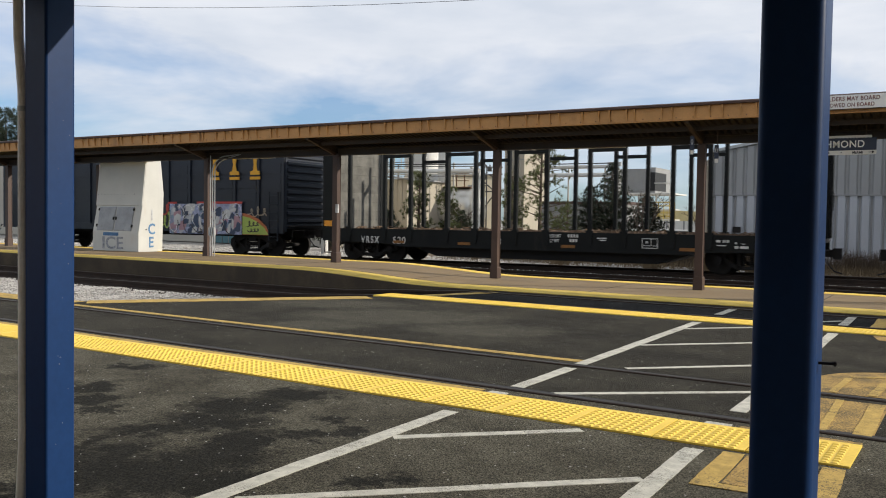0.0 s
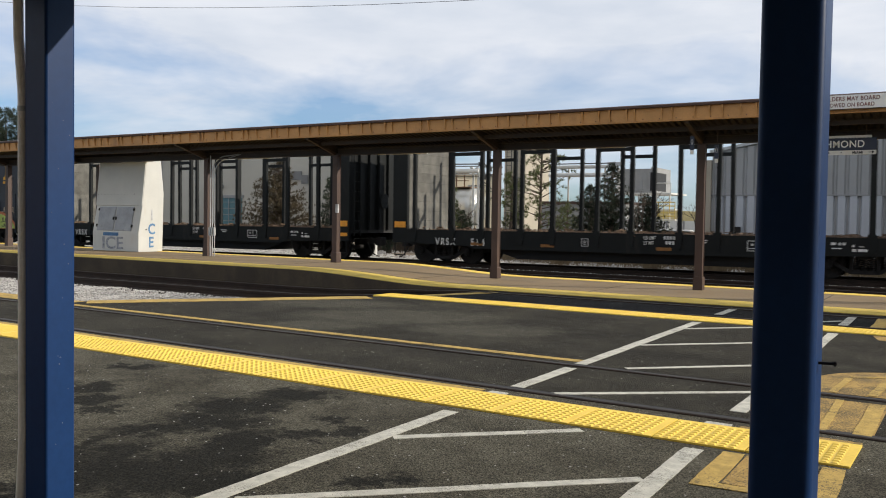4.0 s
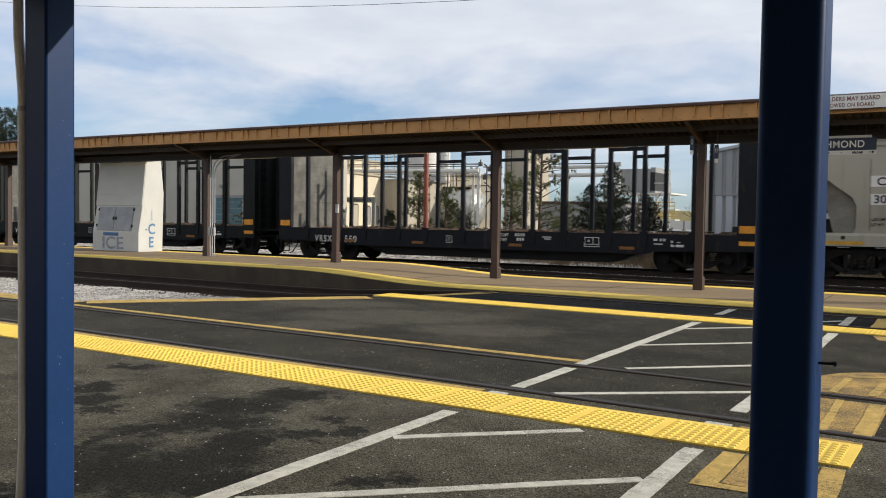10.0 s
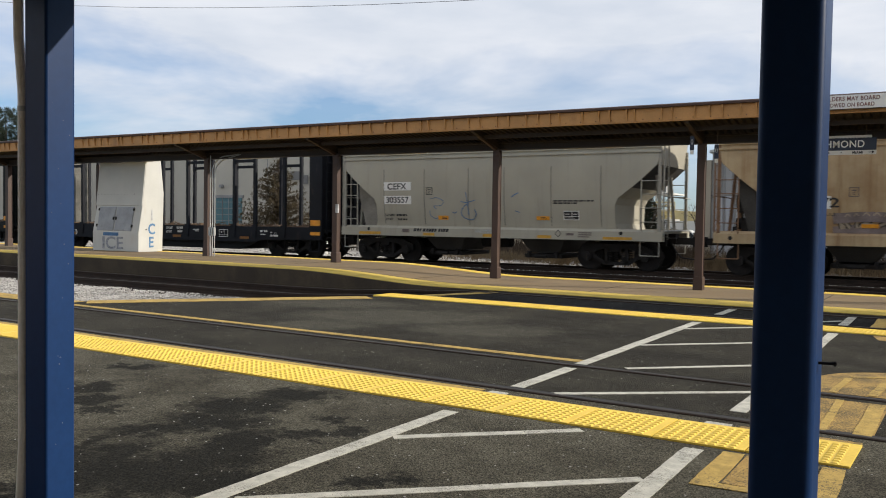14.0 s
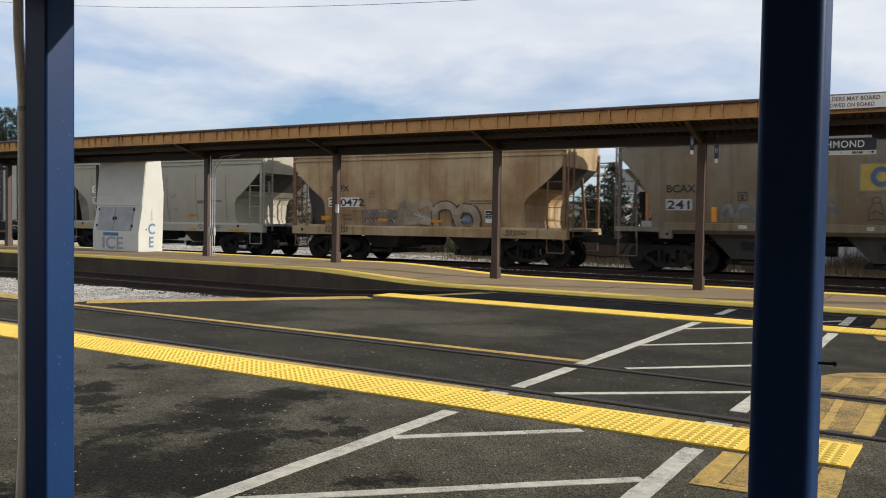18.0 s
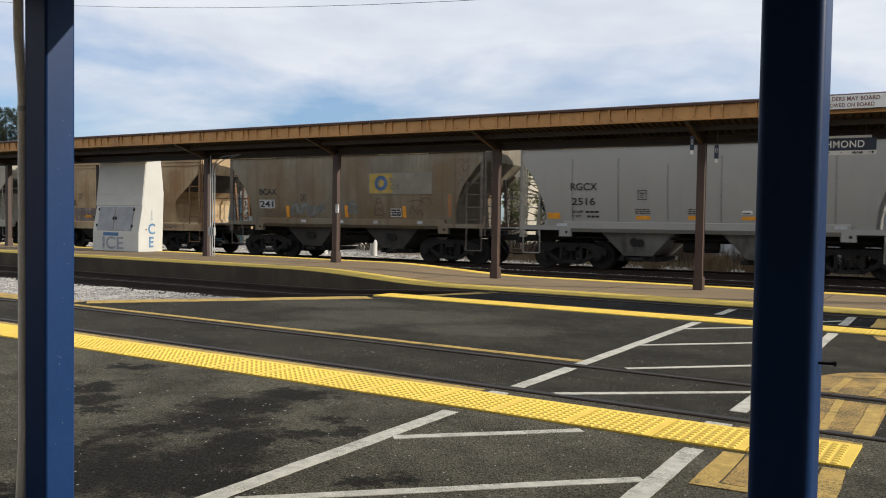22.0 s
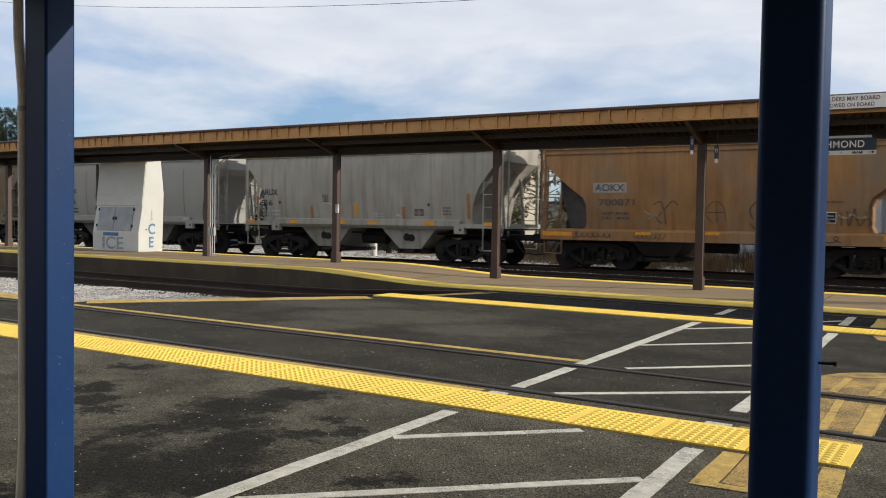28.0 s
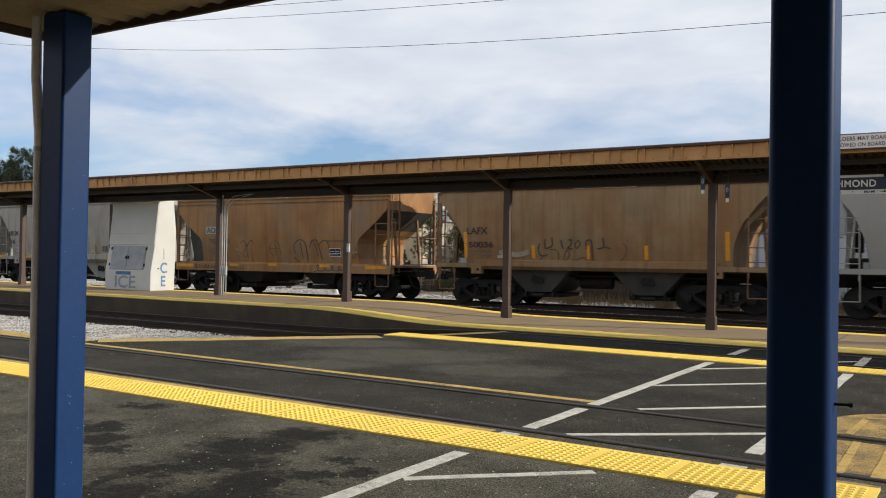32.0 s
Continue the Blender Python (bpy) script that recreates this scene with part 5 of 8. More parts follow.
    for a in (0.5, 2.07, 3.64, 5.21):
        bw.tube((-half + 0.55, -0.75, 2.05), (-half + 0.55, -0.75 + 0.28 * math.cos(a), 2.05 + 0.28 * math.sin(a)), 0.016, 5)
    part("brake_wheel", bw, M_TRUCK, car)
    part("brake_gear", Geo().box(-half + 0.58, -half + 0.72, -0.95, -0.55, 1.75, 2.35).bar((-half + 0.65, -0.75, 1.2), (-half + 0.65, -0.75, 1.8), 0.05, 0.05), M_TRUCK, car)
    part("brake_cylinder", Geo().tube((-half + 0.3, 0.3, 1.45), (-half + 0.95, 0.3, 1.45), 0.17, 12), M_TRUCK, car)
    part("brake_valve", Geo().box(-half + 0.75, -half + 1.15, -1.25, -1.0, 1.22, 1.5), M_GALV if not deep else M_TRUCK, car)
    add_couplers(car, half, 0.70)
    CARS.append((car, s0, add_truck(car, -half + 1.55) + add_truck(car, half - 1.55)))
    return car


def flatcar(s0, half, paint, numbers, label, red=None, shift=0.0):
    """A bulkhead flat car with tall side stakes, bark on its empty deck."""
    car = thing("bulkhead_flat_car", None, None, label, "freight car", "freight cars", at=car_pose(s0))
    for s in (-1, 1):
        y0, y1 = (-1.50, -1.40) if s < 0 else (1.40, 1.50)
        part("side_sill", Geo().prism([(-half, 1.36), (-half, 0.92), (-half + 2.9, 0.86), (-half + 3.1, 0.78), (half - 3.1, 0.78), (half - 2.9, 0.86), (half, 0.92), (half, 1.36)], y0, y1), paint, car)
    part("belly", Geo().prism([(-half + 3.0, 0.9), (-half + 4.4, 0.47), (half - 4.4, 0.47), (half - 3.0, 0.9)], -0.95, 0.95), M_BLACK, car, "fish-bellied underframe")
    part("deck", Geo().box(-half, half, -1.40, 1.40, 1.18, 1.30), M_BLACK, car)
    litter = Geo()
    rnd = random.Random(int(s0 * 10) + 7)
    for _ in range(1500):
        x, y = rnd.uniform(-half + 0.8, half - 0.8), rnd.uniform(-1.38, 1.38)
        a = rnd.uniform(0, 3.14)
        l, w = rnd.uniform(0.06, 0.32), rnd.uniform(0.02, 0.06)
        z = 1.30 + abs(rnd.gauss(0, 0.05)) + 0.05 * noise.noise(Vector((x * 2, y, s0)))
        d = Vector((math.cos(a) * l, math.sin(a) * l, rnd.uniform(-0.05, 0.05)))
        litter.bar(Vector((x, y, z)) - d / 2, Vector((x, y, z)) + d / 2, w, w * 0.7)
    part("bark_litter", litter, M_BARK_BITS, car, "loose brown bark scraps on the deck")
    # bulkheads
    for s in (-1, 1):
        b = part("bulkhead", Geo().box(min(s * (half - 0.50), s * half), max(s * (half - 0.50), s * half), -1.40, 1.40, 1.30, 4.55), paint, car, "tall steel end bulkhead")
        for y in (-1.42, 1.42):
            part("bulkhead_post", Geo().prism([(s * half, 0.95), (s * (half - 0.56), 0.95), (s * (half - 0.56), 4.55), (s * half, 4.55)], y - 0.07, y + 0.07), paint, b)
        for i in range(10):
            z0 = 1.34 + i * 0.325
            xx = s * (half - 0.50)
            part("plank", Geo().box(min(xx, xx - s * 0.05), max(xx, xx - s * 0.05), -1.33, 1.33, z0, z0 + 0.321), M_PLANK, b, "grey weathered bulkhead plank")
        for y in (-0.9, -0.3, 0.3, 0.9):
            part("bulkhead_rib", Geo().box(min(s * half, s * (half + 0.10)), max(s * half, s * (half + 0.10)), y - 0.05, y + 0.05, 1.3, 4.3), paint, b)
        ladder(car, paint, s * (half + 0.08), -1.12, 1.1, 4.2, 0.36, 9, "end_ladder", True)
        part("handbrake", Geo().tube((s * (half + 0.1), 0.55, 2.35), (s * (half + 0.14), 0.55, 2.35), 0.28, 16) if s > 0 else Geo().box(-half - 0.1, -half - 0.02, 0.4, 0.7, 1.5, 2.1), paint, car)
        part("step", Geo().pipe([(s * (half - 0.5), -1.5, 0.95), (s * (half - 0.5), -1.5, 0.5), (s * (half - 0.1), -1.5, 0.5), (s * (half - 0.1), -1.5, 0.95)], 0.02, 6), paint, car)
    # stakes in linked pairs on both sides, single ones by the bulkheads
    xs = [-6.97] + [-5.52 + 2.45 * k + d for k in range(5) for d in (0.0, 1.05)] + [6.73]
    for side, off in ((-1, 0.0), (1, -0.18)):
        y = side * 1.44
        for i, x in enumerate(xs):
            x += shift + off
            lean = rnd.uniform(-0.025, 0.025)
            mt = M_REDSTAKE if (side < 0 and i == red) else paint
            part("stake", Geo().bar((x, y, 0.98), (x + lean, y, 4.45), 0.115, 0.12, (1, 0, 0)), mt, car, "rust-red replacement stake" if mt is M_REDSTAKE else "")
            part("stake_pocket", Geo().prism([(x - 0.07, 0.95), (x + 0.07, 0.95), (x + 0.12, 1.42), (x - 0.12, 1.42)], min(y, y + side * 0.09), max(y, y + side * 0.09)), paint, car)
            if i % 2 and i < 11:
                part("stake_link", Geo().box(x, x + 1.05, y - 0.05, y + 0.05, 3.76, 3.87), paint, car)
    add_couplers(car, half + 0.1, 0.35)
    wheels = add_truck(car, -half + 1.75) + add_truck(car, half - 1.75)
    y = -1.505
    write("VRSX", 0.32, M_LETTER_OLD, car, pose(-half + 1.68, y, 0.88), 0.80, 1.35)
    write(numbers, 0.32, M_LETTER_OLD, car, pose(-half + 2.98, y, 0.88), 0.92, 1.25)
    for text, x0, x1, z0, z1 in (("LD LMT", 0.58, 0.94, 1.20, 1.30), ("LT WT", 0.58, 0.88, 1.05, 1.15)):
        o = write(text, 0.14, M_LETTER_OLD, car, pose(x0, y, z0))
        w = max(v.co.x for v in o.data.vertices)
        o.matrix_basis = pose(x0, y, z0) @ Matrix.Diagonal(((x1 - x0) / w, 1, 1, 1))
    bars([(0, 0.14, 0.06, 0.09), (0.09, 0.14, 0.06, 0.09), (0.18, 0.14, 0.06, 0.09), (0.27, 0.14, 0.06, 0.09), (0.06, 0, 0.06, 0.09), (0.15, 0, 0.06, 0.09), (0.24, 0, 0.06, 0.09)], M_LETTER_OLD, car, pose(1.16, y, 1.07))
    bars([(0, 0.06, 0.3, 0.03), (0.08, 0, 0.2, 0.03)], M_LETTER_OLD, car, pose(2.08, y, 1.13))
    bars([(0, 0, 0.46, 0.02), (0, 0.27, 0.46, 0.02), (0, 0, 0.02, 0.27), (0.44, 0, 0.02, 0.28), (0, 0.07, 0.46, 0.015), (0.26, 0.07, 0.018, 0.2), (0.10, 0.15, 0.07, 0.06)], M_LETTER_OLD, car, pose(3.44, y, 0.94), "stencil_frame")
    bars([(0, 0.10, 0.12, 0.07), (0.18, 0.10, 0.06, 0.07), (0.27, 0.10, 0.08, 0.07), (0.02, 0, 0.25, 0.03)], M_LETTER_OLD, car, pose(5.52, y, 1.06))
    bars([(0, 0.12, 0.06, 0.06), (0.16, 0.12, 0.12, 0.02), (0, 0, 0.1, 0.07), (0.14, 0, 0.22, 0.07)], M_LETTER_OLD, car, pose(6.02, y, 1.0))
    bars([(0, 0, 0.20, 0.22), ], M_FRAMEDARK, car, pose(-1.30, y + 0.002, 0.96), "stencil_square")
    bars([(0, 0, 0.22, 0.014), (0, 0.22, 0.22, 0.014), (0, 0, 0.014, 0.22), (0.206, 0, 0.014, 0.23), (0.05, 0.15, 0.12, 0.02), (0.08, 0.05, 0.015, 0.07), (0.08, 0.05, 0.06, 0.015), (0.08, 0.11, 0.06, 0.015)], M_LETTER_OLD, car, pose(-1.31, y, 0.95), "stencil_square")
    for x in (-half + 3.0, -2.62, 0.95, 4.52):
        panel(car, x, x + 0.44, 0.89, 0.98, M_DULL, y, "dull orange reflector strip", "reflector")
    for x in (-half + 0.08, half - 0.50):
        panel(car, x, x + 0.44, 1.42, 1.62, M_ORANGE, y - 0.002, "orange reflector plate", "reflector")
    panel(car, half - 0.50, half - 0.06, 1.08, 1.20, M_ORANGE, y - 0.002, "orange reflector plate", "reflector")
    for o in car.children:
        if not o.name.startswith("truck"):
            o.matrix_basis = Matrix.Translation((0, 0, -0.24)) @ o.matrix_basis
    CARS.append((car, s0, wheels))
    return car


M_FRAMEDARK = mat("stencil_black", (0.008, 0.008, 0.009), 0.6, var=0.2)
M_DULL = mat("dull_orange", (0.22, 0.095, 0.02), 0.7, var=0.3, scale=7)
M_SEAM = mat("seam_dirt", (0.21, 0.195, 0.165), 0.7, var=0.3, scale=2)
M_SEAM_GREY = mat("seam_grey", (0.17, 0.165, 0.15), 0.7, var=0.3, scale=2)
M_BAYGREY = mat("bay_grey", (0.135, 0.13, 0.115), 0.7, var=0.35, scale=1.5, stain=(0.04, 0.035, 0.03), amount=0.6, streak=3)
M_FAINT = mat("spray_faint", (0.155, 0.16, 0.15), 0.7, var=0.35, scale=4)
M_FAINTLINE = mat("spray_faint_line", (0.11, 0.115, 0.115), 0.7, var=0.3)
# grime of the bays, also the shade painted on hopper end slopes
M_GRIME_SHADE = mat("grime_shade_steel", (0.048, 0.044, 0.038), 0.8, var=0.4, scale=1.2, stain=(0.025, 0.022, 0.02), amount=0.5, streak=3)
M_PLANK = mat("weathered_plank", (0.125, 0.12, 0.105), 0.9, var=0.35, scale=2.5, bump=0.4, stain=(0.07, 0.07, 0.068), amount=0.5, streak=3, rand=0.15)
M_REDSTAKE = mat("red_oxide", (0.22, 0.055, 0.032), 0.6, var=0.15)
M_LETTER_OLD = mat("old_letter_white", (0.6, 0.59, 0.56), 0.7, var=0.3, scale=9)
P_NAVY = mat("flat_paint", (0.008, 0.009, 0.013), 0.6, spec=0.2, var=0.3, scale=1.5, bump=0.06, stain=(0.06, 0.045, 0.035), amount=0.36, streak=3)
P_GREEN = mat("flat_paint_green", (0.0075, 0.0088, 0.0088), 0.6, spec=0.2, var=0.3, scale=1.5, bump=0.06, stain=(0.03, 0.027, 0.022), amount=0.36, streak=3)


def boxcar(s0, half):
    """A dark steel boxcar with ribbed sides and a corrugated end, graffiti along its lower side."""
    car = thing("boxcar", None, None, "dark blue-black ribbed steel boxcar with bright graffiti", "freight car", "freight cars", at=car_pose(s0))
    P = mat("boxcar_paint", (0.009, 0.013, 0.023), 0.5, var=0.25, scale=1.0, bump=0.05, stain=(0.05, 0.04, 0.035), amount=0.33, streak=4)
    part("body", Geo().box(-half, half, -1.45, 1.45, 1.05, 4.45), P, car)
    part("roof", Geo().prism([(-1.5, 4.45), (1.5, 4.45), (0, 4.62)], -half, half, "x"), P, car)
    for y in (-1.45, 1.45):
        s = -1 if y < 0 else 1
        n = 14
        for i in range(n + 1):
            x = -half + 0.05 + (2 * half - 0.1) * i / n
            if abs(x) > 1.6:
                part("side_rib", Geo().box(x - 0.06, x + 0.06, min(y, y + s * 0.07), max(y, y + s * 0.07), 1.1, 4.4), P, car)
                for z in (2.05, 2.55, 3.1, 3.75):
                    if i < n:
                        part("side_panel", Geo().box(x + 0.14, x + 2 * half / n - 0.14, min(y, y + s * 0.02), max(y, y + s * 0.02), z, z + 0.36), P, car)
        part("side_sill", Geo().box(-half, half, min(y, y + s * 0.08), max(y, y + s * 0.08), 0.88, 1.14), P, car)
        d = part("door", Geo().box(-1.5, 1.5, min(y, y + s * 0.06), max(y, y + s * 0.06), 1.15, 4.3), P, car)
        for i in range(6):
            part("door_rib", Geo().box(-1.5 + 0.55 * i, -1.42 + 0.55 * i, min(y + s * 0.06, y + s * 0.11), max(y + s * 0.06, y + s * 0.11), 1.2, 4.25), P, d)
    for s in (-1, 1):
        for i in range(12):
            z = 1.25 + i * 0.265
            x = s * half
            part("end_corrugation", Geo().prism([(x, z), (x + s * 0.075, z + 0.05), (x + s * 0.075, z + 0.15), (x, z + 0.21)], -1.36, 1.36), P, car)
        part("corner_post", Geo().box(min(s * half, s * (half + 0.05)), max(s * half, s * (half + 0.05)), -1.47, -1.37, 0.95, 4.45), P, car)
        part("end_platform", Geo().box(min(s * half, s * (half + 0.35)), max(s * half, s * (half + 0.35)), -1.3, 1.3, 1.12, 1.17), M_TRUCK, car)
        ladder(car, P, s * (half - 0.45), -1.56, 0.6, 2.4, 0.42, 6)
    part("centre_sill", Geo().box(-half, half, -0.3, 0.3, 0.7, 1.05), M_TRUCK, car)
    add_couplers(car, half + 0.3, 0.35)
    wheels = add_truck(car, -half + 1.9) + add_truck(car, half - 1.9)
    y = -1.53
    # big yellow road mark as plain shapes, graffiti in blocks
    for x in (half - 3.66, half - 2.63, half - 1.60):
        m = Geo()
        m.prism([(x, 3.05), (x + 0.47, 3.05), (x + 0.47, 3.17), (x + 0.34, 3.21), (x + 0.30, 3.45), (x + 0.34, 3.68), (x + 0.47, 3.72), (x + 0.47, 3.85), (x, 3.85), (x, 3.72), (x + 0.13, 3.68), (x + 0.17, 3.45), (x + 0.13, 3.21), (x, 3.17)], y - 0.006, y)
        m.box(x - 0.02, x + 0.49, y - 0.006, y, 2.87, 2.98)
        part("yellow_mark", m, mat("mark_yellow", (0.62, 0.32, 0.02), 0.6, var=0.15), car, "large yellow painted mark")
    panel(car, 2.5, 6.33, 0.80, 1.96, M_SCRAWL_LILAC, y, "pale lilac graffiti field")
    panel(car, 2.4, 2.9, 1.96, 2.04, M_SCRAWL_RED, y, "red graffiti outline")
    panel(car, 4.0, 6.35, 1.97, 2.05, M_SCRAWL_RED, y, "red graffiti outline")
    mosaic(car, 2.5, 6.33, 0.78, 1.98, y, (mat("spray_blue_grey", (0.20, 0.27, 0.36), 0.7, var=0.3), mat("spray_cold_grey", (0.42, 0.43, 0.46), 0.7, var=0.2), mat("spray_pink", (0.40, 0.24, 0.27), 0.7, var=0.2),
                                           mat("spray_navy", (0.05, 0.07, 0.12), 0.7, var=0.2), mat("spray_off_white", (0.55, 0.55, 0.54), 0.7, var=0.1)), 26, 12)
    scrawl(car, 2.05, 1.0, 0.42, 0.6, 2, 14, M_SCRAWL_GREEN, y - 0.008, 0.06)
    scrawl(car, 2.15, 1.5, 0.35, 0.45, 1, 16, M_SCRAWL_RED, y - 0.01, 0.07)
    part("painted_panel", Geo().prism([(6.38, 0.80), (7.72, 0.80), (7.55, 1.12), (7.2, 1.38), (6.75, 1.56), (6.38, 1.62)], y - 0.004, y), mat("spray_orange", (0.42, 0.13, 0.05), 0.7, var=0.2), car, "orange graffiti edge")
    part("painted_panel", Geo().prism([(6.38, 0.82), (7.66, 0.82), (7.45, 1.08), (7.1, 1.30), (6.7, 1.45), (6.38, 1.50)], y - 0.010, y - 0.006), M_SCRAWL_GREEN, car, "yellow-green graffiti field")
    scrawl(car, 6.65, 1.50, 0.95, 0.34, 3, 9, M_SCRAWL_PALE, y - 0.008, 0.035)
    scrawl(car, 6.62, 1.12, 0.6, 0.18, 3, 11, M_SCRAWL, y - 0.016, 0.04)
    scrawl(car, 6.7, 0.88, 0.5, 0.18, 3, 13, M_SCRAWL, y - 0.016, 0.04)
    CARS.append((car, s0, wheels))


boxcar(-21.25 - 8.35, 8.35)
flatcar(-11.35, 8.12, P_GREEN, "520", "dark green-black bulkhead flat car with tall stakes, empty but for bark")
flatcar(6.645, 8.05, P_GREEN, "514", "dark bulkhead flat car with tall stakes, empty but for bark", None, -0.24)
flatcar(24.262, 8.38, P_NAVY, "550", "navy-black bulkhead flat car with one rust-red stake", 4, -0.10)
M_YELLOWTAPE = mat("faded_reflector", (0.55, 0.30, 0.03), 0.5, var=0.25, scale=7)
M_OLDORANGE = mat("old_reflector", (0.34, 0.155, 0.06), 0.6, var=0.25, scale=6)
H_GREY = car_paint("grey_car_paint", (0.360, 0.338, 0.275), (0.27, 0.25, 0.20), 0.25)
H_TAN = car_paint("tan_car_paint", (0.43, 0.325, 0.190), (0.265, 0.160, 0.072), 0.5, (0.215, 0.105, 0.040), 0.62, blotch=0.18)
H_DIRTY = car_paint("grimy_car_paint", (0.190, 0.170, 0.128), (0.112, 0.100, 0.074), 0.6, (0.158, 0.098, 0.046), 0.66, blotch=0.30)
H_LIGHT = car_paint("light_car_paint", (0.300, 0.292, 0.268), (0.235, 0.228, 0.205), 0.15, blotch=0.06)
H_PALE = car_paint("pale_car_paint", (0.335, 0.318, 0.278), (0.18, 0.155, 0.125), 0.52, blotch=0.17)
H_RUST = car_paint("rust_car_paint", (0.305, 0.160, 0.062), (0.185, 0.078, 0.028), 0.6, (0.20, 0.165, 0.120), 0.45, blotch=0.28)
H_RUST2 = car_paint("brown_car_paint", (0.270, 0.185, 0.098), (0.185, 0.092, 0.038), 0.55, (0.225, 0.105, 0.040), 0.62, blotch=0.2)
M_PENCIL = mat("spray_light_blue", (0.10, 0.17, 0.29), 0.7, var=0.3, scale=6)
M_CREAM_LADDER = mat("cream_ladder", (0.30, 0.285, 0.24), 0.6, var=0.2, scale=4, stain=(0.14, 0.08, 0.05), amount=0.35)
M_RUST_LADDER = mat("rusty_ladder", (0.20, 0.105, 0.05), 0.7, var=0.3, scale=4, stain=(0.10, 0.05, 0.03), amount=0.4)

h1 = hopper(39.207, 5.68, H_GREY, "round", "pale grey covered hopper car with white number patches", (-3.89, -2.3, -0.65, 0.62, 2.2, 3.78), M_SEAM, None, M_CREAM_LADDER)
plate(h1, -3.89, -2.81, 2.42, 2.70, M_SIGNWHITE, "white stencil patch")
plate(h1, -3.88, -2.81, 1.96, 2.24, M_SIGNWHITE, "white stencil patch")
mark(h1, "CEFX", -3.74, -2.98, 2.45, 2.66, M_TEXTDARK)
mark(h1, "303557", -3.80, -2.90, 2.00, 2.21, M_TEXTDARK)
load_lines(h1, -3.84, 1.42, M_TEXTDARK, 3)
square_mark(h1, -2.21, 2.27, M_TEXTDARK)
notice_board(h1, 2.60, 1.49)
words(h1, 2.28, 3.57, 2.05, 2.09, M_TEXTDARK, 5)
words(h1, 2.28, 3.05, 1.98, 2.02, M_TEXTDARK, 6)
for a, b, c, d, m in ((-1.79, -1.40, 1.46, 1.59, M_ORANGE), (1.71, 2.14, 1.48, 1.60, M_ORANGE)):
    plate(h1, a, b, c, d, m, "orange-yellow sticker", "reflector")
    print_rows(h1, a, c, [(0.14, 0.03, 0.2, 0.02), (0.14, 0.075, 0.16, 0.02)], M_TEXTDARK, 0.012)
for a, b, c, d in ((-4.89, -4.0, 0.94, 1.03), (-2.31, -1.88, 0.93, 1.02), (-0.10, 0.37, 0.93, 1.02), (1.78, 2.24, 0.93, 1.02), (3.87, 4.76, 0.93, 1.01)):
    panel(h1, a, b, c, d, M_YELLOWTAPE, -1.549, "faded yellow reflector strip", "reflector")
slant = Geo()
for x, w in ((0, 0.09), (0.12, 0.09), (0.24, 0.05), (0.36, 0.09), (0.48, 0.08), (0.58, 0.09), (0.69, 0.08), (0.79, 0.08), (0.95, 0.07), (1.04, 0.06), (1.12, 0.08), (1.22, 0.10)):
    slant.prism([(-2.69 + x, 1.06), (-2.69 + x + w, 1.06), (-2.66 + x + w, 1.16), (-2.66 + x, 1.16)], -1.549, -1.546)
part("maker_mark", slant, M_TEXTDARK, h1, "slanted black maker's mark as plain bars")
bars([(0, 0, 0.72, 0.022), (0.02, 0.06, 0.6, 0.022)], M_TEXTGREY, h1, pose(-0.38, -1.548, 1.07))
bars([(0, 0, 0.36, 0.03), (0, 0.06, 0.42, 0.03), (0, 0.12, 0.42, 0.03)], M_TEXTBROWN, h1, pose(3.1, -1.548, 0.98))
part("sill_tag", Geo().box(-3.13, -2.86, -1.552, -1.545, 1.02, 1.14).box(2.72, 2.96, -1.552, -1.545, 1.03, 1.10), M_TEXTBROWN, h1, "small brown plate on the sill")
dia = Geo()
for k in range(4):
    a, b = math.pi / 2 * k, math.pi / 2 * (k + 1)
    dia.bar((2.46 + 0.10 * math.cos(a), -1.548, 1.08 + 0.10 * math.sin(a)), (2.46 + 0.10 * math.cos(b), -1.548, 1.08 + 0.10 * math.sin(b)), 0.004, 0.02)
part("diamond_mark", dia, M_TEXTDARK, h1)
for x in (-4.49, 4.42):
    part("sill_hole", Geo().tube((x, -1.54, 1.12), (x, -1.552, 1.12), 0.055, 12), M_BLACK, h1)
for p, w in ((((-2.06, 2.14), (-1.8, 2.17), (-1.56, 2.05), (-1.68, 1.92), (-1.93, 1.90), (-1.84, 1.80)), 0.022), (((-2.1, 1.76), (-2.06, 1.60), (-1.89, 1.49), (-1.78, 1.52)), 0.022),
             (((-0.74, 2.36), (-0.68, 2.0), (-0.65, 1.62)), 0.025), (((-0.92, 2.05), (-0.7, 2.02), (-0.40, 2.10)), 0.03), (((-0.62, 2.0), (-0.80, 1.9), (-0.92, 1.7), (-0.80, 1.52), (-0.52, 1.47), (-0.38, 1.62), (-0.42, 1.80)), 0.03),
             (((0.87, 2.18), (0.98, 2.26), (1.12, 2.32)), 0.035), (((0.98, 1.76), (1.08, 1.74), (1.16, 1.71)), 0.025), (((-1.25, 1.70), (-1.15, 1.68), (-1.08, 1.72)), 0.035)):
    stroke(h1, p, w, M_PENCIL, 0.012, "pencil_stroke", "thin blue sprayed stroke")

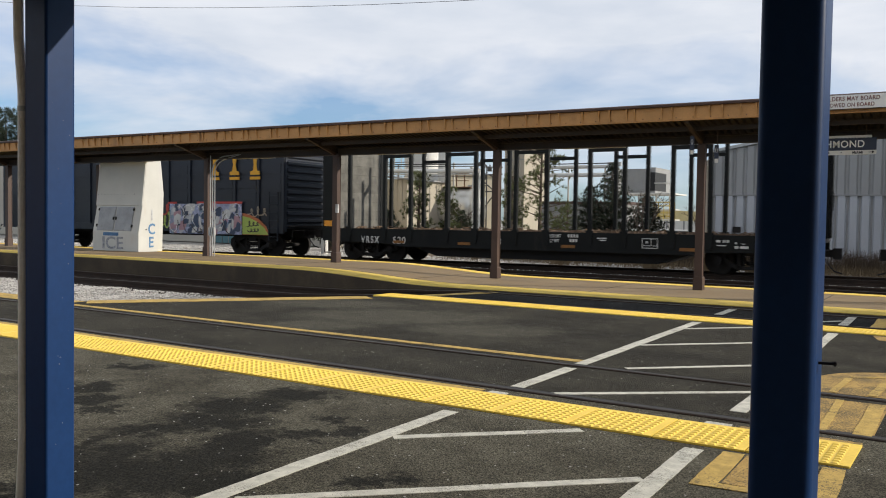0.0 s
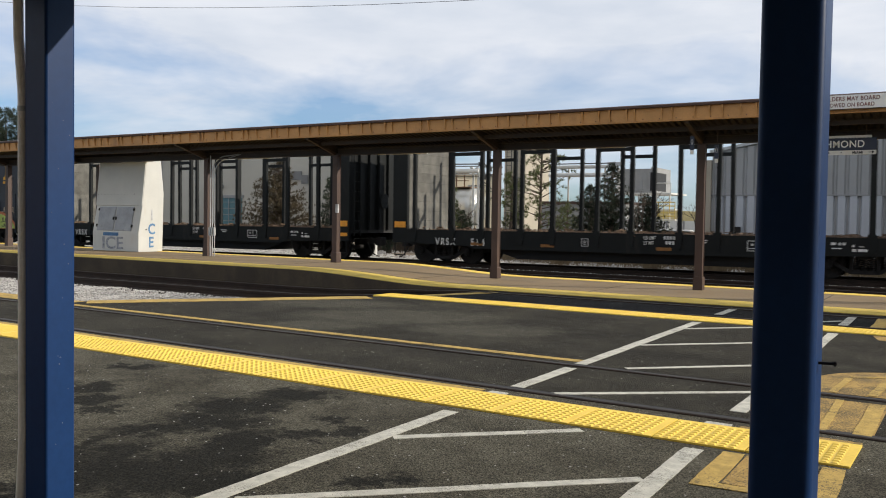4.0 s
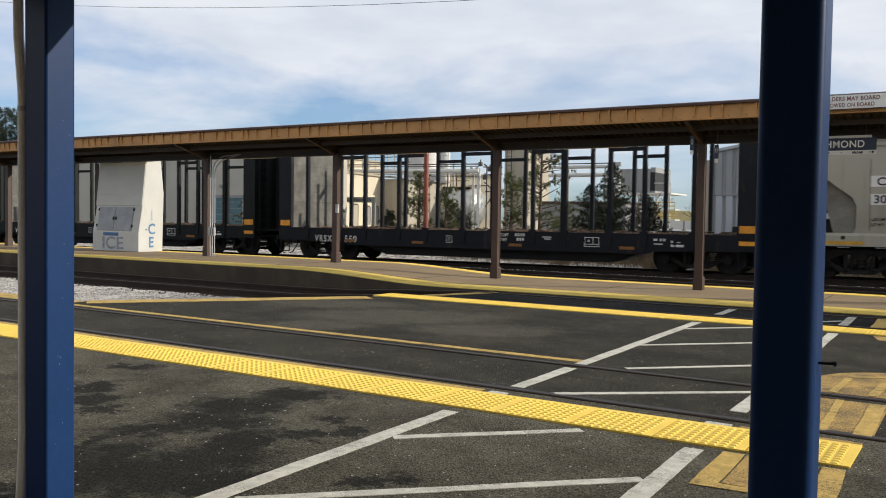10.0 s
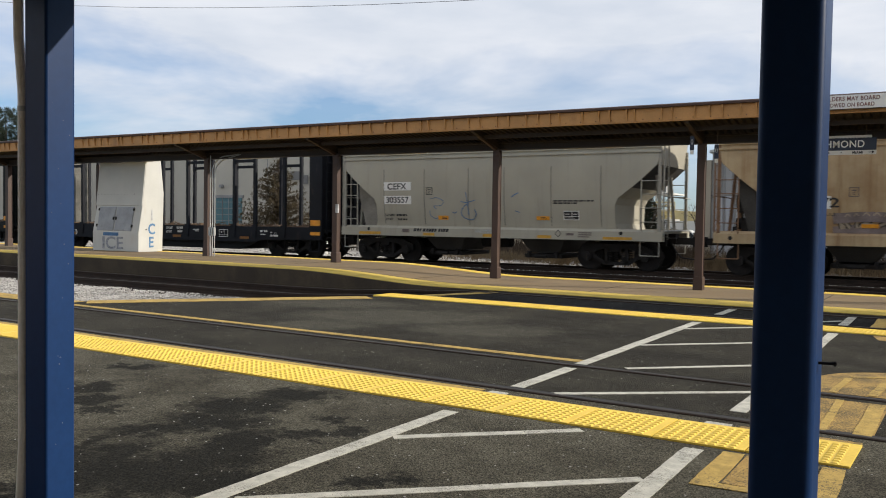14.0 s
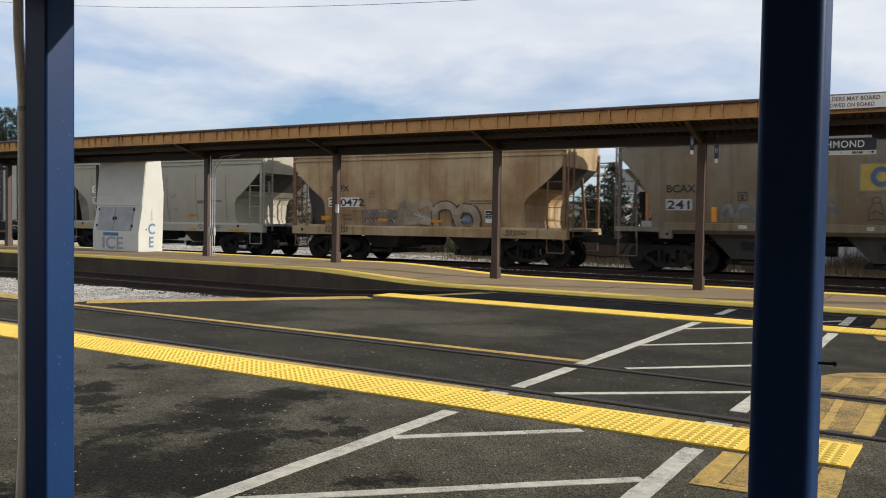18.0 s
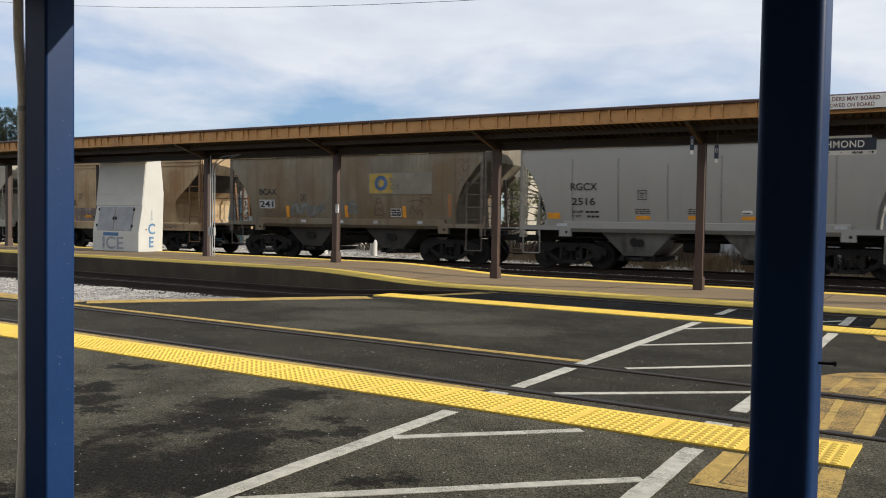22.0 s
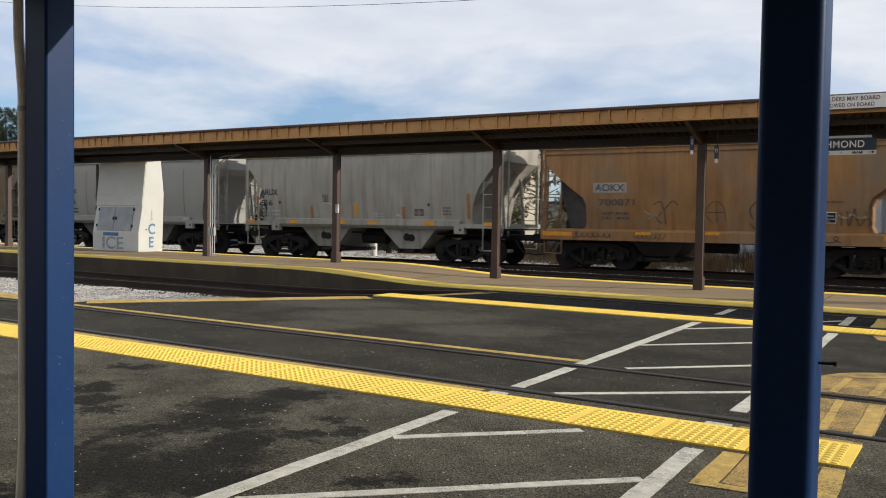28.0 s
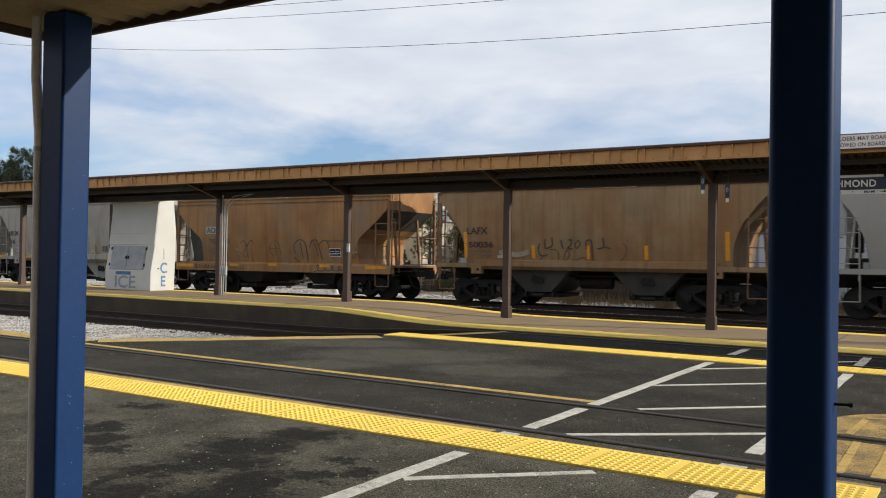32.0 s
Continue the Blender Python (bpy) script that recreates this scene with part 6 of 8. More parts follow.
h2 = hopper(51.556, 5.34, H_TAN, "round", "tan covered hopper car streaked with rust and graffiti", (-3.6, -1.3, 1.05, 3.1), None, None, M_RUST_LADDER)
mark(h2, "CEFX", -3.57, -2.77, 2.40, 2.61, M_TEXTDARK)
plate(h2, -3.68, -2.35, 1.86, 2.19, M_SIGNWHITE, "white stencil patch")
mark(h2, "300472", -3.64, -2.15, 1.89, 2.15, M_TEXTDARK)
load_lines(h2, -3.55, 1.40, M_TEXTBROWN, 13)
square_mark(h2, -1.93, 2.17, M_TEXTBROWN)
notice_board(h2, 2.50, 1.37, 0.49, 0.41, 0.12)
words(h2, 1.98, 3.07, 2.05, 2.09, M_TEXTBROWN, 15)
words(h2, 1.98, 3.0, 1.97, 2.01, M_TEXTBROWN, 16)
for a, b, c, d in ((-4.04, -3.62, 1.39, 1.55), (-1.63, -1.22, 1.37, 1.47), (0.51, 0.94, 1.36, 1.44)):
    plate(h2, a, b, c, d, M_ORANGE, "orange reflector strip", "reflector", 0.030)
M_HAZE = mat("spray_haze", (0.175, 0.135, 0.125), 0.7, var=0.35, scale=3)
M_GHOST = mat("spray_ghost", (0.30, 0.255, 0.19), 0.7, var=0.4, scale=3, stain=(0.20, 0.15, 0.10), amount=0.5)
M_TANFILL = mat("spray_tan", (0.33, 0.27, 0.20), 0.7, var=0.35, scale=3, stain=(0.24, 0.16, 0.09), amount=0.45)
for p in (((-2.3, 1.66), (-1.5, 1.72), (-0.8, 1.68)), ((-2.3, 1.36), (-1.5, 1.42), (-0.75, 1.38))):
    stroke(h2, p, 0.38, M_HAZE, 0.008, "spray_haze", "faded lilac spray haze")
stroke(h2, ((-2.05, 1.60), (-1.95, 1.72), (-1.85, 1.62), (-1.75, 1.74), (-1.65, 1.64), (-1.52, 1.76), (-1.40, 1.66), (-1.28, 1.76), (-1.15, 1.66), (-1.05, 1.74)), 0.03, M_SCRAWL_PALE, 0.012)
for p in (((-2.11, 1.50), (-2.05, 1.14), (-2.0, 1.50), (-1.76, 1.14), (-1.73, 1.54)), ((-1.38, 1.47), (-1.58, 1.48), (-1.68, 1.28), (-1.56, 1.10), (-1.36, 1.14), (-1.36, 1.28)),
          ((-1.08, 1.50), (-1.24, 1.40), (-1.20, 1.15), (-1.02, 1.12), (-0.92, 1.30), (-1.06, 1.50))):
    fat(h2, p, 0.07, M_TANFILL, M_SCRAWL, 0.03)
for p, w in ((((-0.78, 1.12), (-0.70, 1.7), (-0.45, 1.98), (-0.2, 1.7), (-0.15, 1.2)), 0.26), (((-0.55, 1.5), (0.05, 1.55), (0.5, 1.5)), 0.5), (((0.05, 1.9), (0.45, 1.95), (0.5, 1.2)), 0.22)):
    stroke(h2, p, w, M_GHOST, 0.009, "graffiti_ghost", "faded pale graffiti letter")
stroke(h2, ((-0.82, 1.95), (-0.5, 2.02), (-0.1, 1.98), (0.3, 2.02)), 0.035, M_SCRAWL_PALE, 0.012)
for k in range(7):
    a = 0.9 * k
    stroke(h2, ((0.04, 1.56), (0.04 + 0.09 * math.cos(a), 1.56 + 0.09 * math.sin(a)), (0.04 + 0.2 * math.cos(a), 1.56 + 0.2 * math.sin(a))), 0.035, M_TEXTGREY, 0.016, "pale_splash", "pale paint splash")
fat(h2, ((0.68, 1.10), (0.67, 1.70), (0.88, 1.90), (1.22, 1.90), (1.40, 1.70), (1.40, 1.10)), 0.24, M_TANFILL, M_SCRAWL, 0.045)
fat(h2, ((1.70, 1.84), (2.06, 1.78), (2.20, 1.48), (2.06, 1.16), (1.72, 1.10), (1.52, 1.30), (1.50, 1.62), (1.70, 1.84)), 0.26, M_TANFILL, M_SCRAWL, 0.06, 0.018)
stroke(h2, ((1.66, 1.42), (1.80, 1.50), (1.94, 1.44)), 0.20, M_SCRAWL_BLUE, 0.028, "graffiti_core", "dark blue letter core")
stroke(h2, ((1.50, 1.42), (1.68, 1.46), (1.84, 1.52)), 0.05, M_SCRAWL_PALE, 0.034)
scrawl(h2, -3.8, 0.98, 1.0, 0.26, 9, 35, M_SCRAWL, -1.552, 0.028)
scrawl(h2, 3.24, 1.0, 0.75, 0.15, 6, 36, M_SCRAWL, -1.552, 0.022)
scrawl(h2, 4.05, 1.0, 0.55, 0.10, 4, 39, M_SCRAWL_PALE, -1.552, 0.02)
scrawl(h2, -2.7, 1.66, 0.5, 0.12, 5, 38, M_SCRAWL, -1.512, 0.012)
part("sill_hole", Geo().tube((-4.85, -1.54, 1.05), (-4.85, -1.552, 1.05), 0.055, 12), M_BLACK, h2)

h3 = hopper(63.779, 5.48, H_DIRTY, "angled", "grimy brown-grey covered hopper car with a faded yellow logo panel", (), None, M_GRIME_SHADE)
mark(h3, "BCAX", -3.93, -3.11, 2.30, 2.52, M_TEXTDARK)
plate(h3, -3.95, -3.22, 1.80, 2.12, M_TEXTGREY, "pale stencil patch")
mark(h3, "241", -3.92, -3.28, 1.84, 2.08, M_TEXTDARK)
load_lines(h3, -3.75, 1.52, M_TEXTBROWN, 23)
square_mark(h3, -1.98, 2.06, M_TEXTDARK, "1")
plate(h3, 0.97, 3.52, 2.30, 3.03, mat("faded_panel", (0.20, 0.185, 0.145), 0.7, var=0.2, scale=2), "faded cream logo panel")
plate(h3, 1.02, 1.95, 2.33, 3.00, mat("faded_yellow", (0.38, 0.27, 0.06), 0.7, var=0.3, scale=3, stain=(0.22, 0.18, 0.11), amount=0.5), "faded yellow patch", "painted_panel", 0.009)
for a, b, c, d in ((0.97, 3.52, 2.30, 2.32), (0.97, 3.52, 3.01, 3.03), (0.97, 0.99, 2.30, 3.03), (3.50, 3.52, 2.30, 3.03), (2.42, 2.44, 2.30, 3.03)):
    plate(h3, a, b, c, d, M_FAINT, "", "panel_border", 0.012)


def logo_ring(car, x, z, r, w, material):
    pts = [Vector((x + (r - w / 2) * math.cos(6.28318 * i / 28), -1.566, z + (r - w / 2) * math.sin(6.28318 * i / 28))) for i in range(28)]
    part("logo_ring", ribbon(pts, w, True), material, car, "worn blue ring")


logo_ring(h3, 1.50, 2.67, 0.26, 0.13, mat("logo_blue", (0.05, 0.11, 0.22), 0.7, var=0.4, scale=5, stain=(0.16, 0.16, 0.13), amount=0.4))
M_FADED = mat("faded_letter", (0.13, 0.115, 0.09), 0.7)
mark(h3, "b", 1.88, 1.99, 2.68, 2.88, M_FADED)
mark(h3, "C E", 1.88, 2.24, 2.46, 2.62, M_FADED)
for a, b, c, d, m in ((-2.69, -2.55, 1.48, 1.90, M_ORANGE), (-0.06, 0.08, 1.50, 1.91, M_ORANGE), (2.34, 2.47, 1.50, 1.90, M_ORANGE), (4.10, 4.22, 1.55, 2.28, M_OLDORANGE), (-4.54, -4.44, 1.50, 2.28, M_OLDORANGE)):
    plate(h3, a, b, c, d, m, "upright orange reflector", "reflector")
notice_board(h3, 1.86, 1.53, 0.42, 0.28)
for p in (((-2.42, 1.55), (-2.34, 1.86), (-2.18, 1.92), (-2.14, 1.62)), ((-2.02, 1.60), (-1.9, 1.90), (-1.70, 1.88), (-1.72, 1.62)), ((-1.56, 1.92), (-1.60, 1.62), (-1.40, 1.66), (-1.36, 1.90)), ((-1.24, 1.62), (-1.10, 1.92), (-0.98, 1.66)),
          ((-0.42, 1.60), (-0.38, 1.95), (-0.2, 1.98), (-0.18, 1.66)), ((0.18, 1.62), (0.16, 1.92), (0.36, 1.95), (0.40, 1.62))):
    fat(h3, p, 0.13, M_FAINT, M_FAINTLINE, 0.03, 0.008)
for p in (((1.22, 1.55), (1.24, 1.85), (1.34, 2.0), (1.50, 1.98), (1.56, 1.75), (1.60, 1.55)), ((1.30, 2.02), (1.32, 2.14), (1.46, 2.14), (1.48, 2.02)), ((1.26, 1.74), (1.40, 1.80), (1.54, 1.72)), ((1.22, 1.56), (1.42, 1.60), (1.60, 1.55)),
          ((2.62, 1.62), (2.72, 1.92), (2.86, 1.70), (2.95, 1.95)), ((2.6, 2.05), (2.95, 2.1), (3.2, 2.02)), ((3.05, 1.95), (3.15, 2.14), (3.38, 2.14), (3.50, 1.95)), ((2.9, 1.6), (3.0, 1.78), (3.15, 1.6))):
    stroke(h3, p, 0.022, M_SCRAWL, 0.012)
for p in (((4.45, 3.3), (4.6, 3.42), (4.75, 3.3), (4.9, 3.44)), ((4.5, 3.05), (4.62, 3.2), (4.72, 3.02), (4.9, 3.18)), ((4.3, 2.9), (4.45, 3.0), (4.6, 2.88)), ((4.5, 2.62), (4.62, 2.76), (4.8, 2.7))):
    stroke(h3, p, 0.016, M_SCRAWL, 0.012)
for x, w in ((-1.95, 0.22), (-0.2, 0.12), (2.95, 0.2), (1.2, 0.16)):
    part("sill_patch", Geo().box(x, x + w, -1.556, -1.551, 1.30, 1.40), M_TEXTGREY, h3, "pale scuffed patch on the sill")

h4 = hopper(75.835, 5.42, H_LIGHT, "narrow", "clean light grey covered hopper car with black lettering", (-3.67, -2.25, -0.80, 0.68, 2.12, 3.56), M_SEAM_GREY, M_BAYGREY, M_CREAM_LADDER)
mark(h4, "RGCX", -3.72, -2.88, 2.38, 2.60, M_TEXTDARK)
mark(h4, "2516", -3.68, -2.95, 1.94, 2.16, M_TEXTDARK)
load_lines(h4, -3.68, 1.57, M_TEXTDARK, 33)
square_mark(h4, -1.66, 2.10, M_TEXTDARK, "C", 0.26)
for a, b, c, d in ((-4.47, -4.07, 1.53, 1.71), (-1.72, -1.30, 1.53, 1.64), (-0.23, 0.20, 1.54, 1.65), (1.23, 1.66, 1.54, 1.64)):
    plate(h4, a, b, c, d, M_ORANGE, "orange reflector strip", "reflector")
for a in (-1.74, -0.22):
    for k in range(3):
        words(h4, a, a + 0.44, 1.70 + 0.055 * k, 1.725 + 0.055 * k, M_TEXTDARK, 40 + k)
plate(h4, 1.24, 1.50, 1.70, 1.80, M_SIGNWHITE, "small white label", "label_plate")
print_rows(h4, 1.26, 1.71, [(0, 0, 0.2, 0.03)], M_TEXTDARK)
part("sill_tag", Geo().box(-4.15, -3.80, -1.556, -1.551, 1.30, 1.40).box(3.55, 3.85, -1.556, -1.551, 1.33, 1.42), M_TEXTGREY, h4, "small dark plate on the sill")

M_NAVYTEXT = mat("letter_navy", (0.02, 0.024, 0.05), 0.6)
h5 = hopper(87.971, 5.38, H_PALE, "angled", "pale grey covered hopper car with dark streaks", (-3.4, -1.0, 0.5, 3.2), None, H_PALE, M_CREAM_LADDER)
mark(h5, "ARUX", -4.57, -3.75, 2.28, 2.50, M_NAVYTEXT)
mark(h5, "516", -4.54, -4.03, 1.90, 2.11, M_NAVYTEXT)
load_lines(h5, -4.52, 1.54, M_TEXTGREY, 53)
square_mark(h5, -1.69, 2.04, M_NAVYTEXT, "1")
for a, b, c, d, m in ((-4.78, -4.66, 1.45, 2.28, M_OLDORANGE), (-2.27, -2.15, 1.45, 1.89, M_OLDORANGE), (-0.33, -0.20, 1.55, 2.01, M_ORANGE), (1.62, 1.75, 1.46, 1.88, M_OLDORANGE), (4.10, 4.22, 1.48, 2.30, M_OLDORANGE)):
    plate(h5, a, b, c, d, m, "upright orange reflector", "reflector")
for a, b in ((-5.2, -4.85), (-1.07, -0.66), (0.26, 0.67), (2.46, 2.90), (4.75, 5.1), (-3.2, -2.85)):
    part("reflector", Geo().box(a, b, -1.556, -1.551, 1.27, 1.39), M_ORANGE, h5, "orange reflector on the sill")
plate(h5, 2.10, 2.47, 1.57, 1.81, M_TEXTBROWN, "dark notice panel", "notice_field")
print_rows(h5, 2.1, 1.58, [(0.17, 0.0, 0.02, 0.22), (0.03, 0.06, 0.3, 0.012), (0.03, 0.12, 0.3, 0.012)], M_TEXTGREY)
for k in range(3):
    words(h5, -1.2, -0.8, 1.62 + 0.07 * k, 1.645 + 0.07 * k, M_OLDORANGE, 56 + k)
    words(h5, 0.4, 0.85, 1.52 + 0.06 * k, 1.545 + 0.06 * k, M_TEXTGREY, 60 + k)
    words(h5, 3.2, 3.5, 1.62 + 0.1 * k, 1.66 + 0.1 * k, M_TEXTBROWN, 66 + k)
for x, z in ((-3.72, 2.02), (2.62, 1.94)):
    plate(h5, x, x + 0.09, z - 0.05, z + 0.05, M_SCRAWL, "small dark spot", "paint_spot")
for p, w in ((((1.35, 1.56), (1.45, 1.60), (1.60, 1.52)), 0.06), (((-1.85, 1.90), (-1.6, 2.0), (-1.3, 1.95)), 0.03)):
    stroke(h5, p, w, M_TEXTGREY, 0.012)

h6 = hopper(99.871, 5.25, H_RUST, "round", "rust-orange covered hopper car with black tags", (-2.6, 0.4, 2.9), None, None, M_RUST_LADDER)
plate(h6, -3.55, -2.53, 2.31, 2.60, mat("patch_grey", (0.34, 0.33, 0.31), 0.7, var=0.2), "pale grey mark patch")
M_WORNLETTER = mat("letter_worn", (0.09, 0.085, 0.085), 0.7, var=0.4, scale=8)
mark(h6, "AOKX", -3.50, -2.60, 2.35, 2.56, M_WORNLETTER)
mark(h6, "700871", -3.38, -2.30, 1.93, 2.12, M_WORNLETTER)
load_lines(h6, -3.30, 1.53, M_WORNLETTER, 63)
notice_board(h6, 2.53, 1.48, 0.51, 0.30)
words(h6, 2.5, 3.2, 2.02, 2.06, M_WORNLETTER, 64)
for a, b, c, d in ((-5.14, -4.20, 1.02, 1.14), (-2.24, -1.80, 1.08, 1.17), (-0.29, 0.12, 1.12, 1.20), (2.13, 2.59, 1.10, 1.20), (4.15, 4.62, 1.06, 1.19), (4.64, 5.04, 1.08, 1.17)):
    panel(h6, a, b, c, d, M_ORANGE, -1.549, "orange reflector strip", "reflector")
for p, w in ((((0.96, 1.57), (0.90, 1.82), (1.05, 2.03), (1.27, 2.08), (1.45, 1.91), (1.52, 1.35)), 0.035), (((1.22, 2.0), (1.26, 1.7), (1.30, 1.4)), 0.03), (((1.64, 1.79), (1.72, 2.0), (1.9, 2.08), (2.03, 1.96), (2.19, 1.35)), 0.04),
             (((1.84, 2.0), (1.95, 1.75), (2.02, 1.45)), 0.03), (((2.03, 1.86), (2.26, 2.05), (2.47, 2.0), (2.57, 1.63)), 0.04), (((0.90, 1.45), (0.98, 1.35), (1.1, 1.28)), 0.03),
             (((3.15, 1.78), (3.16, 1.42)), 0.025), (((3.29, 1.80), (3.33, 1.42), (3.46, 1.87)), 0.025), (((3.46, 1.87), (3.57, 1.43), (3.70, 1.6)), 0.025), (((3.70, 1.80), (3.80, 1.6), (3.84, 1.43)), 0.025),
             (((-0.1, 1.45), (-0.3, 1.75), (-0.05, 2.05), (0.2, 1.9), (0.25, 1.5)), 0.02), (((-0.3, 1.75), (0.2, 1.75)), 0.02), (((0.0, 2.0), (0.02, 1.45)), 0.02),
             (((-1.75, 1.95), (-1.55, 2.05), (-1.45, 1.8), (-1.4, 1.4)), 0.03), (((-1.45, 1.8), (-1.2, 2.06), (-1.05, 1.95)), 0.03), (((-1.5, 1.75), (-1.65, 1.55), (-1.5, 1.42)), 0.025)):
    stroke(h6, p, w, M_SCRAWL, 0.012)
for p in (((3.1, 1.7), (3.25, 1.62), (3.4, 1.72), (3.6, 1.62), (3.8, 1.7)), ((-2.0, 1.78), (-1.9, 1.70), (-1.78, 1.66)), ((-1.9, 1.55), (-1.7, 1.66), (-1.6, 1.6))):
    stroke(h6, p, 0.05, M_SCRAWL_PALE, 0.011)
scrawl(h6, 1.9, 0.95, 1.3, 0.22, 4, 61, M_SCRAWL, -1.552, 0.03)
scrawl(h6, -4.15, 0.95, 1.2, 0.20, 7, 63, M_SCRAWL, -1.552, 0.026)
scrawl(h6, -2.3, 0.98, 0.9, 0.14, 7, 66, M_SCRAWL, -1.552, 0.016)

h7 = hopper(112.171, 5.3, H_RUST2, "angled", "rusty brown covered hopper car with black tags", (-3.3, -1.9, 0.35, 1.9), None, M_GRIME_SHADE, M_RUST_LADDER)
mark(h7, "LAFX", -4.12, -3.37, 2.26, 2.48, M_TEXTDARK)
mark(h7, "50036", -4.07, -3.18, 1.83, 2.02, M_TEXTDARK)
load_lines(h7, -4.07, 1.54, M_TEXTBROWN, 73)
square_mark(h7, -2.67, 2.03, M_TEXTBROWN, "1")
for a, b, c, d in ((-4.24, -4.12, 1.50, 2.34), (-1.85, -1.74, 1.50, 1.92), (-0.04, 0.05, 1.49, 1.90), (1.72, 1.83, 1.50, 1.91), (4.0, 4.12, 1.5, 2.3)):
    plate(h7, a, b, c, d, M_ORANGE, "upright orange reflector", "reflector")
plate(h7, -3.05, -2.80, 1.50, 1.60, M_TEXTGREY, "small worn label", "label_plate")
for p, w in ((((-1.57, 1.97), (-1.62, 1.75), (-1.52, 1.59), (-1.30, 1.62)), 0.04), (((-1.45, 1.60), (-1.60, 1.40), (-1.42, 1.26), (-1.09, 1.28), (-0.96, 1.50), (-1.0, 1.75), (-1.25, 1.78)), 0.025),
             (((-1.39, 2.10), (-1.39, 1.84), (-1.26, 1.84), (-1.15, 1.92), (-1.16, 2.16)), 0.05), (((-0.86, 2.08), (-0.84, 1.95), (-0.80, 1.80)), 0.05), (((-0.62, 2.06), (-0.53, 2.08), (-0.56, 1.9), (-0.66, 1.82), (-0.50, 1.80)), 0.05),
             (((-0.29, 2.08), (-0.40, 1.96), (-0.36, 1.82), (-0.24, 1.95), (-0.30, 2.06)), 0.04), (((-0.05, 1.8), (-0.05, 2.03), (0.11, 2.04), (0.14, 1.6), (0.18, 1.36)), 0.045), (((-0.80, 1.45), (-0.70, 1.76), (-0.60, 1.62), (-0.76, 1.38), (-0.44, 1.48)), 0.03),
             (((0.30, 1.80), (0.50, 1.88), (0.46, 2.13)), 0.05), (((0.48, 1.88), (0.70, 1.82)), 0.04), (((0.2, 1.36), (0.6, 1.30), (1.0, 1.45), (1.2, 1.75), (1.1, 1.98)), 0.02), (((-0.4, 1.45), (-0.15, 1.55), (0.0, 1.40)), 0.025)):
    stroke(h7, p, w, M_SCRAWL, 0.012)
stroke(h7, ((-3.0, 1.66), (-2.7, 1.72), (-2.4, 1.62), (-1.95, 1.72)), 0.18, M_GHOST, 0.008, "graffiti_ghost", "faded pale graffiti smear")
h8 = hopper(124.22, 5.4, H_LIGHT, "narrow", "light grey covered hopper car", (-3.67, -2.25, -0.80, 0.68, 2.12, 3.56), M_SEAM_GREY, M_BAYGREY, M_CREAM_LADDER)
mark(h8, "RGCX", -3.72, -2.88, 2.38, 2.60, M_TEXTDARK)

# ---- beyond the tracks ----
M_STUCCO = mat("cream_wall", (0.43, 0.40, 0.34), 0.85, var=0.10, scale=0.4, bump=0.1, stain=(0.38, 0.35, 0.30), amount=0.33, streak=4)
M_STUCCO2 = mat("pale_wall", (0.58, 0.51, 0.38), 0.85, var=0.10, scale=0.4, bump=0.1)
M_BEIGE = mat("beige_panel_wall", (0.36, 0.32, 0.25), 0.8, var=0.10, scale=0.5, bump=0.05)
M_METALWALL = mat("ribbed_wall", (0.31, 0.31, 0.305), 0.5, 0.15, var=0.10, scale=0.5, bump=0.05, stain=(0.23, 0.22, 0.20), amount=0.36, streak=6)
M_METALWALL2 = mat("ribbed_wall_low", (0.42, 0.435, 0.46), 0.5, 0.15, var=0.10, scale=0.5, bump=0.05, stain=(0.31, 0.30, 0.28), amount=0.33, streak=6)
M_GREYWALL = mat("grey_cladding", (0.25, 0.25, 0.245), 0.7, var=0.12, scale=0.8)
M_TEAL = mat("teal_door", (0.07, 0.16, 0.18), 0.5, var=0.15)
M_TANK = mat("tank_steel", (0.55, 0.54, 0.50), 0.35, 0.7, var=0.12, scale=0.8, bump=0.03)
M_TANKWHITE = mat("tank_white", (0.58, 0.57, 0.53), 0.5, var=0.08, scale=0.6)
M_PIPE = mat("insulated_pipe", (0.42, 0.40, 0.36), 0.5, 0.3, var=0.2, scale=2)
M_EARTH = mat("dry_verge", (0.115, 0.085, 0.052), 0.95, var=0.5, scale=0.8, bump=0.8, grain=12, stain=(0.07, 0.055, 0.035), amount=0.5)
M_STRAW = mat("dry_grass", (0.17, 0.125, 0.070), 0.9, var=0.4, scale=3)
M_BRUSH = mat("brown_brush", (0.075, 0.052, 0.033), 0.9, var=0.4, scale=3)
M_PINE = mat("pine_needles", (0.11, 0.125, 0.040), 0.8, var=0.5, scale=1.6)
M_CEDAR = mat("cedar_foliage", (0.085, 0.062, 0.028), 0.85, var=0.5, scale=1.6)
M_EVERGREEN = mat("dark_evergreen", (0.030, 0.042, 0.020), 0.85, var=0.5, scale=1.6)
M_BARK = mat("bark", (0.10, 0.075, 0.055), 0.9, var=0.35, scale=5, bump=0.5)
M_GLASS = mat("dark_glass", (0.03, 0.035, 0.04), 0.1, var=0.05)
M_YELLOWWALL = mat("yellow_wall", (0.55, 0.45, 0.22), 0.8, var=0.1)
M_VENT = mat("vent_grey", (0.17, 0.165, 0.16), 0.7, var=0.1)
M_CREAMTRIM = mat("cream_trim", (0.34, 0.30, 0.22), 0.8, var=0.15)
M_SIGNGREY = mat("sign_grey", (0.17, 0.18, 0.16), 0.6, var=0.1)
M_RUSTFRAME = mat("rusty_frame", (0.16, 0.09, 0.05), 0.8, var=0.3, scale=3)
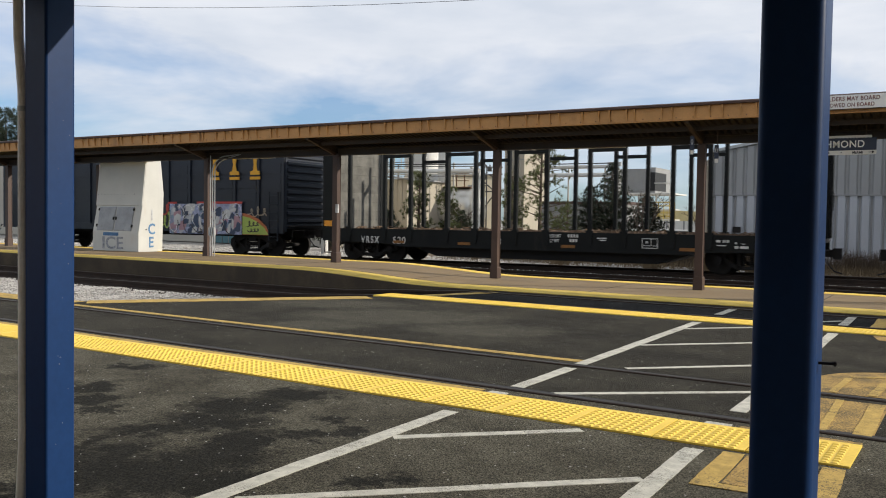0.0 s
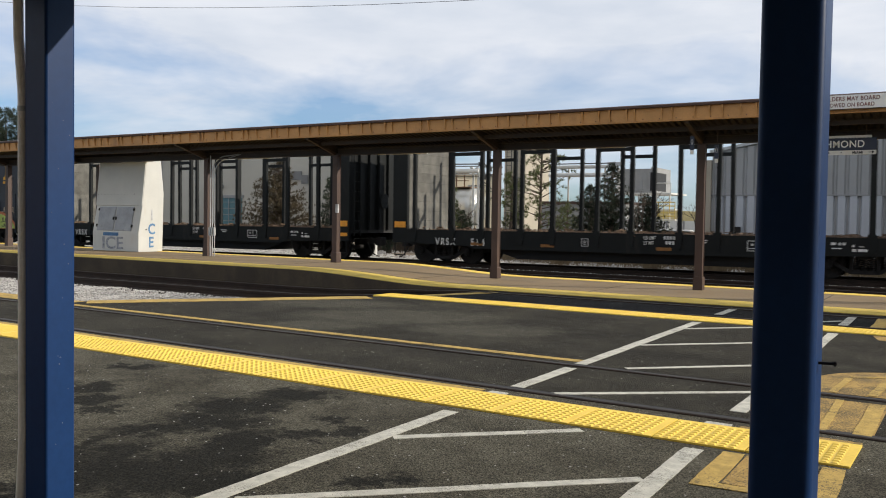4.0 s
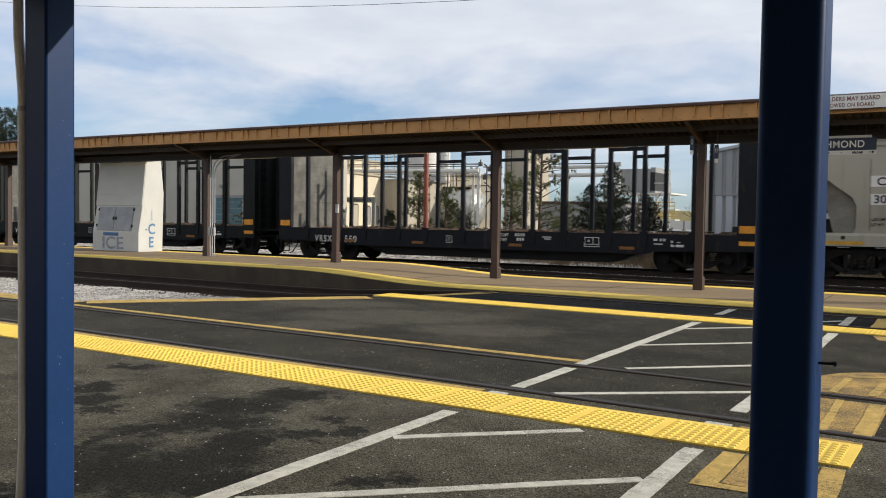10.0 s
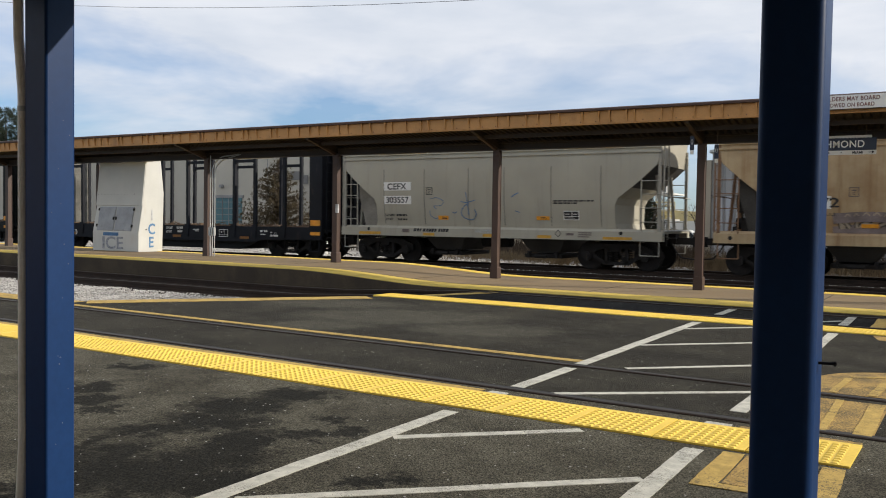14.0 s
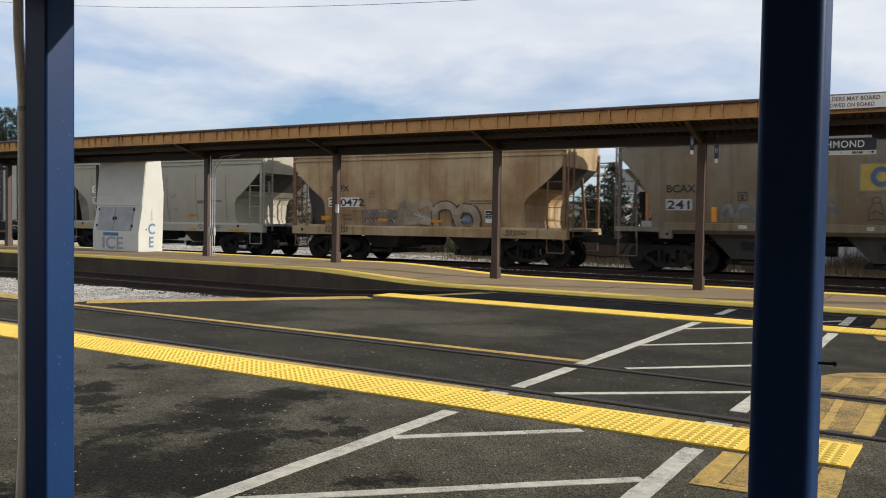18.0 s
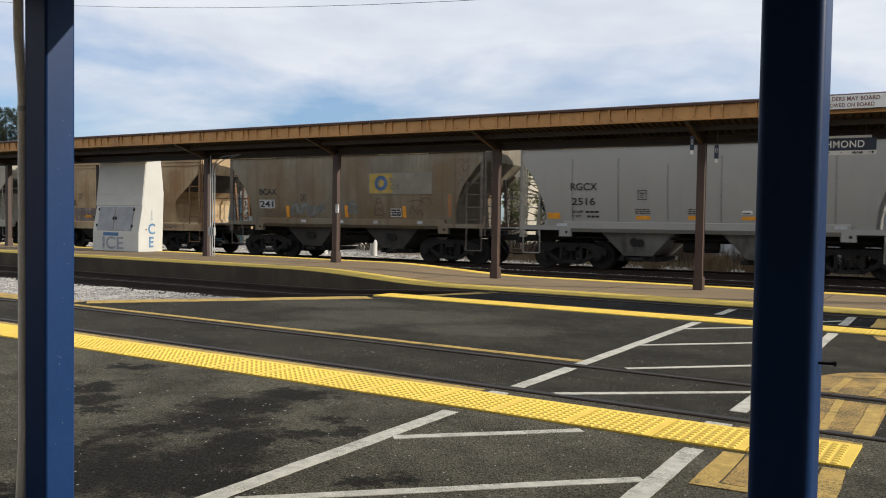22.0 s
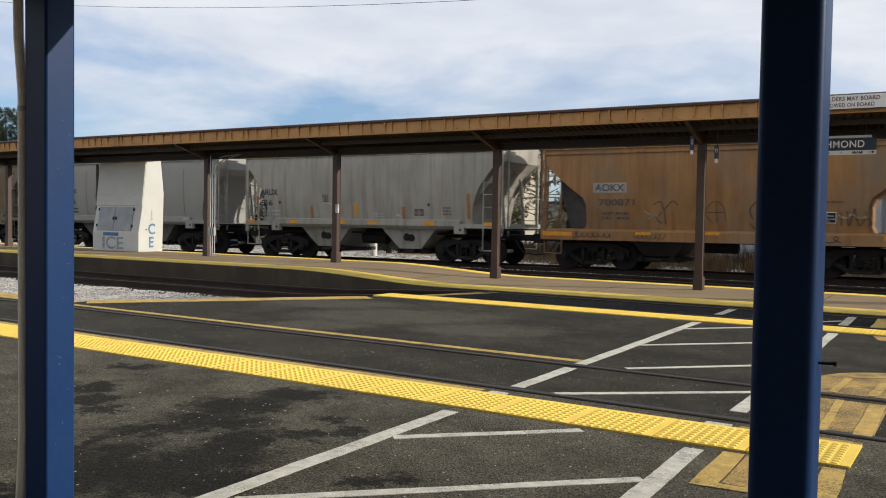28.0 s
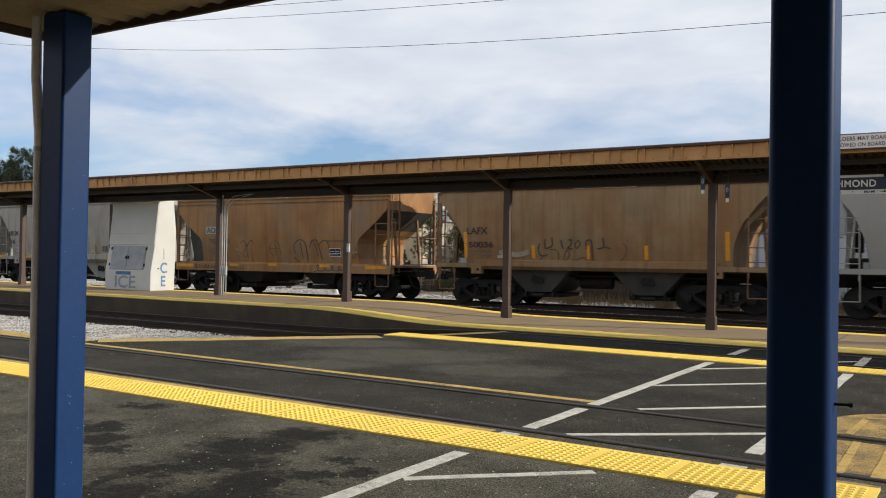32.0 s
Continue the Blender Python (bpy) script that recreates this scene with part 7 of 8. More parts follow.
M_PIPEDARK = mat("dark_pipe", (0.07, 0.065, 0.06), 0.6, 0.2, var=0.2, scale=2)
M_RAILYELLOW = mat("rail_yellow", (0.55, 0.40, 0.08), 0.6, var=0.15)
GZ = -0.45

g_ = Geo()
g_.grid(lambda u, v: (-24 + 60 * u, 28.2 + 8.2 * v + 0.5 * math.sin(u * 40), -0.30 + 0.10 * noise.noise(Vector((u * 40, v * 6, 3)))), 60, 8)
thing("verge", g_, M_EARTH, "brown weedy earth verge beyond the tracks", kind="structure")


def block(name, label, x0, x1, y0, y1, z1, material, z0=GZ, at=None, trim=None):
    t = thing(name, None, None, label, "building", at=at)
    part("wall", Geo().box(x0, x1, y0, y1, z0, z1), material, t)
    part("roof", Geo().box(x0 - 0.12, x1 + 0.12, y0 - 0.12, y1 + 0.12, z1, z1 + 0.18), trim or M_CAP, t)
    return t


wh = thing("warehouse", None, None, "long cream rendered warehouse with a teal shutter beyond the tracks", "building")
foot = [(-75, 42), (-33.5, 42), (-33.5, 43.4), (-45.2, 58), (-75, 58)]
part("wall", Geo().prism(foot, GZ, 6.6, "z"), M_STUCCO, wh)
part("roof", Geo().prism([(-75.1, 41.9), (-33.4, 41.9), (-33.4, 43.5), (-45.1, 58.1), (-75.1, 58.1)], 6.604, 6.78, "z"), M_CAP, wh)
dr = part("shutter", Geo().box(-43.6, -41.2, 41.95, 41.99, GZ, 2.6), M_TEAL, wh, "teal roller shutter")
for i in range(6):
    part("shutter_rail", Geo().box(-43.6, -41.2, 41.92, 41.948, 0.2 + i * 0.42, 0.24 + i * 0.42), M_GREYWALL, dr)
for i in range(3):
    part("shutter_mullion", Geo().box(-43.0 + i * 0.6, -42.96 + i * 0.6, 41.915, 41.945, GZ, 2.6), M_GREYWALL, dr)
part("shutter_lintel", Geo().box(-43.75, -41.05, 41.88, 41.98, 2.6, 2.78), M_GREYWALL, wh)
part("vent", Geo().box(-36.9, -36.0, 41.90, 41.98, 3.75, 4.3).box(-36.0, -35.5, 41.90, 41.98, 3.5, 4.05), M_VENT, wh, "grey stepped vent cover")
part("lamp", Geo().box(-43.2, -42.9, 41.8, 41.98, 3.3, 3.5), M_GREYWALL, wh)
for x in (-62, -55, -49.0, -39.0):
    part("wall_joint", Geo().box(x, x + 0.05, 41.985, 42.0, GZ, 6.6), M_GREYWALL, wh)

# the sunlit wing and the shaded store in the corner behind it
ax = thing("annex_building", None, None, "sunlit cream annex wing with a shaded store in its corner", "building")
part("wall", Geo().prism([(-47.0, 45.0), (-35.8, 45.0), (-37.2, 52.3), (-47.0, 52.3)], GZ, 4.45, "z"), M_STUCCO2, ax)
part("roof", Geo().prism([(-47.0, 44.85), (-35.65, 44.85), (-37.05, 52.35), (-47.0, 52.35)], 4.454, 4.60, "z"), M_CREAMTRIM, ax)
st = part("store_wall", Geo().box(-37.2, -34.85, 52.36, 58, GZ, 4.30), M_BEIGE, ax, "shaded beige store wall")
part("store_roof", Geo().prism([(-37.3, 4.46), (-34.6, 4.22), (-34.6, 4.34), (-37.3, 4.58)], 52.1, 58), M_GREYWALL, ax)
for i in range(5):
    part("wall_panel", Geo().box(-37.1 + 0.46 * i, -36.68 + 0.46 * i, 52.33, 52.358, GZ, 4.22), M_BEIGE, st)
way = Vector((-1.4, 7.3, 0)).normalized()
turn_w = math.degrees(math.atan2(way.y, way.x))
for d, w, z0, z1 in ((2.6, 0.9, GZ, 2.3), (4.5, 1.0, 0.9, 2.2), (6.2, 0.7, 0.9, 2.2)):
    win = part("window" if z0 > 0 else "door", Geo().box(0, w, -0.05, 0.02, z0, z1), M_GREYWALL if z0 > 0 else M_BEIGE, ax, "pale blinded window" if z0 > 0 else "pale door")
    win.matrix_basis = Matrix.Translation(Vector((-35.8, 45.0, 0)) + way * d) @ pose(0, 0, 0, 0, 0, turn_w)
    part("frame", Geo().box(-0.08, w + 0.08, -0.02, -0.002, z1, z1 + 0.09).box(-0.08, 0.0, -0.06, -0.002, z0, z1).box(w, w + 0.08, -0.06, -0.002, z0, z1), M_BROWN, win)
tb = thing("tall_annex", None, None, "taller sunlit cream building behind the annex", "building")
part("wall", Geo().prism([(-56, 58), (-44.6, 58), (-45.2, 63.5), (-56, 63.5)], GZ, 6.35, "z"), M_STUCCO2, tb)
part("roof", Geo().prism([(-56, 57.85), (-44.45, 57.85), (-45.05, 63.6), (-56, 63.6)], 6.354, 6.5, "z"), M_CREAMTRIM, tb)
sg = thing("yard_sign", None, None, "long grey yard sign on posts before the annex", "sign")
part("board", Geo().box(-34.6, -31.65, 43.95, 44.0, 2.38, 2.72), M_SIGNGREY, sg)
o = write("Richmond, VA", 0.30, M_TEXTDARK, sg, pose(-33.55, 43.945, 2.45))
o.matrix_basis = pose(-33.55, 43.945, 2.45) @ Matrix.Diagonal((1.55 / max(v.co.x for v in o.data.vertices), 1, 1, 1))
for x in (-34.5, -31.8):
    part("post", Geo().box(x - 0.12, x + 0.12, 43.9, 44.05, GZ, 2.72), M_SIGNGREY, sg)


# tanks and pipework
def upright_tank(x, y, r, top, material, label):
    t = thing("silo", None, None, label, "silo")
    part("shell", Geo().tube((x, y, GZ), (x, y, top), r, 32), material, t)
    part("cone", Geo().tube((x, y, top), (x, y, top + 0.6), r, 32, 0.2), material, t)
    for z in (2.0, 4.2, 6.4):
        part("band", Geo().tube((x, y, z), (x, y, z + 0.08), r + 0.02, 32), material, t)
    cage = Geo()
    for dx in (-0.25, 0.25):
        cage.tube((x + r * 0.7 + dx, y - r * 0.8, GZ), (x + r * 0.7 + dx, y - r * 0.8, top), 0.03, 5)
    for i in range(18):
        cage.tube((x + r * 0.7 - 0.25, y - r * 0.8, 0.4 * i), (x + r * 0.7 + 0.25, y - r * 0.8, 0.4 * i), 0.02, 5)
    part("ladder", cage, M_GALV, t)


upright_tank(-39.75, 62, 1.55, 7.3, M_TANKWHITE, "tall white storage silo")
upright_tank(-35.15, 58, 0.47, 7.0, M_TANKWHITE, "narrow white process column")
ht = thing("horizontal_tank", None, None, "brushed steel horizontal tank with a domed end", "tank")
sh = Geo()
prof = [(-2.9, 1.5), (0.0, 1.5), (0.35, 1.42), (0.65, 1.15), (0.85, 0.7), (0.92, 0.0)]
n = 28
vs = [(-32.5 + a, 58 + r * math.sin(6.28318 * i / n), 2.35 + r * math.cos(6.28318 * i / n)) for a, r in prof for i in range(n)]
sh.add(vs, [(k * n + i, k * n + (i + 1) % n, (k + 1) * n + (i + 1) % n, (k + 1) * n + i) for k in range(len(prof) - 1) for i in range(n)], True)
part("shell", sh, M_TANK, ht)
for x in (-35.0, -33.0):
    part("saddle", Geo().box(x - 0.15, x + 0.15, 57.0, 59.0, GZ, 1.2), M_CONCDARK, ht)
    part("band", Geo().tube((x, 58, 2.35), (x + 0.06, 58, 2.35), 1.515, 28), M_TANK, ht)
part("walkway", Geo().box(-35.2, -32.4, 57.3, 58.7, 3.86, 3.92), M_RUSTFRAME, ht, "rusty walkway grating")
for x in (-34.4, -33.6, -32.9):
    part("walkway_post", Geo().box(x - 0.04, x + 0.04, 57.3, 57.38, 3.92, 5.0), M_RUSTFRAME, ht)
for z in (4.35, 4.9):
    part("walkway_rail", Geo().box(-34.6, -32.5, 57.3, 57.36, z, z + 0.05), M_RUSTFRAME, ht)
lb = block("low_building", "low cream building with pipework in front of it", 0, 4.4, 0, 5, 5.3, M_STUCCO2, at=pose(-39.6, 66.5, 0, 0, 0, 38), trim=M_CREAMTRIM)
part("window", Geo().box(1.6, 2.5, -0.03, 0.0, 3.8, 4.5), M_GREYWALL, lb, "dusty window")
rack = thing("pipe_rack", None, None, "pipe rack with insulated pipes and railings", "pipework")
for z, r, m in ((5.62, 0.045, "d"), (5.46, 0.035, "d"), (5.10, 0.17, "w"), (4.86, 0.05, "w"), (4.72, 0.03, "d")):
    part("pipe", Geo().tube((-43.4, 56, z + 0.08), (-30.9, 56, z - 0.08), r, 10), M_PIPEDARK if m == "d" else M_TANKWHITE, rack)
for x in (-41.5, -38.3, -35.9, -33.2):
    part("rack_post", Geo().tube((x, 56.2, GZ), (x, 56.2, 5.7), 0.07, 8), M_PIPE, rack)
for x, r, z1 in ((-31.6, 0.10, 5.2), (-31.12, 0.15, 5.1), (-30.45, 0.05, 5.4), (-29.95, 0.05, 4.6), (-29.5, 0.06, 5.3)):
    part("riser", Geo().pipe([(x, 56.4, 0.2), (x, 56.4, z1), (x - 0.25, 56.4, z1 + 0.15)], r, 10), M_TANKWHITE if r > 0.055 else M_PIPEDARK, rack)
for x0, z0, x1, z1 in ((-30.7, 4.2, -29.3, 3.1), (-29.3, 4.0, -30.6, 2.4), (-30.8, 5.35, -29.2, 5.3), (-30.8, 4.75, -29.2, 4.8), (-30.6, 3.5, -29.2, 3.5), (-31.8, 3.95, -30.3, 3.95)):
    part("strut", Geo().tube((x0, 56.5, z0), (x1, 56.5, z1), 0.045, 6), M_PIPEDARK, rack)
for x, z in ((-30.6, 4.4), (-30.2, 5.0), (-29.7, 4.3), (-31.0, 5.4)):
    part("valve", Geo().box(x - 0.13, x + 0.13, 56.3, 56.5, z, z + 0.3).tube((x, 56.4, z + 0.3), (x, 56.4, z + 0.5), 0.05, 6), M_PIPEDARK, rack)
for z in (6.05, 6.5):
    part("railing", Geo().tube((-44.0, 59, z), (-39.0, 59, z), 0.035, 6), M_PIPEDARK, rack)
for i in range(8):
    part("railing_post", Geo().tube((-43.9 + i * 0.66, 59, 5.3), (-43.9 + i * 0.66, 59, 7.6), 0.04, 6), M_PIPE, rack)
bt = thing("tall_plant", None, None, "tall beige panelled plant building with a sunlit side", "building")
part("wall", Geo().prism([(-31.95, 62.2), (-29.6, 61.0), (-29.45, 65.5), (-32.2, 66.0)], GZ, 7.9, "z"), M_BEIGE, bt)
part("roof", Geo().prism([(-32.1, 62.1), (-29.55, 60.8), (-29.3, 65.6), (-32.4, 66.2)], 7.904, 8.1, "z"), M_CAP, bt)
for i in range(6):
    part("panel_joint", Geo().bar((-31.95, 62.19, 0.6 + 1.4 * i), (-29.6, 60.99, 0.6 + 1.4 * i), 0.02, 0.05), M_GREYWALL, bt)
cage = Geo()
for dx in (0.0, 0.42):
    cage.tube((-31.35 + dx, 61.4, GZ), (-31.35 + dx, 61.4, 7.9), 0.035, 5)
for i in range(22):
    cage.tube((-31.35, 61.4, 0.36 * i), (-30.93, 61.4, 0.36 * i), 0.02, 5)
part("ladder", cage, M_PIPEDARK, bt, "caged steel ladder")
block("plant_annex", "low grey plant annex", -25.8, -19.5, 56, 60, 2.6, M_GREYWALL)
br = thing("pipe_bridge", None, None, "overhead insulated pipe bridge with an elbow", "pipework")
for z, r in ((5.45, 0.14), (4.85, 0.16)):
    part("pipe", Geo().pipe([(-27, 60, z), (-21.9, 60, z), (-21.5, 60, z - 0.25), (-21.5, 60, 1.5 if z > 5 else z - 1.0)], r, 10), M_TANKWHITE, br)
part("pipe", Geo().tube((-27, 59.8, 5.68), (-21.7, 59.8, 5.68), 0.04, 8), M_PIPEDARK, br)
for x in (-25.5, -22.6):
    part("bridge_post", Geo().tube((x, 60.2, GZ), (x, 60.2, 5.5), 0.07, 8), M_PIPE, br)
part("elbow_cap", Geo().box(-22.3, -21.3, 59.8, 60.2, 5.45, 5.75), M_GALV, br)
hs = thing("elevated_house", None, None, "grey clad elevated machine house on steel legs", "machine house")
part("wall", Geo().box(-28.6, -25.5, 80, 85, 4.2, 6.5), M_GREYWALL, hs)
for i in range(7):
    part("cladding_rib", Geo().box(-28.5 + 0.44 * i, -28.46 + 0.44 * i, 79.97, 80.0, 4.2, 6.5), M_GREYWALL, hs)
part("side_wall", Geo().box(-25.49, -25.05, 80.1, 85, 4.2, 6.62), M_GREYWALL, hs)
part("opening", Geo().box(-25.5, -25.03, 79.95, 83.5, 4.4, 6.15), M_BLACK, hs, "dark open bay")
part("platform", Geo().box(-28.8, -23.4, 79.6, 85, 4.05, 4.2), M_TANKWHITE, hs)
for x in (-28.5, -26.6, -24.9, -23.6):
    part("leg", Geo().tube((x, 80, GZ), (x, 80, 4.1), 0.09, 6), M_TANKWHITE, hs)
part("leg_brace", Geo().tube((-24.9, 80, 3.9), (-23.7, 80, 3.0), 0.06, 6), M_TANKWHITE, hs)
for z in (2.55, 1.6):
    part("landing", Geo().box(-25.2, -22.9, 79.4, 81, z, z + 0.1), M_TANKWHITE, hs, "pale stair landing")
for z in (2.0, 2.3, 2.95, 3.3):
    part("yellow_rail", Geo().tube((-25.0, 79.4, z), (-22.9, 79.4, z), 0.05, 6), M_RAILYELLOW, hs, "yellow safety rail")
for i in range(5):
    part("rail_post", Geo().tube((-25.0 + 0.52 * i, 79.4, 1.7), (-25.0 + 0.52 * i, 79.4, 3.3), 0.04, 6), M_RAILYELLOW, hs)
part("railing", Geo().tube((-25.0, 79.6, 5.1), (-23.4, 79.6, 5.1), 0.04, 5).tube((-23.4, 79.6, 4.2), (-23.4, 79.6, 5.1), 0.04, 5), M_TANKWHITE, hs)
yb = thing("yellow_building", None, None, "low pale yellow building with a white lower wall far off", "building")
part("wall", Geo().prism([(-31, 1.6), (-20.0, 1.6), (-20.0, 2.35), (-29.5, 2.85), (-31, 2.85)], 100, 110), M_YELLOWWALL, yb)
part("lower_wall", Geo().box(-31, -20.0, 99.9, 110, GZ, 1.6), M_TANKWHITE, yb, "pale lower wall")
for i in range(5):
    part("bay_post", Geo().box(-29.8 + 2 * i, -29.65 + 2 * i, 99.8, 99.9, GZ, 1.6), M_GREYWALL, yb)
block("far_shed", "long low grey shed far off", -28, 5, 125, 140, 2.4, M_GREYWALL)


def build_shed():
    t = thing("metal_shed", None, None, "tall ribbed grey metal shed beyond the tracks", "building")
    x0, x1, y0 = -9.15, 26.0, 37.0
    part("gable_wall", Geo().prism([(x0, GZ), (x1, GZ), (x1, 5.6), (8, 7.53), (x0, 4.45)], y0 + 0.1, 55), M_METALWALL, t)
    part("roof_edge", Geo().prism([(x0 - 0.1, 4.40), (8, 7.50), (8, 7.62), (x0 - 0.1, 4.52)], y0 - 0.05, 55), M_GALV, t)
    part("pillar", Geo().box(-9.36, x0 - 0.01, y0 - 0.05, y0 + 0.9, GZ, 4.1), M_BEIGE, t, "stained pale masonry pier")
    k = 0
    x = x0 + 0.1
    while x < 12:
        top = 4.40 + (x - x0) * 0.1796
        part("upper_rib", Geo().prism([(x, y0 + 0.1), (x + 0.06, y0 + 0.02), (x + 0.30, y0 + 0.02), (x + 0.36, y0 + 0.1)], 2.64, top, "z"), M_METALWALL, t)
        part("lower_rib", Geo().prism([(x + 0.05, y0 + 0.1), (x + 0.11, y0 - 0.01), (x + 0.36, y0 - 0.01), (x + 0.41, y0 + 0.1)], GZ, 2.58, "z"), M_METALWALL2, t)
        x += 0.43
    part("girt", Geo().box(x0, 12, y0 - 0.02, y0 + 0.1, 2.58, 2.64), M_GREYWALL, t)
    part("outlet", Geo().box(-8.2, -7.9, y0 - 0.1, y0, 1.05, 1.3), M_TRUCK, t)


build_shed()


# ---- trees and brush ----
def spray(g, c, d, size, n, rnd, droop=0.0):
    """A tuft of narrow leaves round c that leans along d."""
    for _ in range(n):
        a = Vector((rnd.gauss(0, 1), rnd.gauss(0, 1), rnd.gauss(0, 1))).normalized()
        k = (a + d * 0.9 + Vector((0, 0, -droop))).normalized() * size * rnd.uniform(0.6, 1.2)
        s = k.cross(Vector((rnd.gauss(0, 1), rnd.gauss(0, 1), rnd.gauss(0, 1)))).normalized() * size * 0.045
        g.add([c - s, c + s, c + k], [(0, 1, 2)])


def conifer(x, y, z, height, width, material, seed, label, density=1.0, base=0.06):
    rnd = random.Random(seed)
    t = thing("tree", None, None, label, "tree", "trees beyond the tracks", at=pose(x, y, z))
    part("trunk", Geo().tube((0, 0, 0), (0, 0, height * 0.95), 0.16, 8, 0.02), M_BARK, t)
    limbs, g = Geo(), Geo()
    n = int(190 * density)
    for i in range(n):
        f = base + (1 - base) * (i + rnd.random()) / n
        a = rnd.uniform(0, 6.283)
        r = width / 2 * (1 - f) ** 0.8 * rnd.uniform(0.65, 1.18) + 0.06
        o = Vector((0, 0, height * f * 0.97))
        d = Vector((math.cos(a), math.sin(a), 0.28))
        e = o + d * r
        limbs.tube(o, e, 0.025, 4, 0.008)
        m = max(2, int(r / 0.16))
        for k in range(1, m + 1):
            spray(g, o.lerp(e, k / m) + Vector((rnd.gauss(0, 0.06), rnd.gauss(0, 0.06), rnd.gauss(0, 0.05))), d, 0.19, 26, rnd)
    part("branching", limbs, M_BARK, t)
    part("crown", g, material, t, "dense uneven evergreen foliage")


def pine(x, y, z, height, width, seed, label, tufts=1.0, low=0.2):
    rnd = random.Random(seed)
    t = thing("tree", None, None, label, "tree", "trees beyond the tracks", at=pose(x, y, z))
    tr, g = Geo(), Geo()
    tr.tube((0, 0, 0), (0.1, 0, height), 0.12, 8, 0.03)
    for i in range(int(46 * tufts)):
        f = low + (1 - low) * rnd.random() ** 0.9
        a = rnd.uniform(0, 6.283)
        r = width / 2 * (1.12 - f) ** 0.6 * rnd.uniform(0.4, 1.1)
        o = Vector((0.1 * f, 0, height * f))
        e = o + Vector((math.cos(a) * r, math.sin(a) * r, r * rnd.uniform(0.15, 0.5)))
        tr.tube(o, e, 0.03, 5, 0.01)
        for k in range(5):
            p = o.lerp(e, 0.45 + 0.55 * rnd.random()) + Vector((rnd.gauss(0, 0.14), rnd.gauss(0, 0.14), rnd.gauss(0, 0.10)))
            spray(g, p, (e - o).normalized(), 0.20, 36, rnd)
    part("trunk", tr, M_BARK, t)
    part("crown", g, M_PINE, t, "loose tufts of green needles")


def bare_tree(x, y, z, height, seed, label, material=None):
    rnd = random.Random(seed)
    t = thing("bare_tree", None, None, label, "tree", "trees beyond the tracks", at=pose(x, y, z))
    g = Geo()

    def grow(p, d, l, r, k):
        e = p + d * l
        g.tube(p, e, r, 5, r * 0.65)
        if k:
            for _ in range(rnd.choice((2, 3, 3))):
                q = (d + Vector((rnd.gauss(0, 0.45), rnd.gauss(0, 0.45), rnd.uniform(-0.1, 0.35)))).normalized()
                grow(p.lerp(e, rnd.uniform(0.6, 1)), q, l * rnd.uniform(0.6, 0.8), r * 0.6, k - 1)

    grow(Vector((0, 0, 0)), Vector((0, 0, 1)), height * 0.32, 0.07, 5)
    part("branches", g, material or M_BARK, t)


conifer(-33.5, 37, GZ, 5.2, 5.2, M_CEDAR, 1, "bushy red-brown cedar before the warehouse", 1.5, 0.02)
conifer(-29.6, 37, GZ, 4.1, 1.9, M_EVERGREEN, 2, "slim dark evergreen beside the annex")
conifer(-26.1, 37.5, GZ, 2.3, 1.8, M_EVERGREEN, 3, "small dark evergreen garden shrub", 0.7)
pine(-24.6, 38, GZ, 4.2, 2.2, 4, "young green pine with open needles", 1.3, 0.05)
pine(-23.3, 38.6, GZ, 3.5, 2.0, 14, "young green pine with open needles", 1.2, 0.05)
pine(-18.5, 40, GZ, 6.6, 4.4, 5, "tall open pine with loose branches", 1.9, 0.18)
pine(-20.4, 40.5, GZ, 4.2, 2.4, 6, "green pine beside the tall pine", 1.0, 0.1)
conifer(-15.9, 43.5, GZ, 5.0, 3.6, M_EVERGREEN, 7, "dark pointed evergreen in scrub", 1.3)
conifer(-17.3, 44, GZ, 3.9, 3.0, M_EVERGREEN, 8, "dark bushy evergreen in scrub", 1.0)
conifer(-14.2, 44, GZ, 3.3, 3.2, M_EVERGREEN, 9, "dark bushy evergreen in scrub", 1.0)
pine(-20.0, 47, GZ, 2.6, 2.6, 16, "low green pine scrub", 0.9, 0.05)
conifer(-26.6, 46.0, GZ, 2.4, 2.6, M_EVERGREEN, 19, "low dark shrub by the tank", 0.6)
bare_tree(-14.0, 43.0, GZ, 4.6, 10, "leafless young tree in scrub")
bare_tree(-12.6, 47.5, GZ, 4.2, 11, "leafless young tree in scrub")
bare_tree(-23.0, 95, GZ, 6.5, 12, "leafless tree standing far off")
bare_tree(-21.0, 97, GZ, 6.0, 13, "leafless tree standing far off")
bare_tree(-27.0, 46, GZ, 3.6, 15, "leafless shrub by the tank")
for i, (x, y, hh) in enumerate(((-178, 110, 24), (-171, 112, 21), (-186, 112, 22), (-193, 115, 20), (-165, 120, 17))):
    rnd = random.Random(90 + i)
    t = thing("far_pine", None, None, "tall dark pine far beyond the station", "tree", "far trees", at=pose(x, y, GZ))
    part("trunk", Geo().tube((0, 0, 0), (0, 0, hh * 0.9), 0.35, 6, 0.1), M_BARK, t)
    g = Geo()
    for k in range(420):
        f = 0.45 + 0.55 * rnd.random()
        a, r = rnd.uniform(0, 6.283), 5.0 * (1.25 - f) ** 0.7 * rnd.random() ** 0.5
        spray(g, Vector((r * math.cos(a), r * math.sin(a), hh * f)), Vector((math.cos(a), math.sin(a), 0.3)), 1.1, 24, rnd)
    part("crown", g, M_EVERGREEN, t)


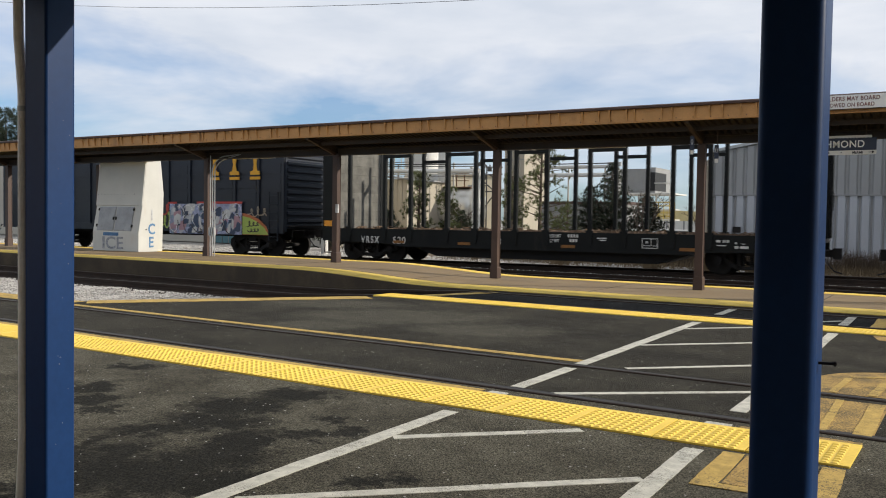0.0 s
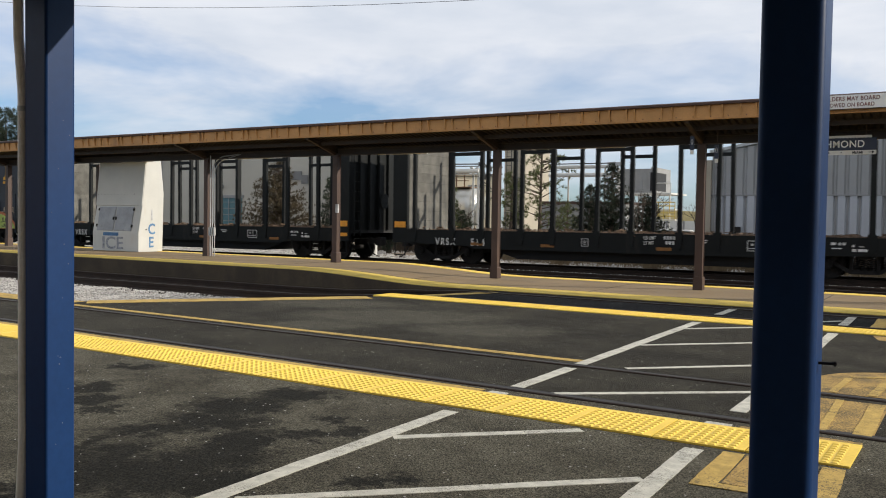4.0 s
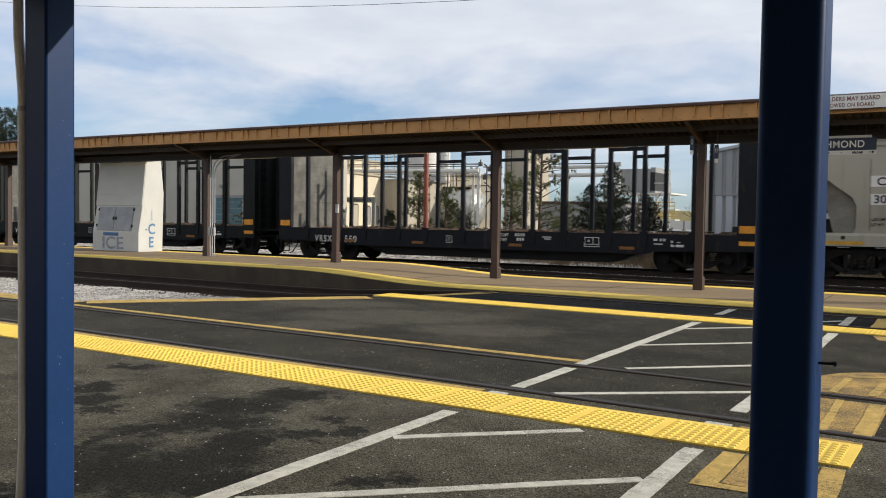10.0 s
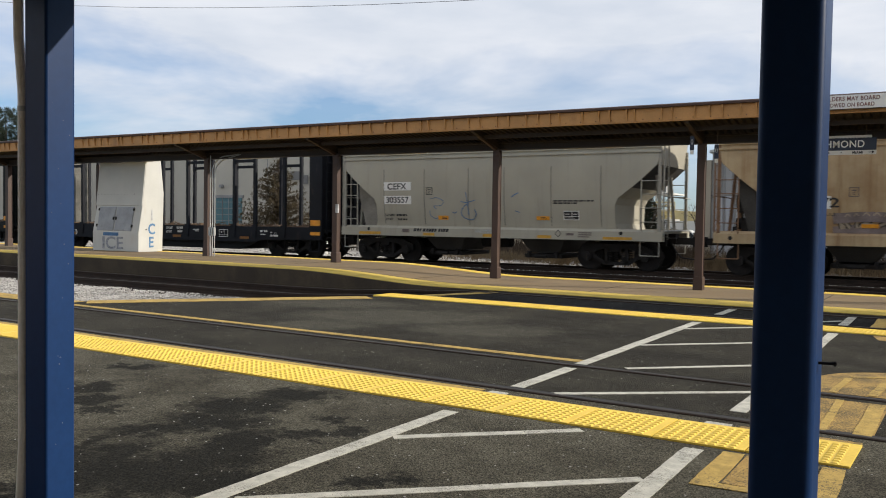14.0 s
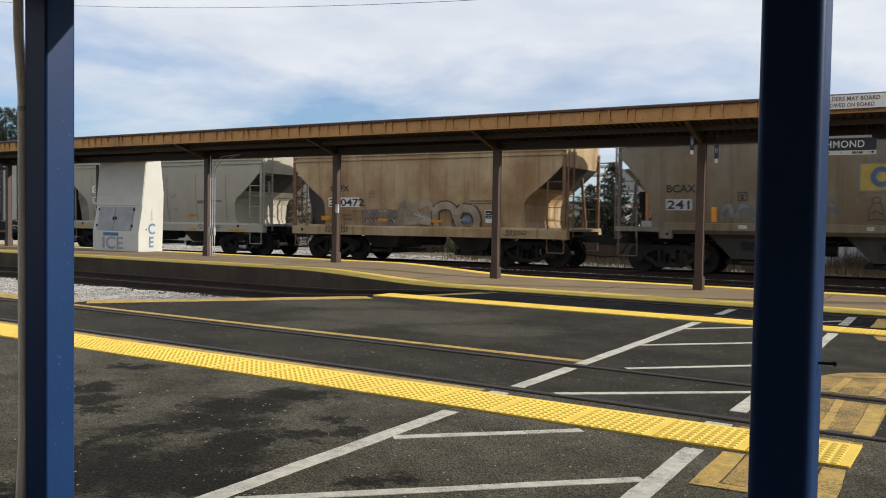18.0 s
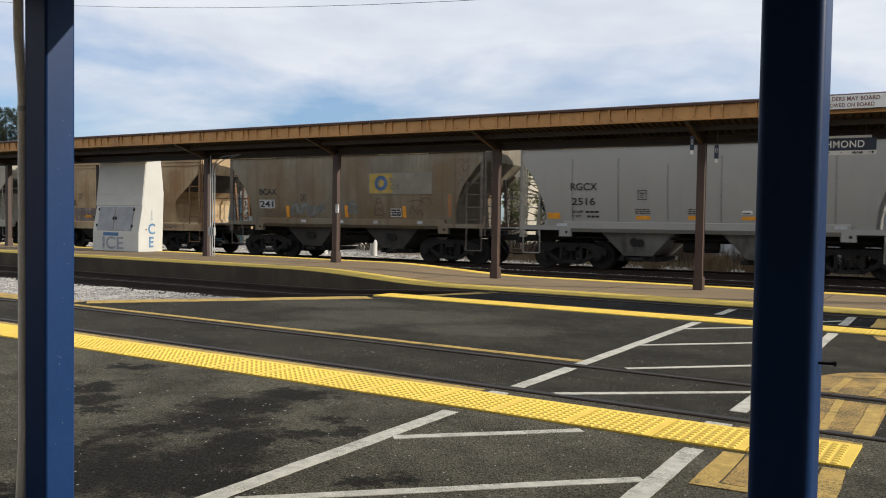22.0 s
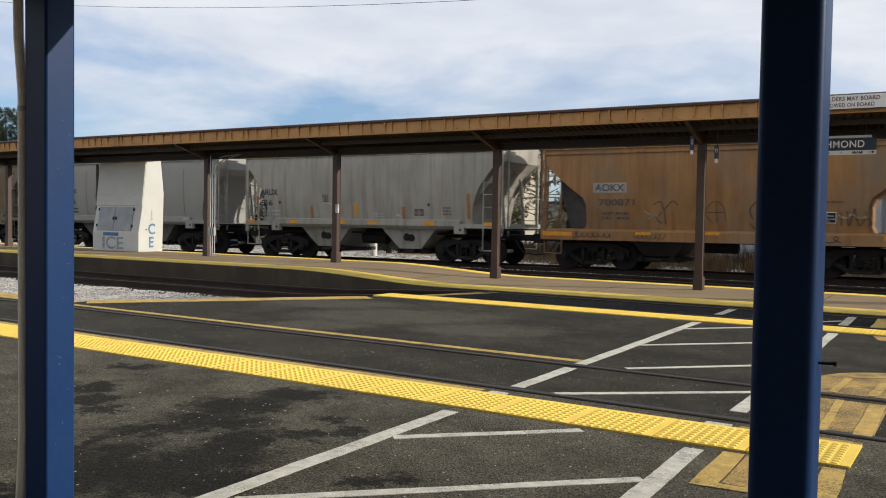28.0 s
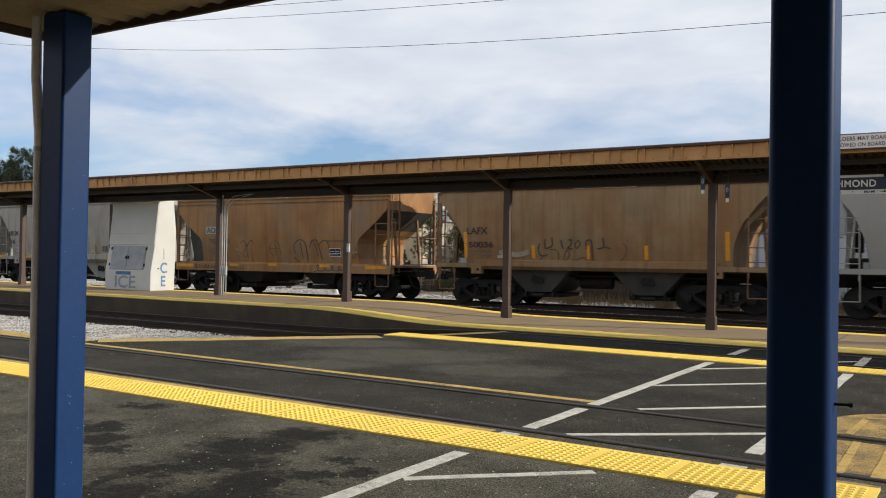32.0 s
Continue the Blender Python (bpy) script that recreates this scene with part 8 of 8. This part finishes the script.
def brush(name, label, n, place, hgt, width, material, seed, lean=0.35):
    rnd = random.Random(seed)
    g = Geo()
    for _ in range(n):
        x, y, z = place(rnd)
        k = Vector((rnd.gauss(0, lean), rnd.gauss(0, lean), 1)) * hgt * rnd.uniform(0.5, 1.15)
        s = Vector((width * rnd.uniform(0.6, 1.2), 0, 0))
        p = Vector((x, y, z))
        g.add([p - s, p + s, p + k * 0.6 + s * 0.6, p + k], [(0, 1, 2, 3)])
    return thing(name, g, material, label, kind="stuff")


brush("dry_grass", "dry straw-coloured grass on the verge", 9000, lambda r: (r.uniform(-19, 8), 33.5 + r.gauss(0, 1.6), -0.3), 0.35, 0.012, M_STRAW, 1)
brush("dry_grass", "tall straw clumps on the verge", 1200, lambda r: (r.choice((-9.6, -7.7, -7.2, -6.0, -4.6, -13.2)) + r.gauss(0, 0.16), 30.5 + r.gauss(0, 0.25), -0.3), 0.75, 0.010, M_STRAW, 2, 0.15)
brush("brown_brush", "tangled brown brush beyond the tracks", 6000, lambda r: (r.choice((-10.5, -9.3, -11.6, -3.0, -6.5, -14.5)) + r.gauss(0, 0.7), 34.2 + r.gauss(0, 0.6), -0.3), 0.8, 0.012, M_BRUSH, 3, 0.5)
brush("low_scrub", "low brown scrub along the plant fence", 6000, lambda r: (r.uniform(-30, -9), 42 + r.gauss(0, 1.5), GZ), 0.9, 0.02, M_BRUSH, 4, 0.5)
for x, y in ((-22.4, 31.0), (-25.2, 31.0)):
    thing("concrete_stub", Geo().tube((x, y, -0.3), (x, y, 0.40), 0.16, 14).tube((x, y, 0.40), (x, y, 0.44), 0.16, 14, 0.12), M_TANKWHITE, "short pale concrete post beside the tracks", "post", "concrete posts")


def parked_car(x, y, turn):
    t = thing("parked_car", None, None, "white parked car beyond the tracks", "car", at=pose(x, y, GZ, 0, 0, turn))
    b = part("body", Geo().prism([(-2.2, 0.3), (2.2, 0.3), (2.25, 0.7), (1.4, 0.85), (0.8, 1.4), (-1.2, 1.42), (-2.1, 0.95), (-2.25, 0.7)], -0.85, 0.85), M_TANKWHITE, t)
    soften(b, 0.06)
    part("window", Geo().prism([(1.2, 0.92), (0.75, 1.32), (-1.1, 1.34), (-1.7, 0.95)], -0.86, 0.86), M_GLASS, t)
    for wx in (-1.35, 1.35):
        for wy in (-0.8, 0.8):
            w = part("wheel", Geo().tube((wx, wy - 0.1, 0.32), (wx, wy + 0.1, 0.32), 0.32, 16), M_BLACK, t)
            part("rim", Geo().tube((wx, wy - 0.11, 0.32), (wx, wy + 0.11, 0.32), 0.19, 12), M_GALV, w)


parked_car(-15.6, 55, 10)
parked_car(-19.5, 56, 0)


def wire(zs, label):
    """An overhead wire through three heights."""
    c = np.polyfit([p[0] for p in zs], [p[1] for p in zs], 2)
    pts = [(x, 30.0, float(np.polyval(c, x))) for x in range(-70, 26, 4)]
    thing("overhead_wire", Geo().pipe(pts, 0.010, 5), M_BLACK, label, "wire", "overhead wires")


wire(((-42.0, 12.8), (-17.4, 10.2), (-2.5, 9.37)), "thin black overhead wire across the sky")
wire(((-51.0, 15.2), (-35.3, 13.44), (-15.9, 11.72)), "thin black overhead wire across the sky")
wire(((-51.0, 15.9), (-27.9, 13.26), (-15.9, 12.3)), "thin black overhead wire across the sky")

for x in (-70.0, 26.0):
    up = thing("utility_pole", None, None, "tall wooden utility pole carrying the wires", "utility pole", "utility poles")
    part("pole", Geo().tube((x, 30.0, -0.5), (x, 30.0, 19.5), 0.16, 10, 0.11), M_BARK, up)
    part("crossarm", Geo().box(x - 0.06, x + 0.06, 29.0, 31.0, 18.4, 18.55), M_BARK, up)

# the unseen station building behind the eye, pale to bounce sunlight onto the posts
M_BOUNCE_BRICK = mat("station_bounce_brick", (0.44, 0.36, 0.28), 0.85, var=0.25, scale=3, bump=0.3)
block("station_building", "unseen low buff brick station building that bounces light under the shelter", -30, 30, -12, -4.2, 4.2, M_BOUNCE_BRICK, 0.0)


# ---- everything that moves ----
def motions():
    times = [0.0] + [2.0 * i for i in range(1, 16)] + [32.0]
    steps = [4 * i / FPS for i in range(241)]
    for car, s0, wheels in CARS:
        walk(car, [(t, car_pose(s0 - run(t))) for t in times])
        for o, dx in wheels:
            walk(o, [(t, pose(dx, 0, WHEEL_R, 0, -math.degrees(run(t) / WHEEL_R), 0)) for t in steps])


motions()
